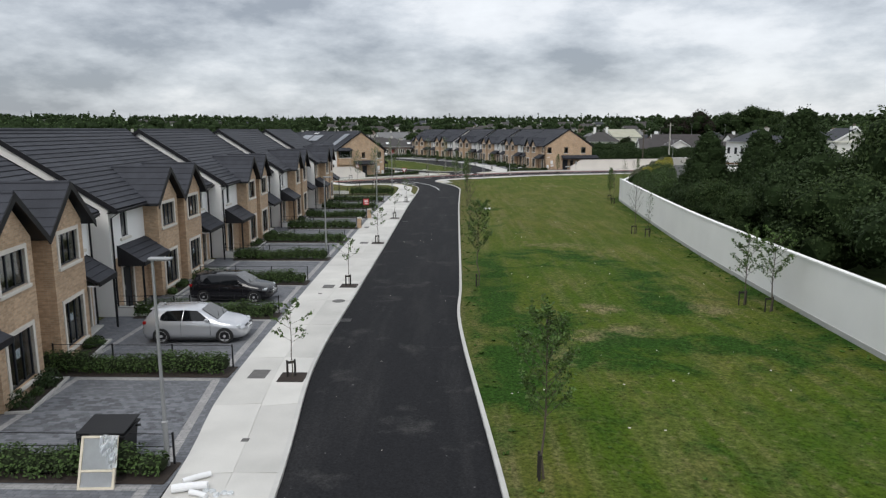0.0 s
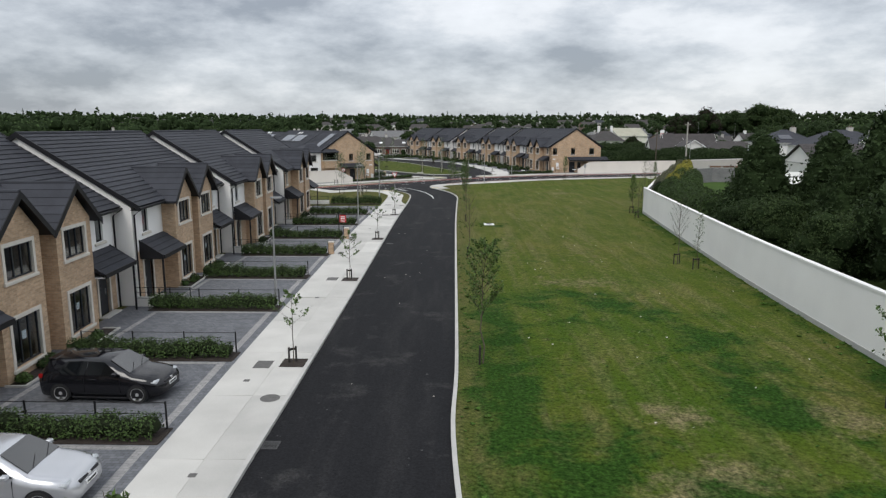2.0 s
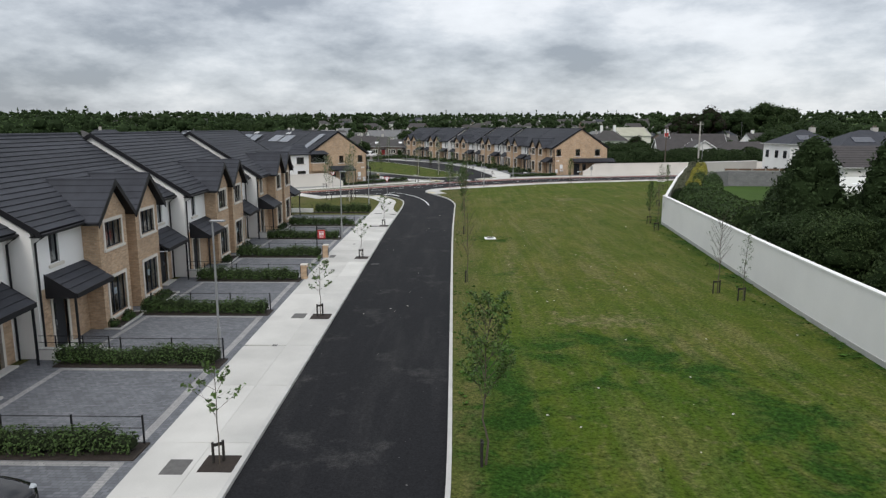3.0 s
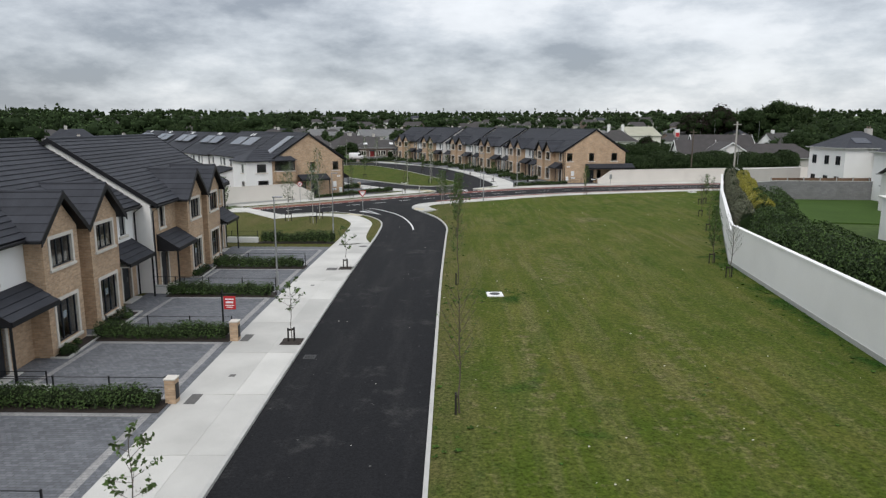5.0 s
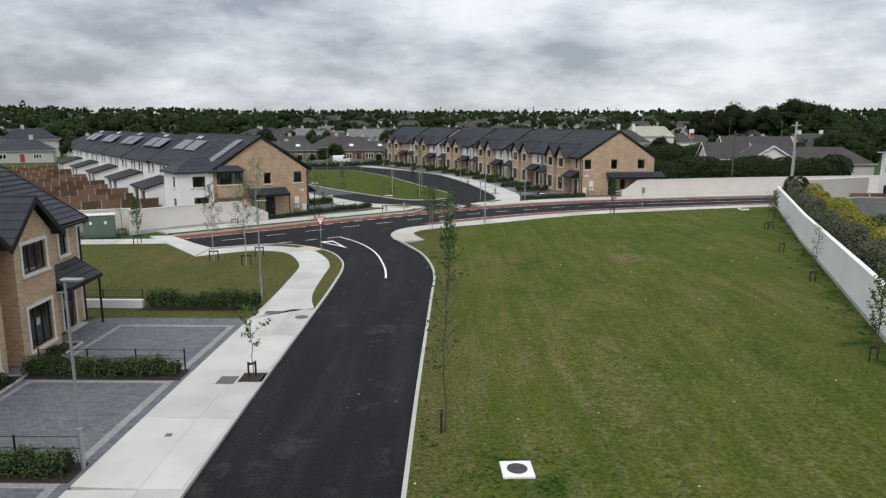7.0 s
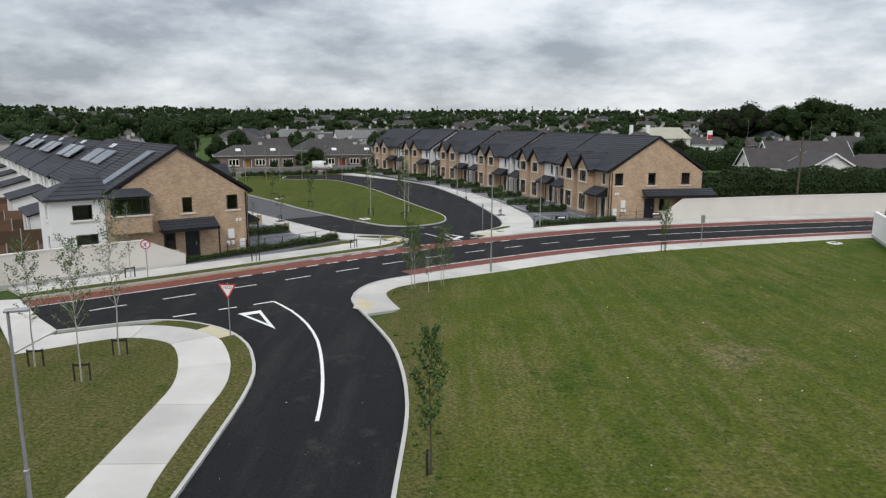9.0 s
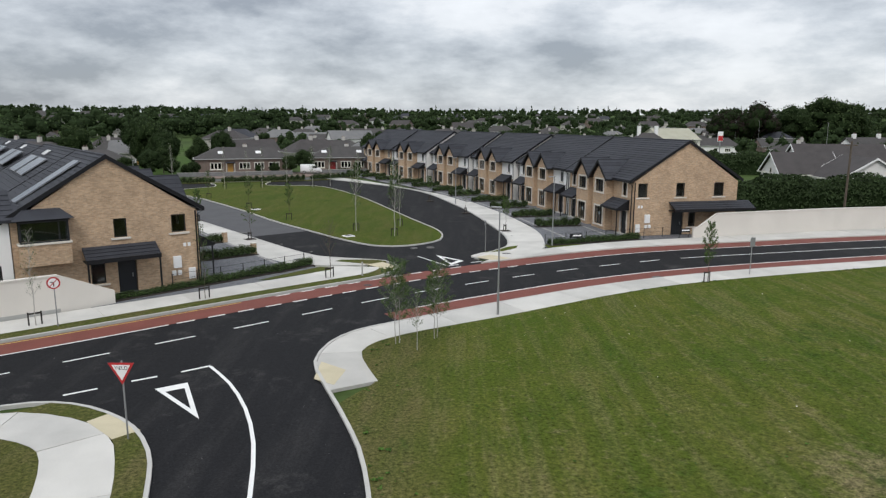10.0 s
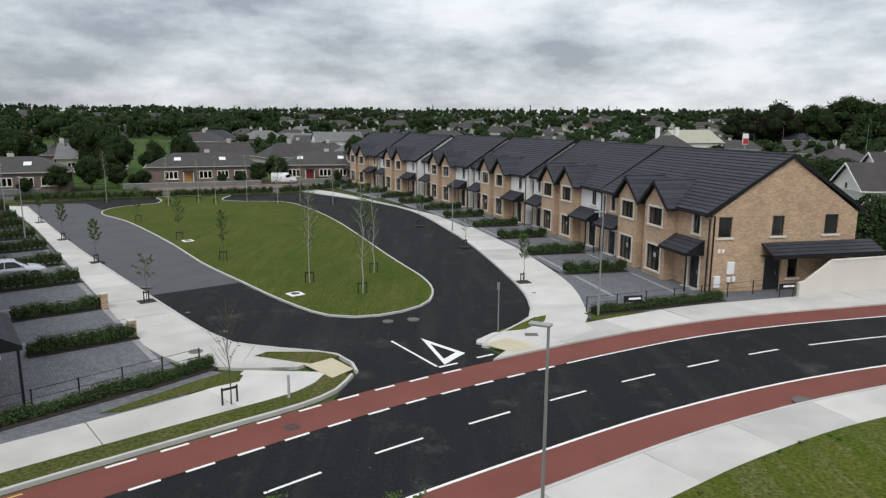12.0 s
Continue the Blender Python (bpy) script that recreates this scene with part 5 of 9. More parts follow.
for i, (x, y) in enumerate(((-5.95, 23.0), (-6.22, 37.5), (-6.3, 52.3), (-6.35, 67.5), (-6.38, 83.3), (-6.1, 8.0))):
    tree_pit(x, y)
    young_tree("street" if i % 2 == 0 else "street_b", x, y, "slender young street tree with sparse green leaves", 70 * i + 20)
    stake(x, y, 30, True, 0.62, 0.28)
L_LAWN = "young lawn tree with an upright leafy crown"
for kind, x, y, s in (("lawn", 2.22, 16.0, 0.84), ("lawn_b", 1.2, 37.6, 0.9), ("bare", 1.1, 60.0, 1.0), ("thin", 1.2, 78.7, 1.02), ("column", 1.3, 97.4, 1.0)):
    young_tree(kind, x, y, L_LAWN if kind != "bare" else "bare young tree with fine reddish twigs", x * 90, s)
    stake(x, y, 90, True, 0.7, 0.2)
for kind, x, y, s in (("low", 14.6, 33.6, 1.0), ("low", 15.35, 32.3, 1.03), ("bare", 15.2, 57.5, 1.0), ("thin", 15.9, 55.8, 0.62), ("column", 19.3, 85.5, 0.9), ("bare", 18.7, 81.0, 0.9), ("thin", 24.5, 100.2, 0.75), ("bare", 31.5, 121.8, 0.8), ("column", 32.4, 122.6, 0.8), ("column", 19.65, 133.4, 0.9), ("bare", 27.5, 110.5, 0.7)):
    young_tree(kind, x, y, "young tree planted near the white wall", x * 77, s)
    stake(x, y, 20, True, 0.72, 0.45)
for kind, x, y, s in (("birch", -15.8, 106.0, 0.95), ("birch", -12.95, 104.4, 1.0), ("birch_b", -12.9, 107.5, 1.0)):
    young_tree(kind, x, y, "young white-stemmed birch on the corner lawn", x * 50, s)
    stake(x, y, 10, True, 0.75, 0.6)
for kind, x, y, s in (("bushy", -0.46, 120.1, 0.70), ("birch", -0.3, 120.3, 0.6), ("bushy", 1.51, 121.12, 0.64), ("birch", 1.38, 120.95, 0.56), ("birch", 0.61, 119.2, 0.5)):
    young_tree(kind, x, y, "multi-stemmed young birch beside the footpath", x * 120, s)
for kind, x, y, s in (("birch_bare", -19.5, 122.8, 0.8), ("thin", -12.6, 128.4, 0.7), ("bare", -6.0, 134.2, 0.9), ("column", -24.5, 112.9, 0.85), ("bare", -27.5, 116.5, 0.9)):
    young_tree(kind, x, y, "thin young roadside tree", x * 33, s)
    stake(x, y, 40, True, 0.7, 0.6)
for kind, x, y, s in (("birch_b", -6.9, 154.5, 0.95), ("birch_b", -2.9, 151.5, 1.0), ("birch_bare", -2.8, 157.6, 0.95), ("slim", -15.2, 161.8, 1.0), ("slim", -22.3, 171.2, 1.0), ("slim", -31.1, 182.3, 0.95), ("birch_bare", -24.7, 201.5, 1.0), ("birch_bare", -28.0, 198.5, 1.0), ("birch_b", -20.0, 199.5, 0.9), ("birch_bare", -33.5, 196.5, 1.05), ("birch_b", -17.5, 202.0, 0.9), ("birch_bare", -31.0, 200.5, 0.9), ("birch_bare", -12.5, 199.0, 0.9), ("column", -5.2, 176.0, 0.7), ("birch_bare", -43.0, 199.5, 1.1)):
    young_tree(kind, x, y, "slim young birch on the green", x * 61, s)
    stake(x, y, 15, True, 0.75, 0.55)
for i, (x, y) in enumerate(((-15.9, 149.4), (-24.8, 160.9), (-33.0, 171.0), (-41.4, 181.6), (7.85, 155.0), (4.3, 168.5), (-0.3, 180.6), (-6.0, 194.0))):
    tree_pit(x, y, 40 if x < -10 else 15)
    young_tree("street_b" if i in (0, 5, 7) else "pit", x, y, "young street tree in a square pit", x * 45, 1.0)
    stake(x, y, 30, True, 0.62, 0.28)


# ---- lamp posts and road signs ----
def lamp_post(x, y, turn, high=6.0):
    l = thing("street_lamp", pose(x, y, 0, 0, 0, turn), "grey galvanised street lamp with flat LED head", "street lamp", "street lamps")
    bm = bmesh.new()
    tube(bm, [(0, 0, -0.1), (0, 0, 1.25)], 0.068, 0.066, 10)
    part("base", bm, "steel", l)
    bm = bmesh.new()
    tube(bm, [(0, 0, 1.25), (0, 0, high)], 0.05, 0.036, 10)
    part("column", bm, "steel", l)
    part("collar", bevelled(boxes((-0.07, 0.07, -0.07, 0.07, 1.22, 1.29)), 0.02), "steel", l)
    h = part("head", bevelled(boxes((-0.08, 0.5, -0.11, 0.11, high - 0.02, high + 0.05)), 0.02), "steel", l)
    part("diffuser", boxes((0.12, 0.46, -0.08, 0.08, high - 0.03, high - 0.021)), "blind", h)


for x, y, a in ((-7.67, 16.42, 0), (-9.2, 46.2, 0), (-9.2, 76.1, 0), (-9.3, 95.1, 20), (4.85, 125.3, 155), (11.2, 146.8, 190), (-34.8, 168.2, 310), (3.2, 177.5, 200), (-47.0, 184.5, 310)):
    lamp_post(x, y, a, 5.6 if y < 100 else 6.0)

M["sign_red"] = mat("red_sign_face", (0.45, 0.02, 0.025), 0.5, 0.1, 3, 20, 0.0)
M["sign_white"] = mat("white_sign_face", (0.8, 0.8, 0.8), 0.5, 0.05, 3, 20, 0.0)


def words(text, size, material, parent, m, name="lettering"):
    cu = bpy.data.curves.new(name, "FONT")
    cu.body, cu.size, cu.align_x, cu.align_y, cu.extrude = text, size, "CENTER", "CENTER", 0.001
    ob = new("tmp_text", cu)
    bpy.context.view_layer.update()
    me = bpy.data.meshes.new_from_object(ob.evaluated_get(bpy.context.evaluated_depsgraph_get()))
    bpy.data.objects.remove(ob)
    me.materials.clear()
    return link_mesh(name, me, material, parent, "", m)


def pole_sign(x, y, turn, high):
    s = thing("road_sign", pose(x, y, 0, 0, 0, turn), "red-rimmed road sign on a grey pole", "road sign", "road signs")
    bm = bmesh.new()
    tube(bm, [(0, 0.04, -0.1), (0, 0.04, high)], 0.03, 0.03, 8)
    part("pole", bm, "steel", s)
    return s


def tri(bm, r, y0, y1, z, up=-1):
    prism(bm, [(r * math.sin(a), z + up * r * math.cos(a)) for a in (0, 2.0944, 4.18879)], "y", y0, y1)
    bmesh.ops.recalc_face_normals(bm, faces=bm.faces[:])
    return bm


s = pole_sign(-8.75, 110.05, 0, 2.75)
tagged(s, "red and white triangular yield sign on a grey pole", "road sign")
b = part("plate", tri(bmesh.new(), 0.5, -0.02, 0.0, 2.45), "sign_red", s, "red triangular plate")
part("inner_face", tri(bmesh.new(), 0.36, -0.026, -0.0205, 2.45), "sign_white", b)
words("YIELD", 0.17, "black", b, pose(0, -0.028, 2.52, 90, 0, 0))
s = pole_sign(-18.3, 122.7, 20, 2.6)
tagged(s, "round red-rimmed no-turn sign on a grey pole", "road sign")


def disc(r, y0, y1, z):
    bm = bmesh.new()
    prism(bm, [(r * math.cos(2 * math.pi * i / 24), z + r * math.sin(2 * math.pi * i / 24)) for i in range(24)], "y", y0, y1)
    bmesh.ops.recalc_face_normals(bm, faces=bm.faces[:])
    return bm


b = part("plate", disc(0.32, -0.02, 0.0, 2.3), "sign_red", s, "red round plate")
part("inner_face", disc(0.25, -0.026, -0.0205, 2.3), "sign_white", b)
part("arrow_stem", boxes((-0.02, 0.03, -0.03, -0.0265, 2.12, 2.36)), "black", b)
part("arrow_head", boxes((-0.14, -0.022, -0.03, -0.0265, 2.32, 2.37)), "black", b)
bm = boxes((-0.3, 0.3, -0.034, -0.0305, -0.02, 0.02))
bmesh.ops.rotate(bm, verts=bm.verts[:], matrix=Matrix.Rotation(radians(-45), 3, "Y"), cent=(0, 0, 0))
bmesh.ops.translate(bm, verts=bm.verts[:], vec=(0, 0, 2.3))
part("bar", bm, "sign_red", b)
s = pole_sign(23.6, 135.9, 10, 2.7)
part("plate", bevelled(boxes((-0.2, 0.2, -0.02, 0.0, 2.0, 2.65)), 0.01), "steel", s, "plain grey sign plate")
tagged(s, "grey sign plate seen from behind on a pole", "road sign")
s = pole_sign(5.2, 144.0, 200, 2.6)
part("plate", bevelled(boxes((-0.08, 0.08, -0.02, 0.0, 2.2, 2.6)), 0.01), "steel", s, "small grey sign plate")
tagged(s, "thin grey sign pole on a verge", "road sign")
# estate agent's board on a black post
s = thing("sale_board", pose(-9.62, 68.35, 0), "small red sale board hung from a black post", "sign board")
part("post", bevelled(boxes((-0.13, -0.06, -0.035, 0.035, 0, 2.15)), 0.008), "black", s)
part("arm", boxes((-0.06, 0.56, -0.02, 0.02, 1.96, 2.0)), "black", s)
b = part("board", bevelled(boxes((-0.03, 0.52, -0.015, 0.015, 1.25, 1.87)), 0.006), "sign_red", s, "red board")
for z, w, hh in ((1.70, 0.4, 0.06), (1.54, 0.34, 0.09), (1.42, 0.40, 0.04), (1.33, 0.3, 0.04)):
    part("text_bar", boxes((0.245 - w / 2, 0.245 + w / 2, -0.02, -0.0155, z, z + hh)), "sign_white", b)
# small bollard post on the verge
bm = bmesh.new()
tube(bm, [(0, 0, -0.1), (0, 0, 0.95)], 0.06, 0.055, 8)
ob = part("verge_post", bm, "plinth")
ob.matrix_basis = pose(-3.9, 134.9, 0)
tagged(ob, "short grey concrete post in the verge", "post")

# ---- road markings ----
RZ = ROAD_Z + 0.010


def stripe(name, line, w, label="white painted road line", material="white_line", z=RZ):
    tagged(part(name, ribbon(line, -w / 2, w / 2, z - 0.004, z), material), label, "road marking", "road markings", "structure")


def along(line, d0, d1):
    """The stretch of a line between two distances from its start."""
    out, d = [], 0.0
    for p, q in zip(line, line[1:]):
        ln = math.dist(p, q)
        a, b = max(d0, d), min(d1, d + ln)
        if b > a:
            pa = (p[0] + (q[0] - p[0]) * (a - d) / ln, p[1] + (q[1] - p[1]) * (a - d) / ln)
            pb = (p[0] + (q[0] - p[0]) * (b - d) / ln, p[1] + (q[1] - p[1]) * (b - d) / ln)
            if not out:
                out.append(pa)
            out.append(pb)
        d += ln
    return out


CENTRE = smooth([(-21.5, 112.3), (-14.7, 118.0), (-9.1, 122.75), (-3.09, 127.95), (1.59, 131.6), (8.38, 136.02), (15.61, 139.85), (21.31, 142.2), (30, 144.7), (42, 147.8), (80, 156.5)])
mark = min(range(len(CENTRE)), key=lambda i: math.dist(CENTRE[i], (-3.09, 127.95)))
d = sum(math.dist(p, q) for p, q in zip(CENTRE[:mark], CENTRE[1:mark + 1]))
for k in range(-5, 7):
    stripe("centre_dash", along(CENTRE, d + 3.98 * k, d + 3.98 * k + 1.95), 0.11)
stripe("centre_line", along(CENTRE, d + 3.98 * 7, d + 3.98 * 7 + 60), 0.11)
edge_s = offset(S_KERB, 1.9)
stripe("edge_line_south", along(edge_s, 2.2, 90), 0.12)
edge_n = offset(N_RED, -2.0)
d = 0.6
for k in range(22):
    if k > 6:
        stripe("cycle_dash", along(edge_n, d, d + 0.95), 0.13)
    d += 1.72
stripe("edge_line_north_west", along(edge_n, 0.3, 12.2), 0.1)
stripe("edge_line_north_east", along(edge_n, d, d + 60), 0.1)
d = 19.3
for k in range(9):
    stripe("cycle_dash", along(offset(N_RED, -0.12), d, d + 0.95), 0.13)
    d += 1.72
stripe("yellow_edge_line", along(offset(N_RED, -0.2), 0.5, 17.0), 0.07, "thin yellow painted kerb line", "yellow_line")


def outline(pts, w):
    """Painted outline of a triangle."""
    c = Vector((sum(p[0] for p in pts) / 3, sum(p[1] for p in pts) / 3))
    inner = [tuple(c + (Vector(p) - c) * (1 - w)) for p in pts]
    bm = bmesh.new()
    for i in range(3):
        q = [pts[i], pts[(i + 1) % 3], inner[(i + 1) % 3], inner[i]]
        prism(bm, q, "z", RZ - 0.004, RZ)
    return tidy(bm)


for pts in ([(-9.78, 114.6), (-8.72, 115.3), (-7.0, 111.85)], [(1.15, 142.75), (2.35, 138.95), (3.35, 140.55)]):
    tagged(part("yield_triangle", outline(pts, 0.42), "white_line"), "white painted yield triangle on asphalt", "road marking", "road markings", "structure")
stripe("turn_line", smooth([(-8.45, 117.2), (-7.0, 115.3), (-5.6, 112.8), (-4.5, 110.0), (-3.7, 106.8), (-3.1, 103.6), (-2.83, 101.1)]), 0.14)
stripe("turn_line", [(-9.45, 116.5), (-8.45, 117.25)], 0.14)
stripe("yield_dash", [(-11.1, 115.4), (-10.25, 115.95)], 0.14)
stripe("yield_dash", [(-13.1, 113.9), (-12.1, 114.6)], 0.14)
stripe("turn_line", [(-0.35, 142.3), (2.0, 138.7)], 0.12)
stripe("yield_dash", [(2.1, 138.6), (2.95, 139.15)], 0.14)
stripe("yield_dash", [(3.9, 139.9), (4.7, 140.4)], 0.14)
stripe("centre_mark", smooth([(-4.2, 133.6), (-3.4, 134.3)]), 0.1)


# ---- covers and drains ----
M["cover"] = mat("dull_cover_metal", (0.12, 0.115, 0.11), 0.75, 0.3, 5, 40, 0.3, spec=0.3)


def cover(x, y, w, h, turn=0.0, round_=False, z=0.004):
    if round_:
        bm = bmesh.new()
        prism(bm, [(w / 2 * math.cos(i * math.pi / 12), w / 2 * math.sin(i * math.pi / 12)) for i in range(24)], "z", -0.03, z)
        bmesh.ops.recalc_face_normals(bm, faces=bm.faces[:])
    else:
        bm = bevelled(boxes((-w / 2, w / 2, -h / 2, h / 2, -0.03, z)), 0.004)
    ob = part("manhole_cover", bm, "cover")
    ob.matrix_basis = pose(x, y, 0, 0, 0, turn)
    tagged(ob, "flat grey metal utility cover in the paving", "cover", "utility covers")


M["iron"] = mat("cast_iron", (0.06, 0.06, 0.06), 0.7, 0.3, 4, 40, 0.4, metal=0.3)
for x, y, w, h in ((-7.25, 23.3, 0.65, 0.9), (-7.36, 37.3, 0.65, 0.85), (-7.4, 52.4, 0.65, 0.85), (-7.3, 83.0, 0.7, 0.8), (-6.1, 18.0, 0.22, 0.22), (-7.5, 35.6, 0.22, 0.22), (-6.85, 28.8, 0.22, 0.22), (-7.4, 47.8, 0.22, 0.22), (-7.7, 63.3, 0.24, 0.24), (-7.75, 73.2, 0.22, 0.22), (-7.65, 78.3, 0.22, 0.22), (-8.0, 92.5, 0.8, 0.6), (7.0, 145.0, 0.8, 0.5), (6.9, 143.2, 0.7, 0.5), (8.2, 152.0, 0.25, 0.25), (-9.2, 143.5, 0.25, 0.25), (-12.5, 147.0, 0.25, 0.25), (-17.6, 153.0, 0.9, 0.4), (-8.55, 68.0, 0.4, 1.0), (-8.35, 61.0, 0.4, 0.9)):
    cover(x, y, w, h)
for x, y in ((-6.2, 34.0), (-6.3, 91.7), (-9.6, 140.3)):
    cover(x, y, 0.68, 0, 0, True)
cover(0.6, 146.0, 0.7, 0, 0, True, ROAD_Z + 0.006)
cover(-0.8, 145.6, 0.6, 0, 0, True, ROAD_Z + 0.006)
cover(16.8, 134.9, 0.9, 0, 0, True, ROAD_Z + 0.012)


def lawn_manhole(x, y, turn):
    t = thing("lawn_manhole", pose(x, y, 0, 0, 0, turn), "round iron manhole in a white concrete square", "manhole", "lawn manholes")
    part("surround", bevelled(boxes((-0.46, 0.46, -0.46, 0.46, -0.1, 0.05)), 0.015), "render_white", t)
    bm = bmesh.new()
    prism(bm, [(0.3 * math.cos(i * math.pi / 12), 0.3 * math.sin(i * math.pi / 12)) for i in range(24)], "z", 0.0, 0.058)
    bmesh.ops.recalc_face_normals(bm, faces=bm.faces[:])
    part("lid", bm, "iron", t, "round cast-iron lid")


lawn_manhole(3.3, 76.25, 3)
lawn_manhole(-7.2, 151.3, 40)
lawn_manhole(-21.3, 170.6, 40)
lawn_manhole(36.0, 137.6, 20)
# gully grates
for x, y, a in ((-3.4, 132.6, 42), (-5.2, 66.0, 0), (-5.3, 31.0, 0)):
    g = thing("gully_grate", pose(x, y, ROAD_Z, 0, 0, a), "slotted iron road gully grate", "drain", "road gullies")
    part("frame", walled(0.5, 0.5, [(-0.2, 0.2, 0.05, 0.45)], 0.0, 0.014, -0.25), "iron", g, "", Matrix.Rotation(radians(90), 4, "X"))
    for k in range(5):
        part("bar", boxes((-0.2, 0.2, -0.42 + 0.08 * k, -0.38 + 0.08 * k, 0.0, 0.012)), "iron", g)
# tactile paving
for pts in ([(-3.55, 115.6), (-2.6, 114.9), (-2.35, 116.6), (-3.6, 117.6)], [(4.3, 141.6), (5.6, 142.6), (7.1, 141.2), (5.6, 140.5)], [(-3.0, 139.6), (-4.6, 139.2), (-2.5, 137.0), (-1.75, 138.1)], [(-10.83, 111.37), (-10.32, 112.1), (-8.62, 110.72), (-9.27, 110.04)]):
    tagged(part("tactile_paving", slab(pts, -0.03, 0.006), "tactile"), "buff tactile paving at a dropped kerb", "tactile paving", kind="structure")


# ---- parked cars ----
M["car_silver"] = mat("silver_car_paint", (0.52, 0.53, 0.55), 0.25, 0.06, 2, 60, 0.0, metal=0.6)
M["car_black"] = mat("black_car_paint", (0.008, 0.008, 0.010), 0.08, 0.1, 2, 60, 0.0, spec=0.5)
M["windscreen_glass"] = mat("windscreen_glass", (0.03, 0.033, 0.035), 0.05, 0.1, 2, 10, 0.0, spec=1.0)
M["car_white"] = mat("white_van_paint", (0.72, 0.72, 0.72), 0.35, 0.05, 2, 60, 0.0)
M["car_glass"] = mat("tinted_car_glass", (0.006, 0.007, 0.008), 0.04, 0.1, 2, 10, 0.0, spec=0.3)
M["car_glass"].node_tree.nodes["Principled BSDF"].inputs["Coat Weight"].default_value = 0.3
M["tyre"] = mat("tyre_rubber", (0.018, 0.018, 0.018), 0.85, 0.2, 6, 40, 0.2)
M["alloy"] = mat("alloy_rim", (0.60, 0.60, 0.61), 0.35, 0.1, 4, 40, 0.0, metal=0.6)
M["lamp_clear"] = mat("headlight_lens", (0.42, 0.44, 0.46), 0.1, 0.2, 10, 40, 0.0)
M["lamp_red"] = mat("rear_light_lens", (0.25, 0.01, 0.01), 0.15, 0.2, 10, 40, 0.0)


def loft(rows):
    """A closed skin over rows of points, mirrored in y: each row runs from the bottom edge up to the middle line."""
    bm = bmesh.new()
    left = [[bm.verts.new(p) for p in r] for r in rows]
    right = [[bm.verts.new((p[0], -p[1], p[2])) for p in r] for r in rows]
    n = len(rows[0])
    for a, b in zip(left, left[1:]):
        for j in range(n - 1):
            bm.faces.new((a[j], b[j], b[j + 1], a[j + 1]))
    for a, b in zip(right, right[1:]):
        for j in range(n - 1):
            bm.faces.new((a[j + 1], b[j + 1], b[j], a[j]))
    for l, r in ((left[0], right[0]), (left[-1], right[-1])):
        bm.faces.new(l + r[::-1])
    for a, b, c, d in zip(left, left[1:], right, right[1:]):
        bm.faces.new((a[0], c[0], d[0], b[0]))
    bmesh.ops.remove_doubles(bm, verts=bm.verts[:], dist=0.001)
    bmesh.ops.recalc_face_normals(bm, faces=bm.faces[:])
    for f in bm.faces:
        f.smooth = True
    return bm


def wheel_meshes():
    tyre, rim = bmesh.new(), bmesh.new()
    prof = [(0.225, -0.10), (0.30, -0.11), (0.32, -0.07), (0.32, 0.07), (0.30, 0.11), (0.225, 0.10)]
    n = 24
    rings = [[tyre.verts.new((r * math.cos(2 * math.pi * i / n), y, r * math.sin(2 * math.pi * i / n))) for r, y in prof] for i in range(n)]
    for i in range(n):
        a, b = rings[i], rings[(i + 1) % n]
        for j in range(len(prof)):
            tyre.faces.new((a[j], a[(j + 1) % len(prof)], b[(j + 1) % len(prof)], b[j]))
    for k in range(5):
        a = 2 * math.pi * k / 5
        v = box(rim, -0.05, 0.05, -0.09, -0.06, 0.04, 0.215)
        for q in v:
            q.co = Matrix.Rotation(a, 3, "Y") @ q.co
    prism(rim, [(0.06 * math.cos(i * math.pi / 6), 0.06 * math.sin(i * math.pi / 6)) for i in range(12)], "y", -0.1, 0.02)
    inner = [[rim.verts.new((r * math.cos(2 * math.pi * i / n), y, r * math.sin(2 * math.pi * i / n))) for r, y in ((0.23, -0.095), (0.21, -0.095), (0.21, 0.08), (0.23, 0.08))] for i in range(n)]
    for i in range(n):
        a, b = inner[i], inner[(i + 1) % n]
        for j in range(4):
            rim.faces.new((a[j], a[(j + 1) % 4], b[(j + 1) % 4], b[j]))
    for bm in (tyre, rim):
        bmesh.ops.recalc_face_normals(bm, faces=bm.faces[:])
    return tyre, rim


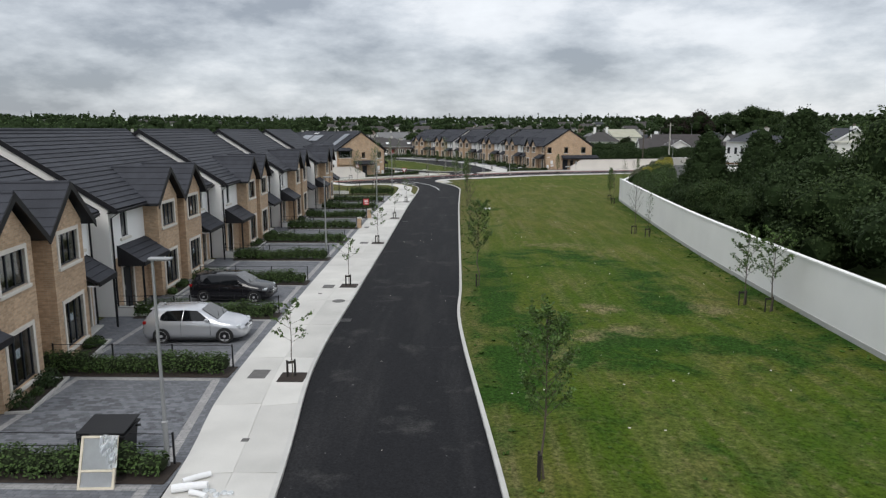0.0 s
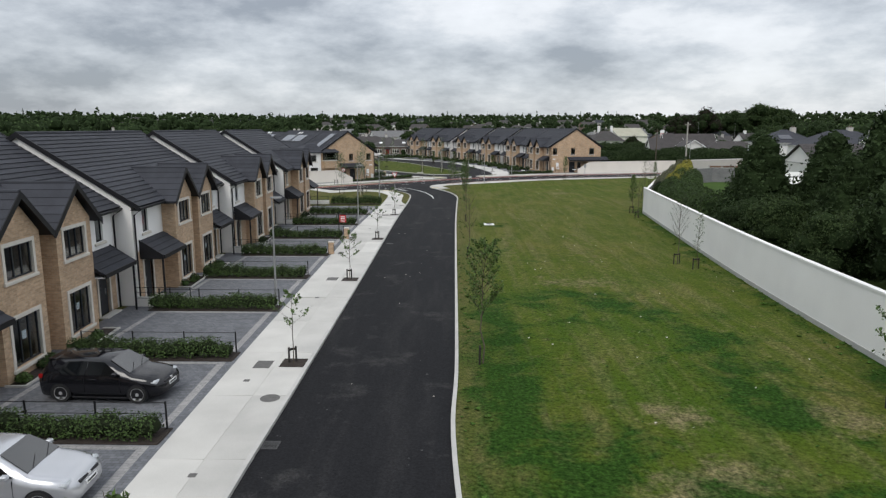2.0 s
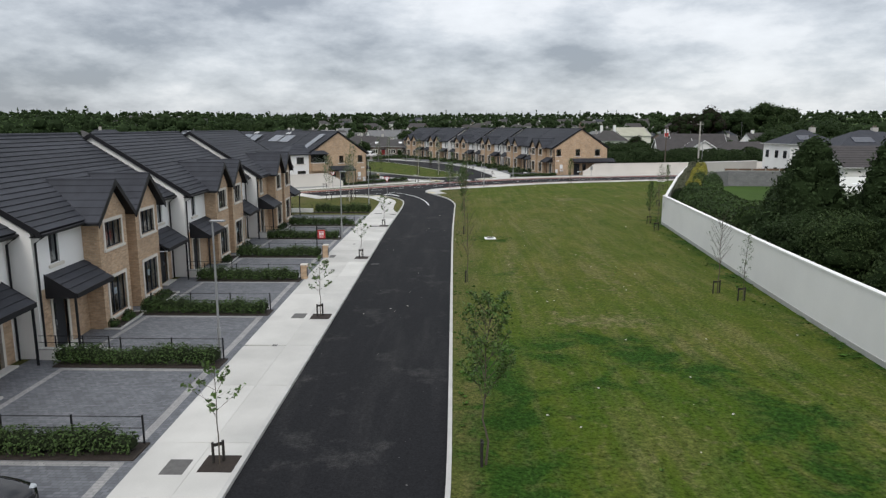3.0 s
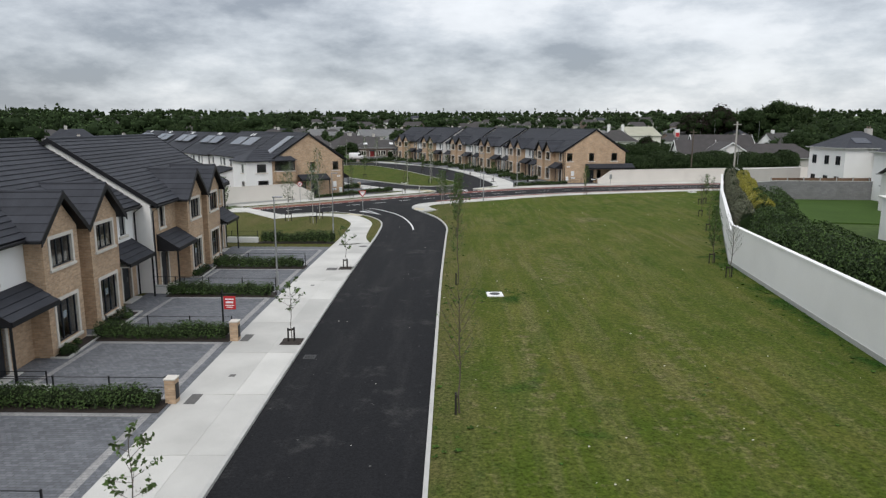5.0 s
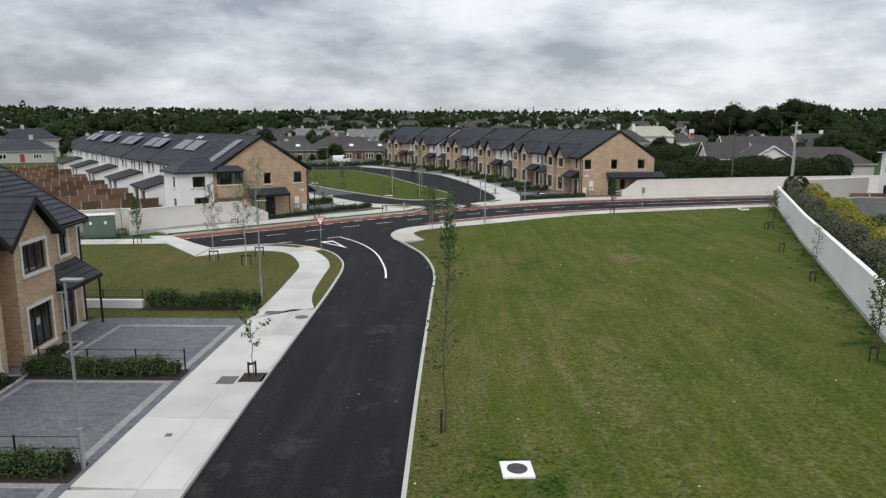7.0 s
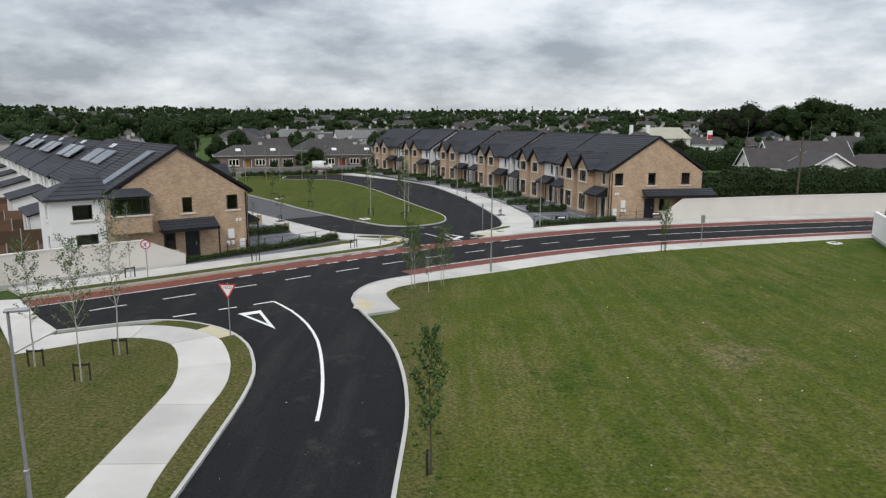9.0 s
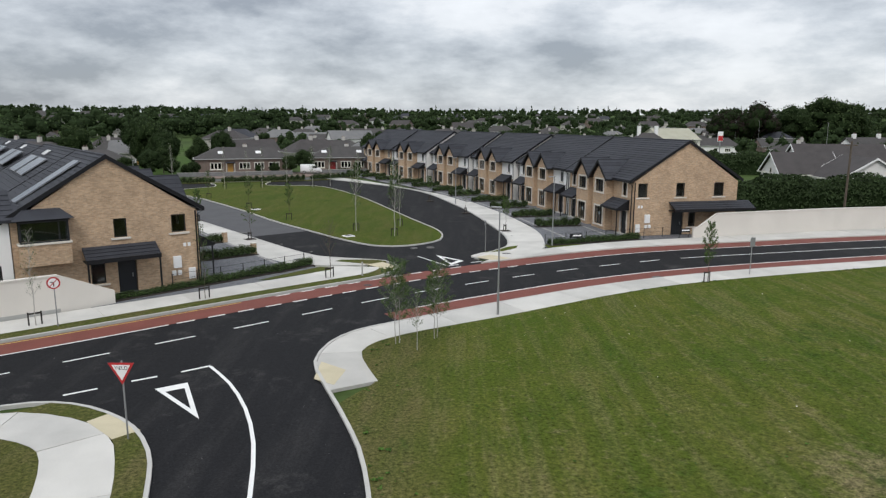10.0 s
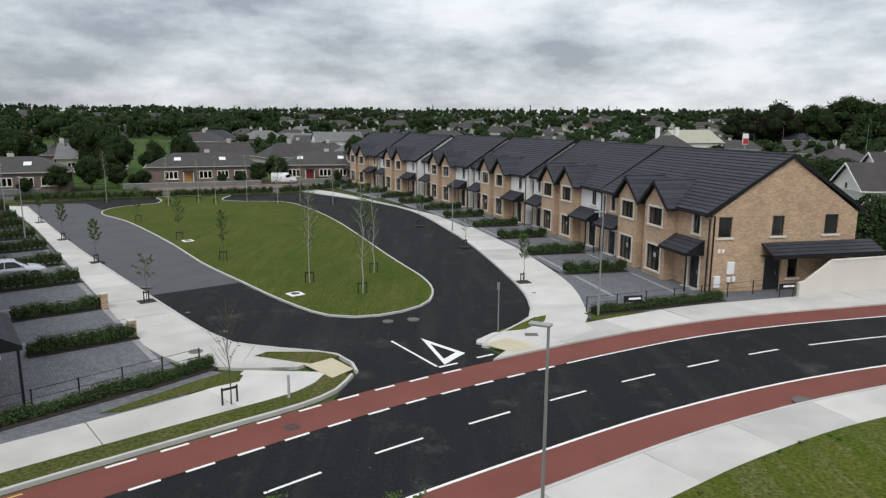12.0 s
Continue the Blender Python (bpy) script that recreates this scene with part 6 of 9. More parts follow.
def hatchback(m, paint, label, doors=3):
    """A compact hatchback, 4.26 m long, its nose towards +x, its middle at the origin."""
    c = thing("car", m, label, "car", "parked cars")
    # x, half width, sill, shoulder, half width of the top, height of the top
    st = [(-2.13, 0.62, 0.42, 0.70, 0.50, 0.80), (-2.10, 0.78, 0.30, 0.80, 0.66, 0.93), (-2.02, 0.85, 0.24, 0.90, 0.69, 1.04), (-1.88, 0.88, 0.21, 0.93, 0.66, 1.24), (-1.72, 0.89, 0.20, 0.935, 0.62, 1.395), (-1.5, 0.895, 0.20, 0.935, 0.62, 1.425),
          (-1.0, 0.895, 0.19, 0.925, 0.63, 1.452), (-0.4, 0.895, 0.19, 0.915, 0.635, 1.462), (0.0, 0.895, 0.19, 0.91, 0.63, 1.448), (0.28, 0.893, 0.19, 0.905, 0.61, 1.41), (0.65, 0.89, 0.19, 0.90, 0.66, 1.20), (1.02, 0.885, 0.20, 0.885, 0.72, 0.985),
          (1.15, 0.88, 0.20, 0.87, 0.70, 0.955), (1.5, 0.86, 0.21, 0.82, 0.66, 0.905), (1.8, 0.81, 0.22, 0.76, 0.58, 0.83), (1.98, 0.73, 0.23, 0.68, 0.5, 0.745), (2.08, 0.62, 0.26, 0.60, 0.42, 0.65), (2.13, 0.50, 0.30, 0.50, 0.36, 0.54)]
    rows = []
    for x, w, z0, zs, wt, zt in st:
        rows.append([(x, w * 0.93, z0), (x, w * 0.985, z0 + (zs - z0) * 0.3), (x, w, z0 + (zs - z0) * 0.68), (x, w * 0.965, zs), (x, wt + (w * 0.965 - wt) * 0.06, zt - (zt - zs) * 0.06 - 0.012), (x, wt * 0.8, zt), (x, 0.0, zt + 0.018)])
    body = part("body", loft(rows), paint, c)

    def pane(pts, s, out=0.02):
        """A side window: corners (x, z) laid on the sloping side of the cabin."""
        bm = bmesh.new()
        q = []
        for x, z in pts:
            t = (z - 0.92) / (1.44 - 0.92)
            q.append((x, (0.862 + (0.632 - 0.862) * t + out) * s, z))
        lo = [bm.verts.new((x, y - 0.02 * s, z)) for x, y, z in q]
        hi = [bm.verts.new(p) for p in q]
        bm.faces.new(hi)
        bm.faces.new(lo[::-1])
        for i in range(len(q)):
            bm.faces.new((lo[i], lo[(i + 1) % len(q)], hi[(i + 1) % len(q)], hi[i]))
        bmesh.ops.recalc_face_normals(bm, faces=bm.faces[:])
        return bm
    for s in (-1, 1):
        part("side_window", pane([(0.72, 0.965), (0.16, 1.36), (-0.38, 1.385), (-0.43, 0.965)], s), "car_glass", c, "dark side window")
        part("side_window", pane([(-0.47, 0.965), (-0.42, 1.385), (-1.1, 1.36), (-1.32, 1.2), (-1.36, 1.02), (-1.2, 0.972)], s), "car_glass", c, "dark side window")
        part("mirror", bevelled(boxes((0.52, 0.70, min(s * 0.86, s * 1.03), max(s * 0.86, s * 1.03), 0.96, 1.09)), 0.035), paint, c, "door mirror")
        part("headlight", bevelled(boxes((1.55, 1.955, min(s * 0.46, s * 0.80), max(s * 0.46, s * 0.80), 0.64, 0.765)), 0.045), "lamp_clear", c, "clear headlight")
        part("tail_light", bevelled(boxes((-2.09, -1.9, min(s * 0.56, s * 0.845), max(s * 0.56, s * 0.845), 0.80, 0.95)), 0.03), "lamp_red", c, "red tail light")
        part("door_handle", bevelled(boxes((-0.3, -0.08, min(s * 0.885, s * 0.912), max(s * 0.885, s * 0.912), 0.795, 0.83)), 0.008), paint, c)
        part("door_seam", boxes((0.72, 0.73, min(s * 0.86, s * 0.893), max(s * 0.86, s * 0.893), 0.36, 0.9)), "black", c)
        part("door_seam", boxes((-0.5, -0.49, min(s * 0.86, s * 0.897), max(s * 0.86, s * 0.897), 0.36, 0.9)), "black", c)
        part("sill", bevelled(boxes((-0.95, 0.92, min(s * 0.80, s * 0.87), max(s * 0.80, s * 0.87), 0.15, 0.21)), 0.01), "black", c)
        for x in (-1.33, 1.30):
            bm = bmesh.new()
            prism(bm, [(x + 0.355 * math.cos(math.pi * i / 16), 0.32 + 0.355 * math.sin(math.pi * i / 16)) for i in range(17)] + [(x - 0.355, 0.19), (x + 0.355, 0.19)], "y", min(s * 0.6, s * 0.893), max(s * 0.6, s * 0.893))
            part("wheel_arch", tidy(bm), "black", c, "dark wheel arch")
            t, r = wheel_meshes()
            mm = Matrix.Translation((x, s * 0.80, 0.32)) @ Matrix.Rotation(0 if s < 0 else math.pi, 4, "Z")
            w = part("wheel", t, "tyre", c, "black tyre", mm)
            part("rim", r, "alloy", w, "five-spoke alloy rim")

    def sheet(corners, t=0.012):
        bm = bmesh.new()
        lift(bm, corners, t)
        return bm
    part("windscreen", sheet([(1.0, -0.69, 0.99), (1.0, 0.69, 0.99), (0.33, 0.565, 1.395), (0.33, -0.565, 1.395)], 0.028), "windscreen_glass", c, "windscreen reflecting the sky")
    bm = bmesh.new()
    prism(bm, [(-1.78, 1.345), (-2.005, 1.05), (-2.03, 1.06), (-1.80, 1.365)], "y", -0.56, 0.56)
    part("rear_window", tidy(bm), "car_glass", c, "dark rear window")
    part("spoiler", bevelled(boxes((-1.86, -1.6, -0.58, 0.58, 1.38, 1.425)), 0.018), paint, c)
    part("badge", bevelled(boxes((2.05, 2.105, -0.07, 0.07, 0.6, 0.69)), 0.02), "alloy", c, "round chrome emblem")
    part("grille", bevelled(boxes((1.95, 2.095, -0.46, 0.46, 0.59, 0.68)), 0.015), "black", c, "black grille")
    part("air_intake", bevelled(boxes((2.0, 2.125, -0.46, 0.46, 0.31, 0.44)), 0.02), "black", c, "black lower air intake")
    part("number_plate", boxes((2.1, 2.14, -0.26, 0.26, 0.47, 0.58)), "blind", c, "white plate")
    part("text_bar", boxes((2.141, 2.144, -0.2, 0.2, 0.5, 0.55)), "black", c)
    bm = bmesh.new()
    tube(bm, [(-1.35, 0, 1.44), (-1.47, 0, 1.52)], 0.014)
    part("aerial", bm, "black", c)
    for y in (-0.45, 0.15):
        bm = bmesh.new()
        tube(bm, [(1.0, y, 1.03), (0.80, y + 0.45, 1.15)], 0.008, sides=4)
        part("wiper", bm, "black", c)
    return c


Z0 = 0.0
hatchback(pose(-11.05, 27.65, Z0, 0, 0, 2), "car_silver", "silver three-door hatchback parked on a block-paved drive")
hatchback(pose(-11.75, 34.35, Z0, 0, 0, -2), "car_black", "black hatchback parked on a block-paved drive")


def van(m):
    c = thing("van", m, "small white panel van parked at the kerb", "van")
    st = [(-2.2, 0.78, 0.4, 1.0, 1.8), (-2.15, 0.86, 0.25, 1.1, 1.88), (0.3, 0.88, 0.22, 1.1, 1.9), (0.75, 0.87, 0.22, 1.1, 1.82), (1.35, 0.86, 0.22, 1.0, 1.15), (2.0, 0.82, 0.25, 0.8, 0.95), (2.2, 0.7, 0.3, 0.6, 0.75)]
    rows = [[(x, w * 0.95, a), (x, w, a + (b - a) * 0.5), (x, w * 0.98, b), (x, w * 0.9, b + (t - b) * 0.7), (x, w * 0.6, t), (x, 0, t + 0.01)] for x, w, a, b, t in st]
    part("body", loft(rows), "car_white", c)
    for s in (-1, 1):
        part("window", bevelled(boxes((0.35, 1.15, min(s * 0.84, s * 0.875), max(s * 0.84, s * 0.875), 1.1, 1.55)), 0.01), "car_glass", c)
        for x in (-1.4, 1.4):
            t, r = wheel_meshes()
            w = part("wheel", t, "tyre", c, "black tyre", Matrix.Translation((x, s * 0.8, 0.32)) @ Matrix.Rotation(0 if s < 0 else math.pi, 4, "Z"))
            part("rim", r, "alloy", w)
    bm = lifted([(0.78, -0.7, 1.72), (0.78, 0.7, 1.72), (1.33, 0.76, 1.2), (1.33, -0.76, 1.2)], 0.06)
    part("windscreen", bm, "car_glass", c, "dark windscreen")


van(pose(-26.2, 229.8, 0, 0, 0, 10))
hatchback(pose(-27.6, 154.8, 0, 0, 0, 40), "car_silver", "silver hatchback parked on a driveway")
hatchback(pose(-14.5, 240.5, 0, 0, 0, 200), "car_black", "dark car parked before a bungalow")

# ---- clutter at the first driveway ----
M["bin_plastic"] = mat("black_bin_plastic", (0.010, 0.010, 0.011), 0.55, 0.15, 3, 40, 0.05, spec=0.3)
M["wrap"] = mat("clear_wrap", (0.55, 0.57, 0.58), 0.25, 0.25, 6, 25, 0.5)
M["pale_wood"] = mat("pale_timber", (0.60, 0.54, 0.43), 0.8, 0.2, 4, 40, 0.1)
b = thing("wheeled_bin", pose(-9.33, 16.72, 0, 0, 0, 2) @ Matrix.Scale(0.88, 4), "large black four-wheeled refuse bin with lid", "bin")
bm = bmesh.new()
lo = [bm.verts.new(p) for p in ((-0.58, -0.42, 0.14), (0.58, -0.42, 0.14), (0.58, 0.42, 0.14), (-0.58, 0.42, 0.14))]
hi = [bm.verts.new(p) for p in ((-0.67, -0.52, 1.02), (0.67, -0.52, 1.02), (0.67, 0.52, 1.12), (-0.67, 0.52, 1.12))]
bm.faces.new(lo[::-1])
bm.faces.new(hi)
for i in range(4):
    bm.faces.new((lo[i], lo[(i + 1) % 4], hi[(i + 1) % 4], hi[i]))
part("body", bevelled(bm, 0.03, 2), "bin_plastic", b)
part("rim", bevelled(walled(1.44, 1.14, [(-0.62, 0.62, 0.08, 1.06)], -0.03, 0.03, -0.72), 0.01), "bin_plastic", b, "", Matrix.Translation((0, 0.57, 1.10)) @ Matrix.Rotation(radians(95), 4, "X"))
part("lid", bevelled(lifted([(-0.7, -0.56, 1.1), (0.7, -0.56, 1.1), (0.7, 0.56, 1.22), (-0.7, 0.56, 1.22)], 0.05), 0.02, 2), "bin_plastic", b, "flat sloping lid")
part("lid_handle", bevelled(boxes((-0.3, 0.3, -0.62, -0.565, 1.08, 1.14)), 0.015), "bin_plastic", b)
for x in (-0.74, 0.74):
    bm = bmesh.new()
    tube(bm, [(x - 0.08, 0.3, 1.02), (x + 0.08, 0.3, 1.02)], 0.04)
    part("trunnion", bm, "bin_plastic", b)
for x in (-0.45, 0.45):
    for y in (-0.32, 0.32):
        bm = bmesh.new()
        tube(bm, [(x - 0.03, y, 0.08), (x + 0.03, y, 0.08)], 0.08, sides=12)
        part("castor", bm, "tyre", b)

M["film"] = mat("clear_film", (0.8, 0.83, 0.85), 0.3, 0.1, 5, 30, 0.3)
M["film"].node_tree.nodes["Principled BSDF"].inputs["Transmission Weight"].default_value = 0.75
f = thing("window_frame", pose(-8.98, 15.2, 0.0, -22, 0, 3), "wrapped pale timber window frame leaning on a hedge", "window frame")
part("frame", walled(0.90, 1.30, [(-0.39, 0.39, 0.06, 0.42), (-0.39, 0.39, 0.48, 1.24)], 0.0, 0.07, -0.45), "pale_wood", f)
part("pane", boxes((-0.39, 0.39, 0.03, 0.04, 0.06, 0.42)), "film", f, "clear plastic film")
part("pane", boxes((-0.39, 0.39, 0.03, 0.04, 0.48, 1.24)), "film", f, "clear plastic film")
rng = random.Random(9)
bm = bmesh.new()
g = [[bm.verts.new((0.02 + 0.055 * i + 0.035 * (8 - j) / 8 + 0.02 * rng.random(), -0.02 - 0.06 * rng.random(), 0.5 + 0.1 * j + 0.03 * rng.random())) for i in range(9)] for j in range(9)]
for j in range(8):
    for i in range(8):
        if i + j > 3:
            bm.faces.new((g[j][i], g[j][i + 1], g[j + 1][i + 1], g[j + 1][i]))
bmesh.ops.solidify(bm, geom=bm.faces[:], thickness=0.004)
part("plastic_sheet", bm, "film", f, "crumpled plastic sheet")
for i, (x, y, a, ln, r) in enumerate(((-6.62, 15.72, 35, 0.7, 0.08), (-6.6, 15.2, 14, 0.85, 0.11), (-6.3, 14.95, -20, 0.5, 0.07))):
    bm = bmesh.new()
    tube(bm, [(-ln / 2, 0, r), (0, 0.02, r * 1.05), (ln / 2, 0, r)], r, r * 0.92, 12)
    ob = part("wrap_roll", bm, "blind")
    ob.matrix_basis = pose(x, y, 0, 0, 0, a)
    tagged(ob, "white roll of packaging on the footpath", "packaging", "packaging litter")
for i in range(5):
    bm = bmesh.new()
    bmesh.ops.create_icosphere(bm, subdivisions=2, radius=0.09)
    for v in bm.verts:
        v.co *= 0.65 + 0.6 * rng.random()
        v.co.z = abs(v.co.z) * 0.7
    ob = part("packaging_scrap", bm, "wrap")
    ob.matrix_basis = pose(-6.2 + 0.16 * i, 14.9 + 0.35 * rng.random(), 0, 0, 0, 70 * i)
    tagged(ob, "crumpled scrap of white packaging", "packaging", "packaging litter")


# ---- the house at the crossroads: oriel, rear wing, walls ----
gm = along_row(0.0) @ Matrix.Rotation(radians(-90), 4, "Z")
# along the gable: x runs from the rear to the front of the house (negative towards the rear), y into the house
o = thing("oriel_window", gm, "projecting brick oriel window with dark hipped roof", "oriel")
ox0, ox1 = -10.1, -7.5
part("apron", boxes((ox0, ox1, -0.75, -0.003, 2.35, 3.55)), "brick", o, "buff brick apron")
part("sill", bevelled(boxes((ox0 - 0.06, ox1 + 0.06, -0.82, -0.003, 3.552, 3.66)), 0.015), "stone", o)
window(o, 2.5, 1.2, Matrix.Translation(((ox0 + ox1) / 2, -0.76, 3.68)), (0.8,), surround=False, sill=False)
for x in (ox0, ox1):
    window(o, 0.62, 1.2, Matrix.Translation((x, -0.38, 3.68)) @ Matrix.Rotation(radians(-90 if x == ox0 else 90), 4, "Z"), (), surround=False, sill=False)
part("lintel", boxes((ox0 - 0.02, ox1 + 0.02, -0.78, -0.003, 4.9, 5.02)), "black", o)
bm = bmesh.new()
a = [bm.verts.new(q) for q in ((ox0 - 0.25, -1.0, 5.02), (ox1 + 0.25, -1.0, 5.02), (ox1 + 0.25, -0.003, 5.02), (ox0 - 0.25, -0.003, 5.02))]
b = [bm.verts.new(q) for q in ((ox0 + 0.35, -0.15, 5.55), (ox1 - 0.35, -0.15, 5.55), (ox1 - 0.35, -0.003, 5.55), (ox0 + 0.35, -0.003, 5.55))]
bm.faces.new(a[::-1])
bm.faces.new(b)
for i in range(4):
    bm.faces.new((a[i], a[(i + 1) % 4], b[(i + 1) % 4], b[i]))
part("hipped_roof", bm, "tile", o)
# board added behind the glass; its dark colour stands in for room shade
part("back_board", boxes((ox0 + 0.05, ox1 - 0.05, -0.06, -0.01, 3.7, 4.88)), "twigs", o, "dark board coloured as room shade")


def hip_roof(bm, x0, x1, y0, y1, z0, z1, over=0.35, t=0.12):
    """A hipped roof over a rectangle, its ridge along the longer side."""
    x0, x1, y0, y1 = x0 - over, x1 + over, y0 - over, y1 + over
    lx, ly = x1 - x0, y1 - y0
    if lx >= ly:
        r = [(x0 + ly / 2, (y0 + y1) / 2, z1), (x1 - ly / 2, (y0 + y1) / 2, z1)]
    else:
        r = [((x0 + x1) / 2, y0 + lx / 2, z1), ((x0 + x1) / 2, y1 - lx / 2, z1)]
    a = [bm.verts.new(q) for q in ((x0, y0, z0), (x1, y0, z0), (x1, y1, z0), (x0, y1, z0))]
    e = [bm.verts.new((q.co.x, q.co.y, z0 + t)) for q in a]
    p = [bm.verts.new((r[0][0], r[0][1], z1 + t)), bm.verts.new((r[1][0] + 1e-4, r[1][1] + 1e-4, z1 + t))]
    bm.faces.new(a[::-1])
    for i in range(4):
        bm.faces.new((a[i], a[(i + 1) % 4], e[(i + 1) % 4], e[i]))
    if lx >= ly:
        fs = ((e[0], e[1], p[1], p[0]), (e[1], e[2], p[1]), (e[2], e[3], p[0], p[1]), (e[3], e[0], p[0]))
    else:
        fs = ((e[0], e[1], p[0]), (e[1], e[2], p[1], p[0]), (e[2], e[3], p[1]), (e[3], e[0], p[0], p[1]))
    for q in fs:
        bm.faces.new(q)
    bmesh.ops.recalc_face_normals(bm, faces=bm.faces[:])
    return bm


wing = thing("rear_wing", gm, "white rendered two-storey rear wing with hipped roof", "house wing")
wx0, wx1 = -13.95, -10.45
hol = [(-12.5, -11.25, 3.5, 4.55), (-12.4, -11.0, 1.2, 2.45)]
part("wall", walled(wx1 - wx0, 4.9, hol, -0.05, 0.25, wx0), "render_white", wing)
for q in hol:
    window(wing, q[1] - q[0], q[3] - q[2], Matrix.Translation(((q[0] + q[1]) / 2, -0.05, q[2])), (), surround=False)
side_hole = (0.8, 1.6, 3.5, 4.55)
bm = walled(4.2, 4.9, [side_hole, (0.7, 1.7, 1.2, 2.4)], 0.0, 0.3, 0.26)
for q in bm.verts:
    q.co = (wx0 + q.co.y, q.co.x, q.co.z)
bmesh.ops.recalc_face_normals(bm, faces=bm.faces[:])
part("wall", bm, "render_white", wing)
for z, h_ in ((3.5, 1.05), (1.2, 1.2)):
    window(wing, 0.8 if z > 2 else 1.0, h_, Matrix.Translation((wx0, 1.2, z)) @ Matrix.Rotation(radians(-90), 4, "Z"), (), surround=False)
part("wall", boxes((wx0, wx1, 4.465, 4.76, 0, 4.9)), "render_white", wing)
part("inner_wall", boxes((wx1 - 0.3, wx1 - 0.005, 0.255, 4.46, 0, 4.9)), "room", wing)
part("floor", boxes((wx0 + 0.3, wx1 - 0.3, 0.255, 4.46, 2.6, 2.8)), "room", wing)
base = part("roof", hip_roof(bmesh.new(), wx0, wx1 + 1.6, -0.05, 4.76, 4.9, 6.35), "tile", wing, "dark hipped roof")
for k in range(6):
    t = k / 6
    part("tile_course", lifted([(wx0 - 0.36 + 2.5 * t, -0.42 + 2.75 * t, 5.02 + 1.45 * t), (wx1 + 0.3, -0.42 + 2.75 * t, 5.02 + 1.45 * t), (wx1 + 0.3, -0.36 + 2.75 * (t + 0.16), 5.0 + 1.45 * (t + 0.16)), (wx0 - 0.36 + 2.5 * (t + 0.16), -0.36 + 2.75 * (t + 0.16), 5.0 + 1.45 * (t + 0.16))], 0.05), "tile", base)

# solar panels, rooflights and rear additions along the row
M["solar"] = mat("solar_glass", (0.085, 0.095, 0.115), 0.12, 0.15, 2, 30, 0.0, spec=0.9)
rear_ang = math.atan(PITCH)


def rear_slope(d):
    """On the rear slope of the row's roof: x along the eaves towards the crossroads, y up the slope."""
    return along_row(d) @ ROW_Z @ Matrix.Translation((0, 2 * RIDGE_Y - EAVE_Y, EAVE_Z)) @ Matrix.Rotation(math.pi, 4, "Z") @ Matrix.Rotation(rear_ang, 4, "X")


for d, wide, y0 in [(3.3, 0.95, 1.2)] + [(q + e, 2.05, 3.0) for q in ROW_AT for e in (-2.35, 2.35)]:
    at = rear_slope(d)
    top = 5.6 if wide < 1 else 5.0
    n = 3 if wide > 1 else 2
    pn = thing("solar_panel", at, "dark framed solar panels on a tiled roof", "solar panel", "solar panels")
    for j in range(n):
        part("module", bevelled(boxes((-wide + j * wide * 2 / n + 0.02, -wide + (j + 1) * wide * 2 / n - 0.02, y0, top, 0.07, 0.12)), 0.008), "solar", pn)
    part("frame", boxes((-wide - 0.03, wide + 0.03, y0 - 0.04, top + 0.04, 0.045, 0.068)), "steel", pn)
for d in ROW_AT:
    for e in (-0.55, 0.55):
        rl = part("rooflight", bevelled(boxes((e - 0.2, e + 0.2, 5.35, 5.95, 0.05, 0.12)), 0.01), "blind")
        rl.matrix_basis = rear_slope(d)
        tagged(rl, "small pale roof window in the tiles", "rooflight", "rooflights")
    ex = thing("rear_extension", along_row(d), "single-storey rear extension with dark lean-to roof", "extension", "rear extensions")
    part("wall", walled(6.4, 2.4, [(-2.6, -0.5, 0.1, 2.1), (0.5, 2.6, 0.1, 2.1)], DEPTH + 3.0, DEPTH + 3.3, -3.2), "render_white", ex)
    for x in (-2.6, 0.5):
        part("patio_door", boxes((x + 0.02, x + 2.08, DEPTH + 3.1, DEPTH + 3.16, 0.1, 2.08)), "car_glass", ex, "dark glazed patio door")
    for a, b in ((-3.2, -2.9), (2.9, 3.2)):
        part("wall", boxes((a, b, DEPTH + 0.005, DEPTH + 2.995, 0, 2.4)), "render_white", ex)
    slope(ex, -3.45, 3.45, DEPTH + 3.6, 2.4, DEPTH + 0.01, 3.4)
    for a, b in ((-3.2, -2.9), (2.9, 3.2)):
        bm = bmesh.new()
        prism(bm, [(DEPTH + 0.01, 2.405), (DEPTH + 3.2, 2.405), (DEPTH + 0.01, 3.2)], "x", a, b)
        part("gable_wall", tidy(bm), "render_white", ex)

# timber panel fences between the back gardens, with pale concrete posts
for k in range(12):
    d = 5.4 + 7.56 * k
    fe = thing("timber_fence", along_row(d) @ Matrix.Translation((0, DEPTH + 2.2 + (1.6 if k == 0 else 0), 0)) @ Matrix.Rotation(radians(90), 4, "Z"), "brown timber panel fence with pale concrete posts", "fence", "garden fences")
    for j in range(6):
        part("panel", boxes((j * 2.0 + 0.05, j * 2.0 + 1.95, -0.02, 0.02, 0.05, 1.35)), "timber", fe)
        part("fence_post", boxes((j * 2.0 - 0.035, j * 2.0 + 0.035, -0.05, 0.05, 0, 1.5)), "plinth", fe, "pale concrete post")
fe = thing("timber_fence", along_row(4.0) @ Matrix.Translation((0, DEPTH + 14.4, 0)), "brown timber panel fence with pale concrete posts", "fence", "garden fences")
for j in range(42):
    part("panel", boxes((j * 2.0 + 0.05, j * 2.0 + 1.95, -0.02, 0.02, 0.05, 1.35)), "timber", fe)
M["bare_soil"] = mat("bare_garden_soil", (0.085, 0.065, 0.045), 0.95, 0.4, 0.3, 12, 0.3, coord="World")
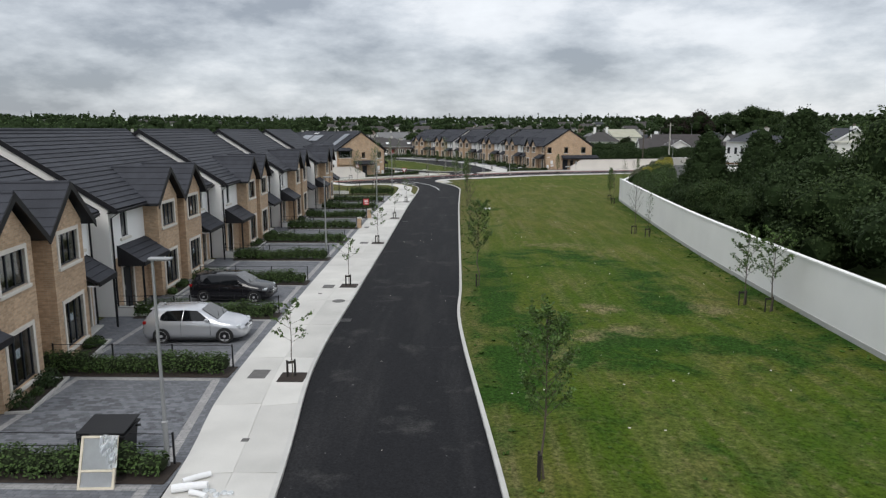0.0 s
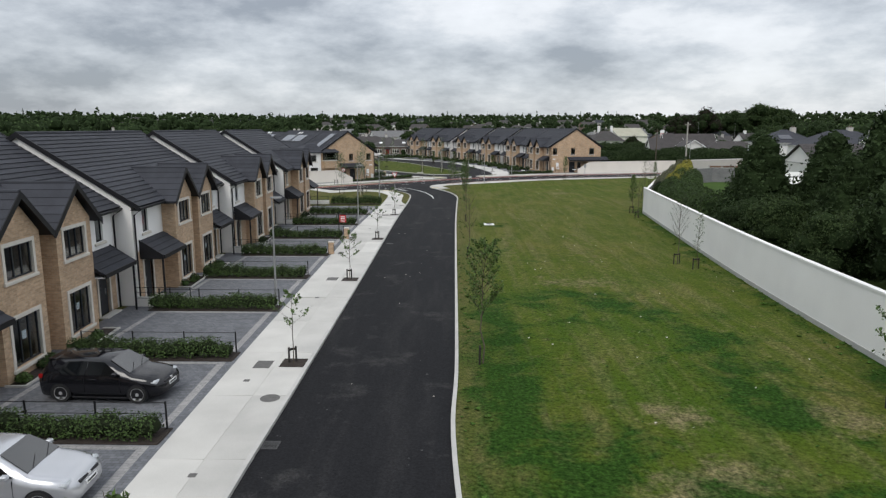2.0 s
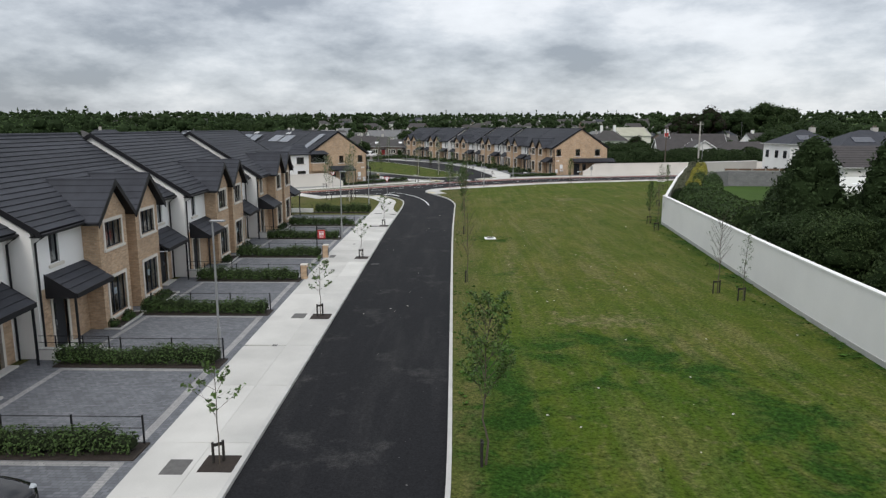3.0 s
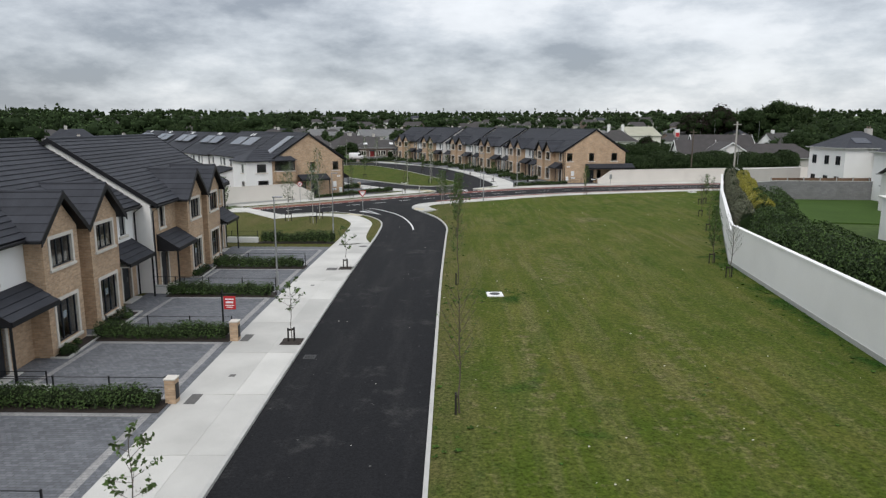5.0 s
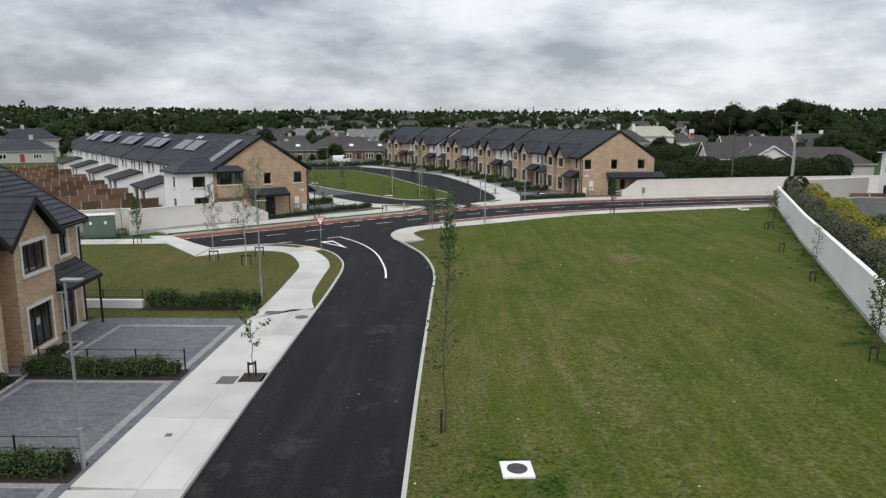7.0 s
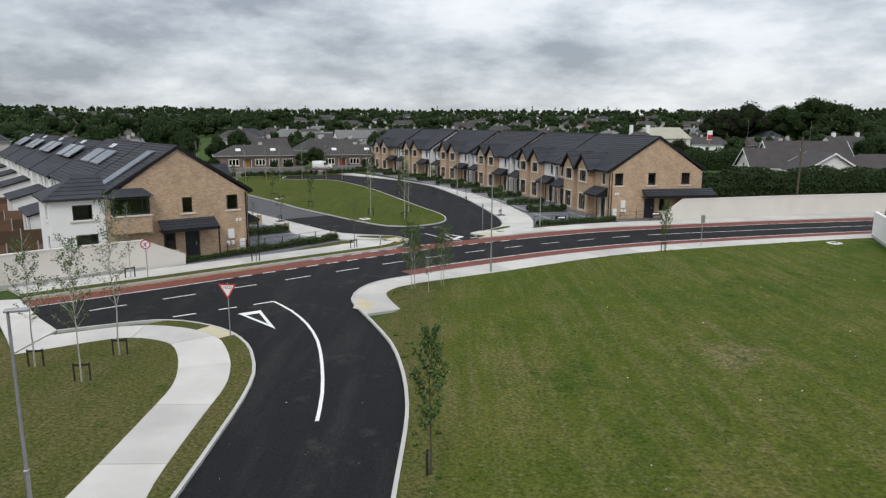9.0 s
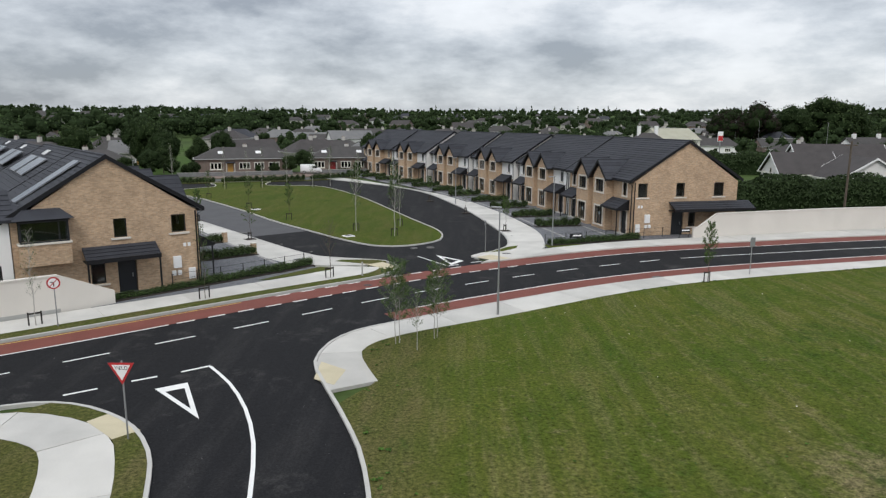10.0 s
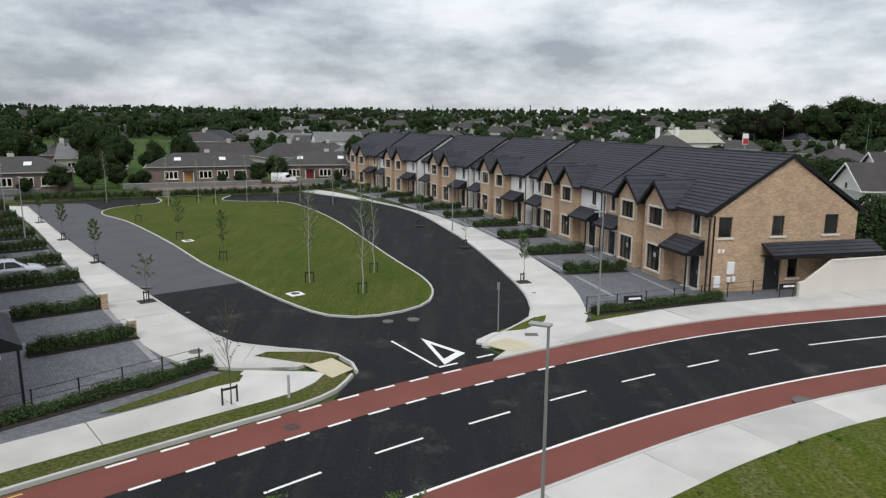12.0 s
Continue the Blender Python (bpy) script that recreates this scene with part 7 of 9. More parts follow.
tagged(part("back_gardens", slab([(-27.5, 119), (-20, 131), (-85, 206), (-110, 186)], -0.15, -0.02), "bare_soil"), "bare brown back gardens", "ground", kind="structure")

# white wall along the footpath, its end sloping down
WC = [(-27.5, 117.9), (-24.35, 121.4), (-19.6, 125.3)]
WC2 = [(-47.0, 114.0), (-32.2, 115.4)]
NICHE = [(-32.2, 115.4), (-31.6, 117.6), (-28.0, 119.2), (-27.45, 118.0)]
root = tagged(new("wall_crossroads"), "cream rendered boundary wall stepping down at its end", "wall", kind="structure")
for line in (WC, WC2, NICHE):
    part("wall_body", ribbon(line, 0.0, 0.22, -0.15, 2.05), "render_cream", root)
    part("coping", ribbon(line, -0.04, 0.26, 2.05, 2.13), "render_cream", root)
    part("plinth", ribbon(line, -0.02, -0.001, -0.15, 0.2), "plinth", root, "grey plinth")
d = Vector((4.8, 4.6, 0)).normalized()
bm = bmesh.new()
prism(bm, [(0.0, -0.15), (2.9, -0.15), (2.9, 0.75), (0.0, 2.12)], "y", 0.0, 0.22)
part("sloped_end", tidy(bm), "render_cream", root, "", pose(-19.6, 125.3, 0, 0, 0, math.degrees(math.atan2(d.y, d.x))))
cab = thing("utility_cabinet", pose(-29.5, 116.55, 0, 0, 0, 24), "grey-green metal utility cabinet in a wall niche", "cabinet")
M["cabinet_green"] = mat("cabinet_paint", (0.10, 0.14, 0.12), 0.6, 0.1, 3, 30, 0.02)
part("body", bevelled(boxes((-1.25, 1.25, -0.5, 0.5, -0.1, 1.85)), 0.03), "cabinet_green", cab)
part("roof", bevelled(boxes((-1.33, 1.33, -0.58, 0.58, 1.852, 1.95)), 0.02), "render_pale", cab, "pale metal roof")
for x in (-1.15, 0.02):
    dr = part("door", bevelled(boxes((x, x + 1.13, -0.53, -0.502, 0.1, 1.75)), 0.01), "cabinet_green", cab)
    part("notice", boxes((x + 0.4, x + 0.6, -0.536, -0.531, 1.1, 1.35)), "sign_white", dr, "small pale warning plate")

# ---- drives and hedges of the other rows ----
for x, y, a in ((17.8, 159.5, 13.0), (14.05, 174.85, 16.0), (8.75, 189.3, 19.5), (2.5, 203.3, 24.0), (-5.0, 216.6, 27.0), (-12.4, 230.0, 29.0)):
    pm = pose(x, y, 0, 0, 0, -90 + a)
    for s in (-1, 1):
        d = tagged(new("driveway"), "grey block-paved driveway with pale borders", "driveway", kind="structure")
        d.matrix_basis = pm
        x0, x1 = (0.0, 7.6) if s > 0 else (-7.6, 0.0)
        part("paving", slab([(x0, -7.0), (x1, -7.0), (x1, -0.01), (x0, -0.01)], -0.12, -0.004), "paving", d)
        part("border", slab([(x0 + 1.0, -6.5), (x1 - 0.6, -6.5), (x1 - 0.6, -6.2), (x0 + 1.0, -6.2)], -0.05, 0.0), "paving_border", d)
        part("border", slab([(x0 + 1.0, -2.0), (x1 - 0.6, -2.0), (x1 - 0.6, -1.75), (x0 + 1.0, -1.75)], -0.05, 0.0), "paving_border", d)
    for j, s in enumerate((-7.2, 0.2)):
        bed("planting_bed", 0.0, 5.0, -0.5, 0.5, pm @ Matrix.Translation((s, -6.9, 0)) @ Matrix.Rotation(radians(90), 4, "Z"))
        hedge(pm @ Matrix.Translation((s, -6.85, 0)) @ Matrix.Rotation(radians(90), 4, "Z") @ Matrix.Diagonal((1.22, 1.1, 1.1, 1.0)), j, True)
for k in range(6):
    pm = along_row(9.4 - 7.56 + 15.12 * k)
    for s in (-1, 1):
        d = tagged(new("driveway"), "grey block-paved driveway with pale borders", "driveway", kind="structure")
        d.matrix_basis = pm
        x0, x1 = (0.0, 7.56) if s > 0 else (-7.56 if k else -1.84, 0.0)
        part("paving", slab([(x0, -7.0), (x1, -7.0), (x1, -0.01), (x0, -0.01)], -0.12, -0.012), "paving", d)
        if k == 0 and s < 0:
            continue
        part("border", slab([(x0 + 0.9, -6.7), (x1 - 0.3, -6.7), (x1 - 0.3, -6.4), (x0 + 0.9, -6.4)], -0.05, 0.0), "paving_border", d)
        part("border", slab([(x1 - 0.3, -6.7), (x1 - 0.02, -6.7), (x1 - 0.02, -1.5), (x1 - 0.3, -1.5)], -0.05, 0.0), "paving_border", d)
    for j, s in enumerate((5.4, 12.5)):
        tall = 1.0 if k == 0 else 1.35
        bed("planting_bed", 0.0, 4.9, -0.55, 0.55, pm @ Matrix.Translation((s, -6.8, 0)) @ Matrix.Rotation(radians(90), 4, "Z"))
        hedge(pm @ Matrix.Translation((s, -6.65, 0)) @ Matrix.Rotation(radians(90), 4, "Z") @ Matrix.Diagonal((4.7 / 6.0, 1.25, tall, 1.0)), j + k)
# hedges that close the end gardens
for x, y, a, sc in ((10.9, 147.05, 21.5, 1.0), (16.4, 149.2, 22, 0.62), (-18.2, 127.5, 46, 1.0), (-14.1, 131.7, 47, 1.0), (-10.15, 135.75, 52, 0.55)):
    bed("planting_bed", 0.0, 6.0 * sc, -0.42, 0.42, pose(x, y, 0, 0, 0, a))
    hedge(pose(x, y, 0, 0, 0, a) @ Matrix.Diagonal((sc, 0.75, 0.55 if x < -18 else 0.78, 1.0)), 1)
rail_fence(pose(10.7, 147.6, 0, 0, 0, 20.5), 14.6, 8)
rail_fence(pose(-15.6, 131.0, 0, 0, 0, 46), 10.0, 7)
tagged(part("garden_apron", slab([(10.45, 146.6), (11.15, 145.97), (12.83, 146.87), (16.23, 148.62), (19.28, 149.72), (25.10, 151.47), (27, 152.3), (27, 158), (10.5, 158)], -0.14, -0.012), "paving"), "paved apron before the end house", "paving", kind="structure")
tagged(part("garden_apron_west", slab([(-21.5, 124.0), (-13.17, 130.55), (-8.21, 134.9), (-7.4, 137.6), (-12.2, 139.2), (-15, 142), (-22, 134)], -0.14, -0.022), "paving"), "paved apron before the end house", "paving", kind="structure")
tagged(part("hedge_verge", slab([(10.5, 147.3), (10.75, 146.3), (11.15, 146.0), (12.83, 146.9), (14.4, 147.7), (12.5, 147.6)], -0.1, 0.006), "lawn"), "strip of grass before a hedge", "verge", kind="structure")
for x, y in ((-13.64, 142.5), (-17.7, 147.8)):
    p = thing("gate_pillar", pose(x, y, 0, 0, 0, 41), "squat buff brick gate pillar with cap stone", "pillar", "gate pillars")
    part("shaft", boxes((-0.18, 0.18, -0.19, 0.19, 0, 0.86)), "brick", p)
    part("cap", bevelled(boxes((-0.21, 0.21, -0.22, 0.22, 0.86, 0.92)), 0.02), "stone", p)
for x, y, a in ((13.45, 147.85, 12), (24.2, 151.15, 12)):
    t = thing("name_board", pose(x, y, 0, 0, 0, a), "black board with white lettering bars on a rail fence", "sign board", "name boards")
    b = part("board", bevelled(boxes((-0.58, 0.58, -0.02, 0.02, 0.55, 0.92)), 0.006), "black", t)
    part("emblem", tri(bmesh.new(), 0.11, -0.027, -0.021, 0.73, 1), "sign_white", b)
    part("text_bar", boxes((-0.28, 0.5, -0.026, -0.0205, 0.68, 0.80)), "sign_white", b)
    for q in (-0.5, 0.5):
        part("post", boxes((q - 0.02, q + 0.02, 0.021, 0.05, 0, 0.9)), "black", t)


# ---- trees beyond the wall and in the distance ----
M["bark_soft"] = mat("dark_brown_tile", (0.050, 0.044, 0.043), 0.85, 0.3, 0.7, 12, 0.2)


def blob(bm, c, r, rng, sub=2):
    """A lumpy dark core for a crown, coloured as its inner shade."""
    v = bmesh.ops.create_icosphere(bm, subdivisions=sub, radius=1.0)["verts"]
    for q in v:
        k = 1 + rng.uniform(-0.12, 0.12)
        q.co = Vector((c[0] + q.co.x * r[0] * k, c[1] + q.co.y * r[1] * k, c[2] + q.co.z * r[2] * k))


# dark green that puts inner shade into the colour of the far woods' cores
M["woods_shade"] = mat("inner_foliage", (0.021, 0.033, 0.014), 0.95, 0.5, 0.05, 0.8, 0.0, spec=0.03, coord="World")
# darker leaf green: shade coloured into the cores of crowns and long hedges
M["foliage_shade"] = mat("shaded_inner_leaves", (0.016, 0.026, 0.010), 0.95, 0.7, 1.2, 9, 0.5, spec=0.03, coord="World")


def crown_meshes(seed, high, wide, lobes, leaves, size, kind="broad", leaf="leaf_dark"):
    """Trunk with limbs, dark cores coloured as inner shade, and a crown of small leaf sprays on many uneven lobes."""
    rng = random.Random(seed)
    wood, core, crown = bmesh.new(), bmesh.new(), bmesh.new()
    tube(wood, [(0, 0, -0.2), (rng.uniform(-0.1, 0.1), 0, high * 0.3), (rng.uniform(-0.2, 0.2), rng.uniform(-0.2, 0.2), high * 0.72)], high * 0.026, high * 0.008, 7)
    parts = []
    for i in range(lobes):
        a = i * 2.4 + rng.random()
        if kind == "conifer":
            t = (i + 0.4) / lobes
            reach = wide * 0.5 * (1 - t) ** 0.75
            c = (math.cos(a) * reach * 0.62, math.sin(a) * reach * 0.62, high * (0.10 + 0.84 * t))
            s = wide * (0.13 + 0.17 * (1 - t)) * rng.uniform(0.8, 1.2)
            r = (s, s, s * 0.95)
        else:
            t = rng.random() ** 0.8
            reach = wide * 0.5 * math.sin(math.pi * (0.18 + 0.74 * t)) * rng.uniform(0.35, 0.85)
            c = (math.cos(a) * reach, math.sin(a) * reach, high * (0.30 + 0.56 * t))
            s = wide * rng.uniform(0.14, 0.26)
            r = (s, s, s * rng.uniform(0.7, 0.95))
        parts.append((c, r))
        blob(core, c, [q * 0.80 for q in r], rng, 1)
        tube(wood, [(0, 0, max(0.3, c[2] * 0.6)), c], high * 0.008, 0.02, 4)
    vol = [r[0] * r[1] for c, r in parts]

    def place(q):
        c, r = q.choices(parts, vol)[0]
        d = Vector((q.gauss(0, 1), q.gauss(0, 1), q.gauss(0.25, 1))).normalized()
        k = q.uniform(0.78, 1.12)
        p = Vector((c[0] + d.x * r[0] * k, c[1] + d.y * r[1] * k, c[2] + d.z * r[2] * k))
        if kind == "conifer":
            p.z -= abs(q.gauss(0, 0.3)) * (d.x * d.x + d.y * d.y) * r[0]
            d = Vector((d.x, d.y, -0.2))
        p.z = max(p.z, 0.15)
        return p, d
    scatter_leaves(crown, leaves, place, size, rng, 0.55)
    out = []
    for bm, name, material in ((wood, "trunk", "bark"), (core, "inner_mass", "foliage_shade"), (crown, "crown", leaf)):
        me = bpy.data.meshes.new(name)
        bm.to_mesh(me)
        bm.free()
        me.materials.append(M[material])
        out.append(me)
    return out


def place_tree(meshes, x, y, turn, sx, sz, label, group, name="tree"):
    t = thing(name, pose(x, y, -0.1, 0, 0, turn) @ Matrix.Diagonal((sx, sx, sz, 1)), label, "tree", group)
    for me in meshes:
        link_mesh(me.name.split(".")[0], me, None, t)
    return t


BROAD = [crown_meshes(40 + i, 8.0, 7.5, 44, 11500, 0.23, leaf=("leaf_dark", "leaf_mid", "leaf_mid")[i]) for i in range(3)]
CONIFER = [crown_meshes(50 + i, 9.0, 6.2, 60, 11500, 0.23, "conifer") for i in range(2)]
MID = [crown_meshes(60 + i, 10.0, 9.0, 40, 3400, 0.40, leaf=("leaf_dark", "leaf_mid", "leaf_mid", "leaf_red")[i]) for i in range(4)]
rng = random.Random(77)
for k, x, y, s, h in ((0, 23.7, 65.0, 1.12, 8.7), (1, 28.7, 57.5, 1.35, 10.6), (0, 27.4, 62.0, 1.15, 8.9), (0, 24.6, 55.0, 0.8, 7.6), (0, 24.2, 70.8, 0.55, 5.0)):
    place_tree(CONIFER[k], x, y, rng.uniform(0, 360), s, h / 9.0, "tall dark weeping conifer behind the white wall", "trees behind the wall")
for k, x, y, s, h in ((0, 22.8, 44.0, 0.9, 7.4), (1, 21.8, 37.5, 0.9, 6.6), (2, 26.3, 40.0, 1.05, 10.2), (0, 22.3, 30.0, 1.0, 7.2), (1, 27.5, 31.0, 1.1, 8.2), (2, 22.0, 22.0, 1.0, 7.5), (0, 33.0, 42.0, 1.1, 8.6), (1, 35.5, 50.0, 1.0, 7.2), (0, 28.0, 50.0, 1.0, 7.2), (2, 26.6, 45.5, 1.0, 7.3), (1, 20.9, 49.5, 0.6, 4.6), (2, 21.5, 57.0, 0.62, 4.8), (0, 22.0, 61.8, 0.6, 4.2), (1, 21.4, 13.0, 0.9, 7.0), (1, 41.5, 58.0, 1.0, 8.0), (2, 44.0, 72.0, 0.95, 7.6), (2, 26.0, 62.5, 0.6, 3.4), (1, 25.5, 73.5, 0.5, 3.0)):
    place_tree(BROAD[k], x, y, rng.uniform(0, 360), s, h / 8.0, "dense dark green tree behind the white wall", "trees behind the wall")


def long_hedge(name, line, wide, high, material, per_m, size, seed, label, kind="hedge"):
    """A thick hedge along a line of the plan, uneven on top."""
    r = random.Random(seed)
    pts = smooth(line, 1.5)
    bm = bmesh.new()
    tops = [high * r.uniform(0.86, 1.1) for _ in pts]
    a, b = offset(pts, -wide * 0.42), offset(pts, wide * 0.42)
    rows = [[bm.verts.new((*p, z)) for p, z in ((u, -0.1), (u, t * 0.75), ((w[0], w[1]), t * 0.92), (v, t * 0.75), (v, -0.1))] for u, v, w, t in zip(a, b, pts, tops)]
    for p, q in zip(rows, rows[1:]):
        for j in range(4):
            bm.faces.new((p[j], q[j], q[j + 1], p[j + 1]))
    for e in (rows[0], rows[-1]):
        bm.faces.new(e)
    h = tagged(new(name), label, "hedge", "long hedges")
    # solid core whose dark colour stands in for the hedge's inner shade
    part("inner_mass", bm, "foliage_shade", h)
    length = sum(math.dist(p, q) for p, q in zip(pts, pts[1:]))
    bm = bmesh.new()
    n = len(pts)

    def place(q):
        s = q.random() * (n - 1)
        i = min(int(s), n - 2)
        f = s - i
        cx_, cy_ = pts[i][0] + (pts[i + 1][0] - pts[i][0]) * f, pts[i][1] + (pts[i + 1][1] - pts[i][1]) * f
        t = tops[i] + (tops[i + 1] - tops[i]) * f
        d = (Vector(pts[i + 1]) - Vector(pts[i])).normalized()
        side = Vector((-d.y, d.x, 0))
        th = q.uniform(-0.25, math.pi + 0.25)
        e = math.cos(th)
        e = math.copysign(abs(e) ** 0.6, e)
        z = t * (0.5 + 0.5 * math.sin(th)) if math.sin(th) > 0 else t * q.uniform(0.0, 0.5)
        p = Vector((cx_, cy_, 0)) + side * e * wide * 0.5 * q.uniform(0.92, 1.1) + Vector((0, 0, z * q.uniform(0.95, 1.05)))
        return p, side * e + Vector((0, 0, 0.6))
    scatter_leaves(bm, int(length * per_m), place, size, r, 0.6)
    part("foliage", bm, material, h)
    return h


long_hedge("hedge_row", [(22.6, 69.0), (23.3, 79.0), (24.2, 86.0), (28.2, 96.0), (31.5, 104.5)], 3.8, 3.5, "leaf_hedge", 900, 0.15, 1, "tall clipped evergreen hedge behind the white wall")
long_hedge("golden_hedge", [(25.4, 91.5), (29.2, 101.5), (34.2, 115.0), (38.4, 126.0), (40.4, 131.0)], 1.9, 3.4, "leaf_yellow", 620, 0.15, 2, "golden yellow shrubs behind the white wall")
long_hedge("shrub_row", [(23.1, 89.0), (27.2, 100.2), (32.4, 114.3), (37.2, 126.5), (41.2, 137.0)], 1.5, 3.15, "leaf_pale", 560, 0.13, 5, "greyish flowering shrubs along the white wall")
long_hedge("end_shrub", [(41.2, 135.5), (42.2, 138.5)], 2.6, 3.9, "leaf_dark", 600, 0.2, 3, "dark rounded shrub at the wall's end")
long_hedge("boundary_hedge", [(20.0, 178.0), (27.5, 170.5), (36.0, 166.5), (50.0, 169.0), (69.0, 174.6)], 3.0, 4.4, "leaf_dark", 330, 0.36, 4, "long dark clipped hedge behind the garden wall")
long_hedge("boundary_hedge", [(27.0, 175.0), (29.5, 190.0), (33.0, 215.0), (40.0, 240.0)], 3.5, 5.0, "leaf_dark", 160, 0.45, 6, "long dark hedge running away from the road")
long_hedge("boundary_hedge", [(40.0, 240.0), (58.0, 236.0), (80.0, 232.0)], 3.5, 4.6, "leaf_dark", 160, 0.5, 7, "long dark hedge behind the bungalow")
# low hedge between the loop road and the bungalows
for a, b, k in (((-56.0, 199.3), (-38.5, 205.5), 5), ((-37.5, 205.9), (-24.0, 211.5), 4), ((-23.0, 212.2), (-15.0, 220.0), 3)):
    for i in range(k):
        t0 = i / k
        p, q = Vector(a).lerp(Vector(b), t0), Vector(a).lerp(Vector(b), (i + 1) / k)
        ang = math.degrees(math.atan2(q.y - p.y, q.x - p.x))
        hedge(pose(p.x, p.y + 1.2, 0, 0, 0, ang) @ Matrix.Diagonal(((q - p).length / 4.0, 1.2, 1.35, 1.0)), i, True, "low young hedge along the end of the green")
tagged(part("verge_end", slab([(-57, 198.0), (-44.0, 204.6), (-22.9, 212.6), (-14.5, 219.5), (-15.5, 221.5), (-24.0, 214.0), (-45.0, 207.6), (-58.0, 201.0)], -0.15, -0.02), "lawn"), "strip of grass with a young hedge", "verge", kind="structure")
tagged(part("road_end", slab([(-90, 188.0), (-58.6, 202.0), (-45.5, 208.6), (-24.5, 215.0), (-16.0, 222.5), (-18.0, 226.5), (-26.0, 220.0), (-46.0, 213.6), (-62.0, 207.0), (-92, 194.0)], -0.15, ROAD_Z), "asphalt_old"), "older grey street behind the hedge", "road", kind="structure")

# ---- houses beyond the estate ----
M["cream"] = mat("cream_pvc", (0.70, 0.68, 0.60), 0.5, 0.06, 2, 20, 0.0)
M["brick_red"] = brick_mat("dull_red_brick", (0.22, 0.15, 0.12), (0.14, 0.105, 0.09), (0.21, 0.19, 0.175), 0.225, 0.075, 0.006)
M["door_yellow"] = mat("ochre_door_paint", (0.46, 0.26, 0.06), 0.5, 0.1, 2, 20, 0.0)
M["door_red"] = mat("red_door_paint", (0.36, 0.03, 0.03), 0.5, 0.1, 2, 20, 0.0)
M["block_grey"] = brick_mat("grey_block_wall", (0.21, 0.21, 0.21), (0.17, 0.17, 0.175), (0.16, 0.16, 0.16), 0.45, 0.225, 0.01)
M["roof_pale"] = mat("pale_metal_roof", (0.60, 0.60, 0.55), 0.6, 0.1, 0.3, 5, 0.05)
M["roof_cream"] = mat("cream_sheet_roof", (0.36, 0.35, 0.27), 0.7, 0.15, 0.3, 5, 0.05)
M["panel"] = mat("solar_glass", (0.03, 0.035, 0.05), 0.12, 0.2, 2, 10, 0.0)


def hip_roof(w, d, eave, ridge, hip, over=0.35):
    """A roof over a block w by d with its middle at the origin, ridge along x; hip: how far the ends slope in."""
    bm = bmesh.new()
    X, Y = w / 2 + over, d / 2 + over
    if hip < 0.1:
        for t in (-1, 1):
            lift(bm, [(-X, t * Y, eave - 0.05), (X, t * Y, eave - 0.05), (X, 0, ridge), (-X, 0, ridge)], 0.13)
        return bm
    e = [bm.verts.new(p) for p in ((-X, -Y, eave), (X, -Y, eave), (X, Y, eave), (-X, Y, eave))]
    r = [bm.verts.new(p) for p in ((-X + hip, 0, ridge), (X - hip, 0, ridge))]
    for f in ((e[0], e[1], r[1], r[0]), (e[1], e[2], r[1]), (e[2], e[3], r[0], r[1]), (e[3], e[0], r[0]), (e[3], e[2], e[1], e[0])):
        bm.faces.new(f)
    bmesh.ops.recalc_face_normals(bm, faces=bm.faces[:])
    return bm


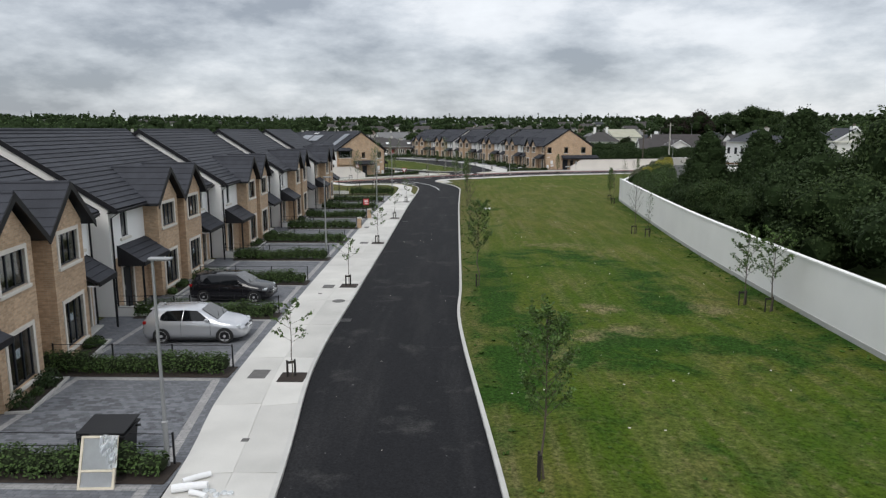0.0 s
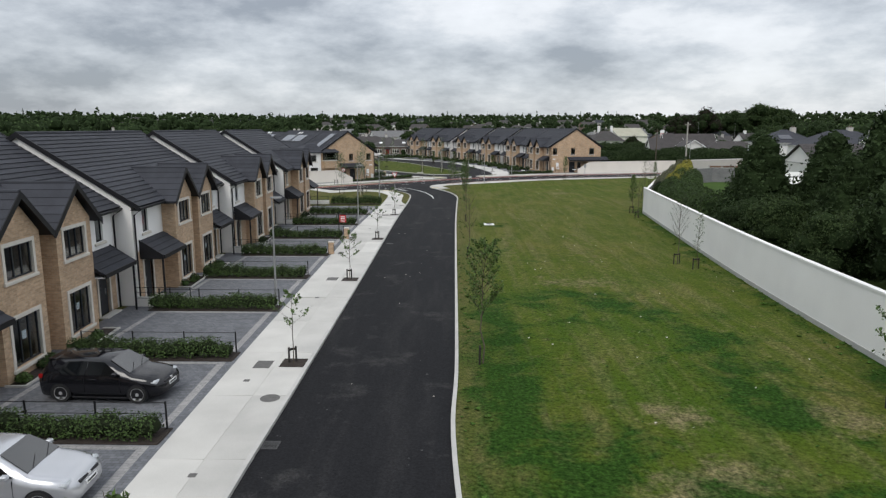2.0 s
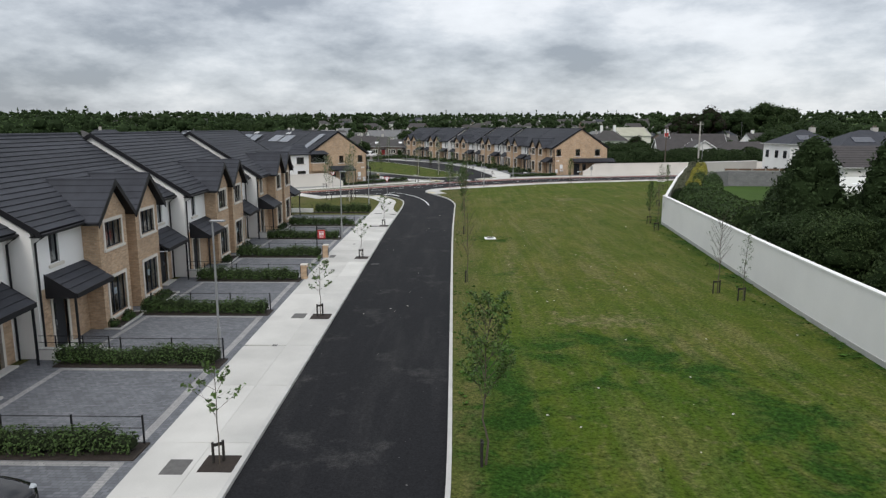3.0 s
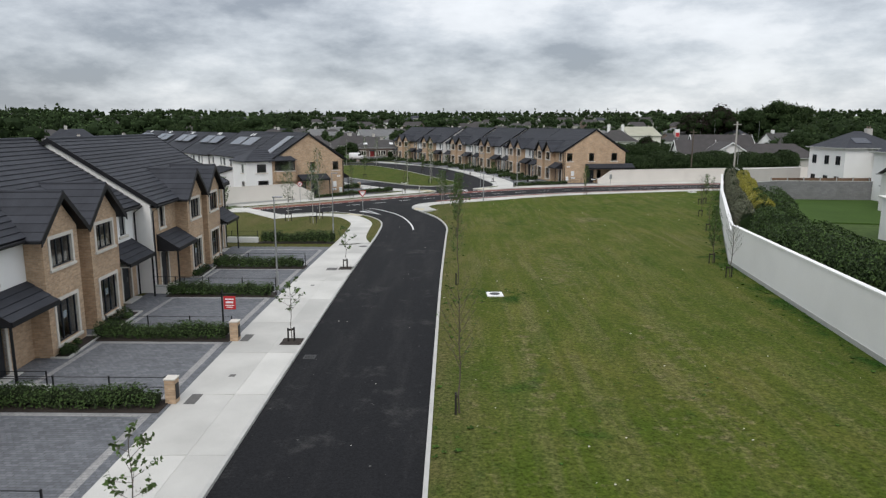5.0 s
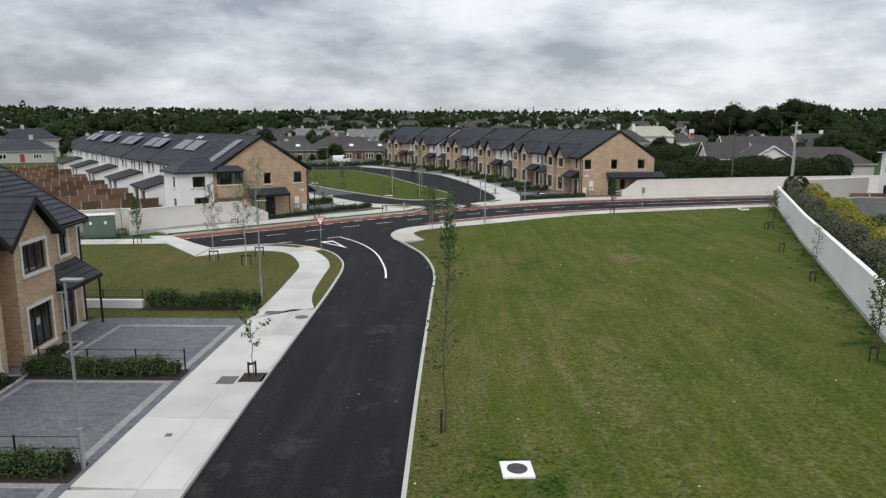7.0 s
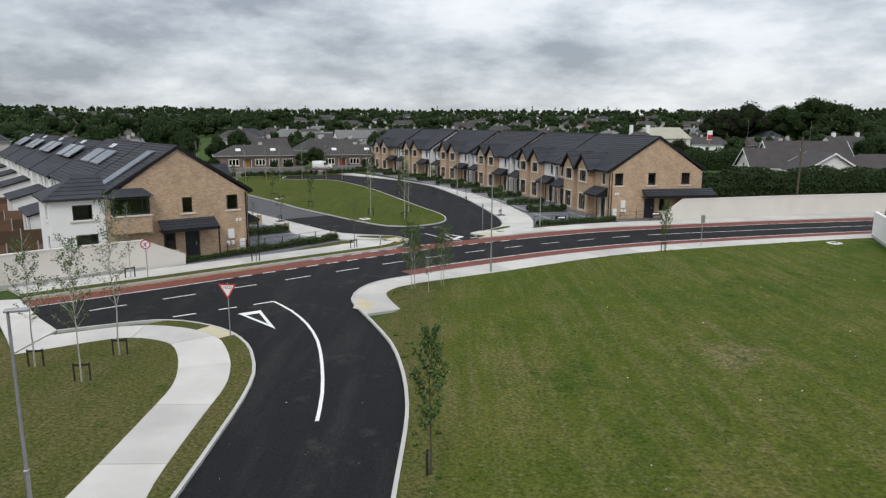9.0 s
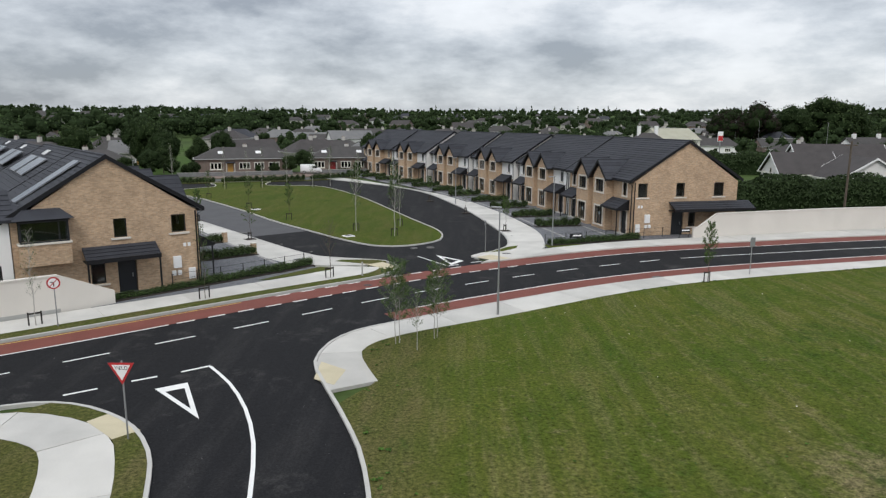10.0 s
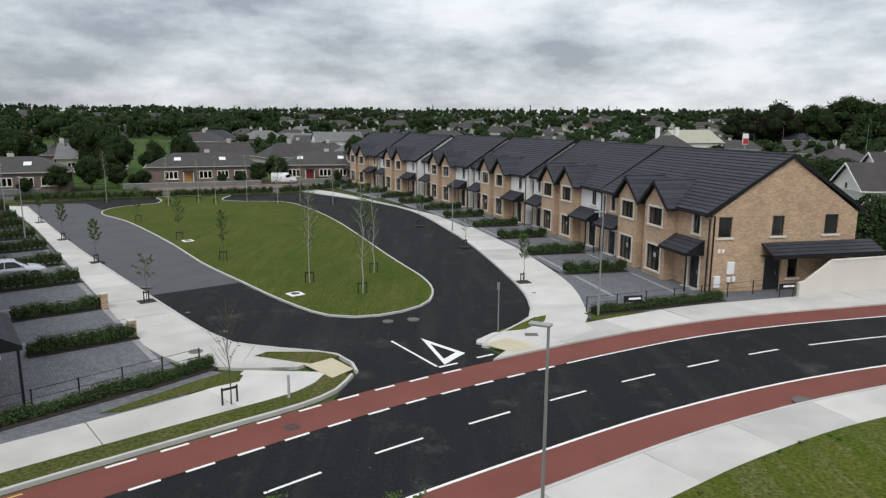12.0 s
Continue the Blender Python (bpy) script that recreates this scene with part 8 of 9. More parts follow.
def plain_house(m, w, d, eave, ridge, hip, wall, roof, label, openings=(), chimney=None, category="house", group="houses beyond", barge=""):
    """A house far off: walls, roof, chimney and openings (kind, x, z, w, h) on its front (-y) or ('w', ...) on its west end."""
    h = thing("house", m, label, category, group)
    bm = boxes((-w / 2, w / 2, -d / 2, d / 2, -0.1, eave))
    if hip < 0.1:
        prism(bm, [(-d / 2, eave), (d / 2, eave), (0, ridge - 0.1)], "x", -w / 2, w / 2)
        bmesh.ops.recalc_face_normals(bm, faces=bm.faces[:])
    part("wall", bm, wall, h)
    part("roof", hip_roof(w, d, eave, ridge, hip), roof, h)
    part("gutter", walled(w + 0.9, d + 0.9, [(-w / 2 - 0.3, w / 2 + 0.3, 0.15, d + 0.75)], 0.0, 0.14, -w / 2 - 0.45), "cream" if barge else "plinth", h, "", Matrix.Translation((0, d / 2 + 0.45, eave - 0.02)) @ Matrix.Rotation(radians(90), 4, "X"))
    if barge:
        for s in (-1, 1):
            for t in (-1, 1):
                bm = bmesh.new()
                prism(bm, [(t * (d / 2 + 0.4), eave - 0.15), (0, ridge - 0.12), (0, ridge + 0.12), (t * (d / 2 + 0.4), eave + 0.1)], "x", s * (w / 2 + 0.36), s * (w / 2 + 0.42))
                part("barge_board", tidy(bm), barge, h, "white barge board")
    for o in openings:
        side, x, z, ow, oh, what = o
        at = Matrix.Translation((x, -d / 2, z)) if side == "s" else Matrix.Translation((-w / 2, x, z)) @ Matrix.Rotation(radians(-90), 4, "Z")
        if what in M:
            part("door", boxes((-ow / 2, ow / 2, -0.04, -0.002, 0, oh)), what, h, "", at)
        else:
            k = 3 if ow > 1.6 else 2 if ow > 0.9 else 1
            cell = (ow - 0.08) / k
            holes = [(-ow / 2 + 0.14 + cell * i, -ow / 2 + cell * (i + 1) - 0.04, 0.13, oh - 0.13) for i in range(k)]
            win = part("window", walled(ow, oh, holes, -0.06, -0.004, -ow / 2), "dark_frame" if what == "dark" else "cream", h, "", at)
            part("pane", boxes((-ow / 2 + 0.05, ow / 2 - 0.05, -0.02, -0.006, 0.05, oh - 0.05)), "car_glass", win)
    for q in chimney or ():
        c = part("chimney", boxes((q[0] - 0.45, q[0] + 0.45, -0.35 + q[1], 0.35 + q[1], ridge - 1.0, ridge + q[2])), q[3] if len(q) > 3 else "render_grey", h, "rendered chimney stack")
        for s in (-0.2, 0.2):
            bm = bmesh.new()
            tube(bm, [(q[0] + s, q[1], ridge + q[2]), (q[0] + s, q[1], ridge + q[2] + 0.3)], 0.11, 0.09, 6)
            part("chimney_pot", bm, "brick_red", c)
    return h


def roof_window(h, x, up, d, eave, ridge, w=1.1, l=1.1, over=0.35, name="roof_window"):
    """A pale roof window or panel on the front slope, up: share of the way to the ridge."""
    y = -d / 2 - over
    run = -y
    ang = math.atan2(ridge - eave, run)
    at = Matrix.Translation((x, y + run * up, eave + (ridge - eave) * up)) @ Matrix.Rotation(ang, 4, "X")
    part(name, bevelled(boxes((-w / 2, w / 2, -l / 2, l / 2, -0.02, 0.08)), 0.015), "blind" if name == "roof_window" else "panel", h, "", at)


GARDEN = []
BUNG = "brick bungalow with grey hipped roof and white roof window"
WIN2 = [("s", -5.6, 0.95, 2.2, 1.4, "cream_w"), ("s", 5.9, 0.95, 2.2, 1.4, "cream_w"), ("s", 0.0, 0.95, 2.2, 1.4, "cream_w"), ("s", 2.9, 0.95, 2.0, 1.4, "cream_w")]
for x, y, a, w, door, roof in ((-65.5, 214.5, 24, 17.0, "twigs", "tile_brown"), (-41.0, 232.0, 20, 19.0, "door_yellow", "tile_brown"), (-20.5, 238.5, 12, 15.5, "door_red", "tile_brown")):
    b = plain_house(pose(x, y, 0, 0, 0, a), w, 9.0, 3.0, 5.3, 4.6, "brick_red", roof, BUNG, WIN2 + [("s", -2.8, 0.05, 1.1, 2.1, door)], [(0.5, 0.3, 0.5)], "bungalow", "bungalows beyond the green")
    roof_window(b, -4.5, 0.55, 9.0, 3.0, 5.3)
    for q in (-5.6, 5.9):
        part("window_sill", bevelled(boxes((q - 1.25, q + 1.25, -4.72, -4.505, 0.82, 0.93)), 0.02), "cream", b, "pale window sill")
    part("porch", bevelled(boxes((-3.7, -1.9, -5.7, -4.51, 2.25, 2.45)), 0.03), "tile", b, "small flat porch roof")
    for q in (-3.6, -2.0):
        part("porch_post", boxes((q - 0.06, q + 0.06, -5.6, -5.48, -0.1, 2.25)), "cream", b)
    roof_window(b, 3.0, 0.55, 9.0, 3.0, 5.3)
for k, (x, y, sc) in enumerate(((-70.0, 208.0, 0.30), (-60.0, 209.5, 0.22), (-57.0, 213.0, 0.42), (-54.5, 218.0, 0.55), (-52.0, 221.5, 0.35), (-49.5, 222.0, 0.2), (-36.0, 226.0, 0.18), (-33.0, 226.4, 0.22), (-30.5, 229.0, 0.38), (-28.0, 231.5, 0.5), (-17.0, 231.5, 0.2), (-13.0, 234.5, 0.26), (-47.5, 221.0, 0.28), (-62.5, 216.0, 0.4))):
    GARDEN.append((k % 3, x, y, sc, 9.0 * sc + 0.6))
for a, b in (((-75.0, 203.5), (-58.5, 210.5)), ((-50.0, 219.0), (-29.5, 227.0)), ((-27.0, 229.0), (-14.0, 234.0))):
    line = [a, ((a[0] + b[0]) / 2, (a[1] + b[1]) / 2 - 0.2), b]
    w = tagged(new("garden_wall"), "low grey garden wall before a bungalow", "wall", "garden walls")
    part("wall_body", ribbon(line, 0.0, 0.2, -0.1, 0.7), "block_grey", w)
    part("coping", ribbon(line, -0.03, 0.23, 0.7, 0.76), "plinth", w)
tagged(part("forecourt", slab([(-46.0, 215.2), (-26.0, 221.5), (-16.0, 229.0), (-12.0, 236.0), (-28.0, 234.5), (-47.0, 224.5)], -0.15, -0.02), "brick_red"), "red paved forecourts before the bungalows", "paving", kind="structure")

# two-storey white houses and bungalows beyond the wall
L_W = "white rendered two-storey house with dark hipped roof"
win_w = [("w", y, z, 1.0, 1.3, "dark") for y in (-2.9, -0.2, 2.9) for z in (0.9, 3.9)]
win_s = [("s", -2.0, 3.9, 1.2, 1.3, "dark"), ("s", 2.2, 3.9, 1.2, 1.3, "dark"), ("s", -1.5, 0.9, 1.8, 1.3, "dark")]
b = plain_house(pose(62.0, 142.5, 0, 0, 0, 4), 9.0, 8.8, 6.3, 8.8, 4.3, "render_white", "tile", L_W, win_w, [(2.0, 0.5, 0.4)], group="white houses beyond the wall")
roof_window(b, -1.2, 0.45, 8.8, 6.3, 8.8, 2.4, 1.6, name="solar_panel")
b = plain_house(pose(67.5, 133.5, 0, 0, 0, 4), 10.0, 8.0, 6.3, 8.8, 4.3, "render_white", "tile", L_W, win_w + win_s, [(2.0, 0.5, 0.4)], group="white houses beyond the wall")
roof_window(b, -1.2, 0.45, 8.0, 6.3, 8.8, 2.4, 1.6, name="solar_panel")
b = plain_house(pose(62.4, 124.0, 0, 0, 0, 0), 12.6, 8.6, 6.2, 8.6, 4.3, "render_white", "tile", "large white house with dark hipped roof", [], [(5.0, 0.0, 0.3)], group="white houses beyond the wall")
roof_window(b, -2.0, 0.5, 8.6, 6.2, 8.6, 3.0, 1.6, name="solar_panel")
b = plain_house(pose(57.8, 112.0, 0, 0, 0, 0), 15.4, 9.4, 4.1, 6.7, 0.0, "render_pale", "bark_soft", "pale house wing with long brown tiled roof", [("s", -5.2, 2.2, 1.4, 0.9, "dark"), ("s", 0.0, 0.9, 1.6, 1.2, "dark")], [(6.8, 0.3, 0.5, "render_white")], group="white houses beyond the wall")
for k in range(9):
    part("tile_course", lifted([(-8.0, -5.0 + 0.55 * k, 4.2 + 0.286 * k), (8.0, -5.0 + 0.55 * k, 4.2 + 0.286 * k), (8.0, -4.47 + 0.55 * k, 4.45 + 0.286 * k), (-8.0, -4.47 + 0.55 * k, 4.45 + 0.286 * k)], 0.06), "bark_soft", b)
plain_house(pose(53.8, 96.0, 0, 0, 0, 79), 8.0, 4.8, 7.2, 8.9, 0.0, "render_pale", "tile", "narrow white gabled house among trees", [], [(-3.0, 0.0, 0.4, "render_white")], group="white houses beyond the wall", barge="render_white")
b = thing("annexe", pose(44.2, 93.0, 0, 0, 0, 0), "white annexe with pale sloping metal roof", "outbuilding")
bm = bmesh.new()
prism(bm, [(-4.0, -0.1), (4.0, -0.1), (4.0, 3.5), (-4.0, 2.6)], "x", -6.2, 6.2)
part("wall", tidy(bm), "render_white", b)
part("roof", bevelled(lifted([(-6.45, -4.3, 2.6), (6.45, -4.3, 2.6), (6.45, 4.3, 3.55), (-6.45, 4.3, 3.55)], 0.16), 0.03), "roof_pale", b, "pale sheet roof")
for x in (-4.6, 0.9):
    part("door", boxes((x, x + 0.95, -4.05, -4.002, 0.0, 2.1)), "dark_frame", b, "dark door")
part("rooflight", boxes((-1.2, -0.7, -2.2, 1.6, 3.08, 3.3)), "sign_white", b)
# garden beyond the wall: grey block wall, timber fence, lawn, shed
root = tagged(new("wall_garden"), "grey block garden wall round a lawn", "wall", kind="structure")
part("wall_body", ribbon([(40.3, 126.4), (44.0, 128.8), (66.0, 127.2)], 0.0, 0.22, -0.15, 2.35), "block_grey", root)
part("coping", ribbon([(40.3, 126.4), (44.0, 128.8), (66.0, 127.2)], -0.03, 0.25, 2.35, 2.43), "plinth", root)
root = tagged(new("wall_side"), "pale rendered wall beside the side road", "wall", kind="structure")
part("wall_body", ribbon([(43.2, 141.6), (57.0, 148.4)], 0.0, 0.22, -0.15, 3.0), "render_grey", root)
part("coping", ribbon([(43.2, 141.6), (57.0, 148.4)], -0.04, 0.26, 3.0, 3.1), "render_wall", root)
f = tagged(new("timber_fence"), "brown timber fence with pale concrete posts", "fence", "timber fences")
for i in range(8):
    x = 44.0 + 2.2 * i
    part("post", bevelled(boxes((x - 0.07, x + 0.07, 130.45, 130.6, 0, 2.75)), 0.015), "plinth", f, "pale concrete post")
    if i < 7:
        part("panel", boxes((x + 0.072, x + 2.128, 130.5, 130.54, 0.1, 2.65)), "timber", f)
b = plain_house(pose(55.5, 117.5, 0, 0, 0, 90), 6.0, 5.0, 2.4, 3.6, 0.0, "block_grey", "roof_pale", "grey block shed with pale gabled roof", (), (), "shed", "garden sheds")
tagged(part("lawn_garden", slab([(33.0, 108.0), (52.5, 104.0), (66.0, 127.0), (44.0, 128.6), (40.5, 126.0)], -0.15, -0.03), "field"), "bright green garden lawn behind the wall", "lawn", kind="structure")
tagged(part("lawn_annexe", slab([(25.0, 72.0), (58.0, 70.0), (58.0, 92.3), (30.0, 92.3)], -0.15, -0.03), "field"), "bright green garden lawn before the annexe", "lawn", kind="structure")

# bungalow behind the long hedge
B2 = "grey bungalow with dark roof and white barge boards"
b = plain_house(pose(60.6, 191.5, 0, 0, 0, -6), 12.5, 11.0, 3.0, 7.5, 0.0, "render_pale", "bark_soft", B2, [], [], "bungalow", "bungalows by the main road", "render_white")
for x in (-1.0, 1.6):
    roof_window(b, x, 0.45, 11.0, 3.0, 7.5, 0.9, 1.5)
plain_house(pose(53.8, 188.5, 0, 0, 0, -6), 8.0, 8.0, 3.4, 6.4, 0.0, "render_pale", "bark_soft", B2, [("w", 0.0, 3.3, 0.8, 1.0, "cream_w")], [], "bungalow", "bungalows by the main road", "render_white")
plain_house(pose(57.5, 180.5, 0, 0, 0, 84), 9.0, 8.5, 3.3, 6.2, 0.0, "render_pale", "bark_soft", B2, [], [], "bungalow", "bungalows by the main road", "render_white")
plain_house(pose(68.5, 182.5, 0, 0, 0, -6), 15.0, 9.0, 3.0, 5.9, 4.0, "render_grey", "bark_soft", "grey bungalow wing with dark hipped roof", [], [], "bungalow", "bungalows by the main road")
plain_house(pose(108.0, 262.0, 0, 0, 0, 20), 13.0, 8.0, 3.4, 7.2, 0.0, "render_white", "tile_brown", "white bungalow with dark gabled roof", [], [(-4.0, 0, 1.0, "render_white"), (4.5, 0, 1.0, "render_white")], "bungalow", "bungalows by the main road")
# shallow-roofed pale building and the chimneys before it
plain_house(pose(72.0, 304.0, 0, 0, 0, 14), 13.0, 14.0, 5.6, 9.0, 0.0, "cream", "roof_cream", "pale industrial building with shallow gabled roof", [], [], "building", "buildings beyond")
plain_house(pose(58.4, 281.0, 0, 0, 0, 8), 13.0, 10.0, 4.0, 8.0, 5.0, "render_pale", "tile_brown", "bungalow with brown hipped roof and white chimneys", [], [(-2.5, 0, 1.9, "render_white"), (2.6, 0, 1.9, "render_white")], "bungalow", "bungalows by the main road")
s = thing("fuel_sign", pose(86.2, 299.0, 0), "tall white and red roadside sign board", "sign board")
part("pole", boxes((-0.15, 0.15, -0.1, 0.1, 0, 7.0)), "steel", s)
part("board", bevelled(boxes((-0.8, 0.8, -0.2, 0.2, 5.2, 8.2)), 0.05), "sign_white", s)
part("red_panel", boxes((-0.72, 0.72, -0.25, -0.205, 5.4, 6.9)), "sign_red", s)


def wood_pole(x, y, high, material="bark", r=0.13):
    bm = bmesh.new()
    tube(bm, [(0, 0, -0.2), (0, 0, high)], r, r * 0.75, 8)
    t = thing("utility_pole", pose(x, y, 0), "tall utility pole beside the main road", "pole", "utility poles")
    part("pole", bm, material, t)
    part("cross_arm", boxes((-0.6, 0.6, -0.06, 0.06, high - 0.5, high - 0.38)), material, t)
    return t


wood_pole(44.3, 143.6, 10.2, "birch", 0.16)
wood_pole(42.6, 157.5, 8.9, "bark")
wood_pole(26.5, 166.5, 7.5, "birch", 0.1)
for x, y, a, h in ((46.0, 146.5, 200, 6.5), (119.0, 366.0, 150, 12.0), (108.9, 281.0, 200, 10.9), (112.0, 330.0, 170, 11.5), (139.0, 300.0, 200, 11.0), (151.0, 262.0, 190, 10.5)):
    lamp_post(x, y, a, h)

# ---- roofs and woods further off ----
rng = random.Random(91)
FAR_ROOF = ("tile_brown", "tile", "tile_brown", "bark_soft")
FAR_WALL = ("render_white", "render_grey", "brick_red", "render_grey")


def spot(a, d):
    return 3.0 + math.sin(radians(a)) * d, 70.0 + math.cos(radians(a)) * d


def open_ground(x, y):
    """Whether a far house or tree may stand there."""
    if y < 262 and -112 < x < 84 and y > -60 and not (x < -62 and y > 225):
        return False
    if -190 < x < -80 and 330 < y < 452 and x + 0.55 * (y - 330) < -60 and x > -175 + 0.1 * (y - 330):
        return False
    if 225 < y < 440 and -0.49 * (y - 112) < x < -0.376 * (y - 114):
        return False
    if 50 < x < 95 and 262 < y < 320:
        return False
    return True


homes = []
for row, (d, n) in enumerate(((200, 11), (222, 12), (250, 14), (285, 15), (325, 16), (375, 16), (430, 16), (500, 14), (580, 15), (690, 16), (820, 16))):
    for i in range(n):
        a = -36 + 62 * (i + rng.uniform(0.2, 0.8)) / n
        x, y = spot(a, d + rng.uniform(-9, 9))
        if not open_ground(x, y) or any(math.dist((x, y), h) < 15 for h in homes):
            continue
        if row > 6:
            plain_house(pose(x, y, rise(x, y), 0, 0, rng.uniform(-25, 40)), rng.uniform(11, 18), 9.0, 4.6, 7.6, 4.4 if rng.random() < 0.5 else 0.0, FAR_WALL[rng.randrange(4)], FAR_ROOF[rng.randrange(4)], "distant house with tiled roof", [], [], "house", "houses in the distance")
            homes.append((x, y))
            continue
        homes.append((x, y))
        k = rng.randrange(4)
        w = rng.uniform(12, 17)
        e = 2.8 if rng.random() < 0.8 else 4.9
        wins = [("s", -w * 0.28, 0.9, 1.6, 1.2, "cream_w"), ("s", w * 0.25, 0.9, 1.8, 1.2, "cream_w"), ("s", 0.2, 0.05, 1.0, 2.0, ("door_red", "twigs", "door_yellow")[i % 3])]
        plain_house(pose(x, y, rise(x, y), 0, 0, rng.uniform(-25, 40)), w, rng.uniform(8.5, 10), e, e + rng.uniform(2.6, 3.3), 4.4 if rng.random() < 0.75 else 0.0, FAR_WALL[k], FAR_ROOF[k] if rng.random() < 0.8 else "roof_grey", "distant house with tiled roof and chimney", wins, [(rng.uniform(-3, 3), 0.0, rng.uniform(0.5, 1.1))], "house", "houses in the distance")

# trees that stand singly, near enough to be told apart
for k, x, y, sc, h in GARDEN:
    place_tree(MID[k], x, y, rng.uniform(0, 360), sc, h / 10.0, "small garden tree before a bungalow", "garden trees")
for k, x, y, s, h in ((0, -59.0, 236.0, 0.8, 9.0), (2, -64.0, 243.0, 0.95, 11.0), (1, -51.0, 234.0, 0.5, 7.5), (0, -70.0, 250.0, 1.0, 12.0), (0, -49.0, 243.0, 0.6, 9.0), (2, -84.0, 246.0, 0.9, 10.0), (1, -56.5, 228.5, 0.45, 5.5), (1, -17.5, 262.0, 0.7, 8.0), (0, -3.0, 268.0, 0.9, 9.0), (2, 20.0, 270.0, 1.0, 9.5), (1, 32.0, 262.0, 1.0, 9.0), (0, 46.0, 268.0, 0.9, 8.0), (2, 88.0, 205.0, 0.8, 7.0), (0, 95.0, 225.0, 1.0, 9.0), (1, 104.0, 240.0, 1.1, 10.0), (0, 122.0, 246.0, 1.2, 11.5), (2, 117.0, 215.0, 1.0, 9.0), (1, 92.0, 182.0, 0.9, 7.5), (2, 98.0, 165.0, 1.0, 8.0), (3, 66.0, 268.0, 0.7, 6.5), (3, 129.5, 370.0, 2.0, 20.0), (3, 118.0, 372.0, 1.6, 16.5), (2, 162.0, 379.0, 2.4, 22.5), (2, 175.0, 384.0, 2.2, 20.0), (0, 150.0, 382.0, 1.8, 19.0), (1, 140.0, 300.0, 1.4, 12.0), (0, 158.0, 310.0, 1.5, 13.0), (2, 74.0, 150.0, 0.7, 5.0), (0, 84.0, 140.0, 0.8, 7.0), (1, 88.0, 120.0, 1.0, 8.0), (2, 80.0, 98.0, 1.0, 8.5), (0, 72.0, 84.0, 1.0, 8.5), (0, 60.0, 74.0, 1.0, 8.0)):
    place_tree(MID[k], x, y, rng.uniform(0, 360), s * rng.uniform(0.9, 1.1), h / 10.0, "copper-leaved broad tree among houses" if k == 3 else "broad dark green tree among houses", "trees in the distance")


_bm = bmesh.new()
bmesh.ops.create_icosphere(_bm, subdivisions=1, radius=1.0)
OCTA = np.array([v.co[:] for v in _bm.verts])
OCTA_F = [[v.index for v in f.verts] for f in _bm.faces]
_bm.free()




def woods(name, n, near, far, h0, h1, cards, size, material, seed, a0=-46, a1=46, label="distant dark green woods to the horizon"):
    """Many far trees in one mesh: each a lumpy heap of leaf sprays over dark masses coloured as inner shade."""
    g = np.random.default_rng(seed)
    vs, fs, ms = [], [], []
    base = 0
    made_ = 0
    while made_ < n:
        a = g.uniform(a0, a1)
        d = math.sqrt(near ** 2 + (far ** 2 - near ** 2) * g.random())
        x, y = spot(a, d)
        if not open_ground(x, y) or any(math.dist((x, y), q) < 9.0 for q in homes):
            if g.random() < 0.02:
                made_ += 1
            continue
        made_ += 1
        h = h0 + (h1 - h0) * g.random() ** 1.5
        w = h * g.uniform(0.7, 1.2)
        conifer = g.random() < 0.06
        k = 7 if cards > 60 else 4
        lob = g.normal(0, 1, (k, 3)) * np.array([w * 0.22, w * 0.22, h * 0.15]) + np.array([0, 0, h * 0.52])
        lob[:, 2] = np.minimum(lob[:, 2], h * 0.78)
        pick = g.integers(0, k, cards)
        u = g.normal(0, 1, (cards, 3))
        u /= np.linalg.norm(u, axis=1)[:, None]
        rad = np.array([w * 0.22, w * 0.22, h * 0.2])
        c = lob[pick] + u * rad * g.uniform(0.85, 1.2, (cards, 1))
        if conifer:
            t = g.random(cards) ** 1.4
            ang = g.uniform(0, 6.28, cards)
            rr = (1 - t) * w * 0.3 + 0.1
            c = np.stack([np.cos(ang) * rr, np.sin(ang) * rr, 0.8 + t * (h * 1.15 - 0.8)], 1)
        c[:, 2] = np.maximum(c[:, 2], 0.4)
        p = u + g.normal(0, 0.6, (cards, 3)) + np.array([0, 0, 0.3])
        p /= np.linalg.norm(p, axis=1)[:, None]
        q1 = np.cross(p, g.normal(0, 1, (cards, 3)))
        q1 /= np.linalg.norm(q1, axis=1)[:, None]
        q2 = np.cross(p, q1)
        s = 0.8 * size * h / 12 * g.uniform(0.5, 1.3, (cards, 1))
        o = np.array([x, y, rise(x, y) - 0.1])
        quad = np.stack([c - q1 * s, c + q2 * s * 0.7, c + q1 * s, c - q2 * s * 0.7], 1) + o
        vs.append(quad.reshape(-1, 3))
        fs += (np.arange(cards * 4).reshape(-1, 4) + base).tolist()
        ms += [0] * cards
        base += cards * 4
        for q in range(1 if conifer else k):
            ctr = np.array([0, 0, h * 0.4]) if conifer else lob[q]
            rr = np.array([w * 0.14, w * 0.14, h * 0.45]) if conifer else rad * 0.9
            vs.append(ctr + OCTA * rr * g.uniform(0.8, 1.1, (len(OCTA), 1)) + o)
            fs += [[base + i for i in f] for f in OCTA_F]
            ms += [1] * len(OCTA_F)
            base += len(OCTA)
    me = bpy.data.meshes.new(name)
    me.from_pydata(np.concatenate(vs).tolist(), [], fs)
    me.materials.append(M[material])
    me.materials.append(M["woods_shade"])
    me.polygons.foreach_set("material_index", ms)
    ob = new(name, me)
    return tagged(ob, label, "woods", kind="stuff")


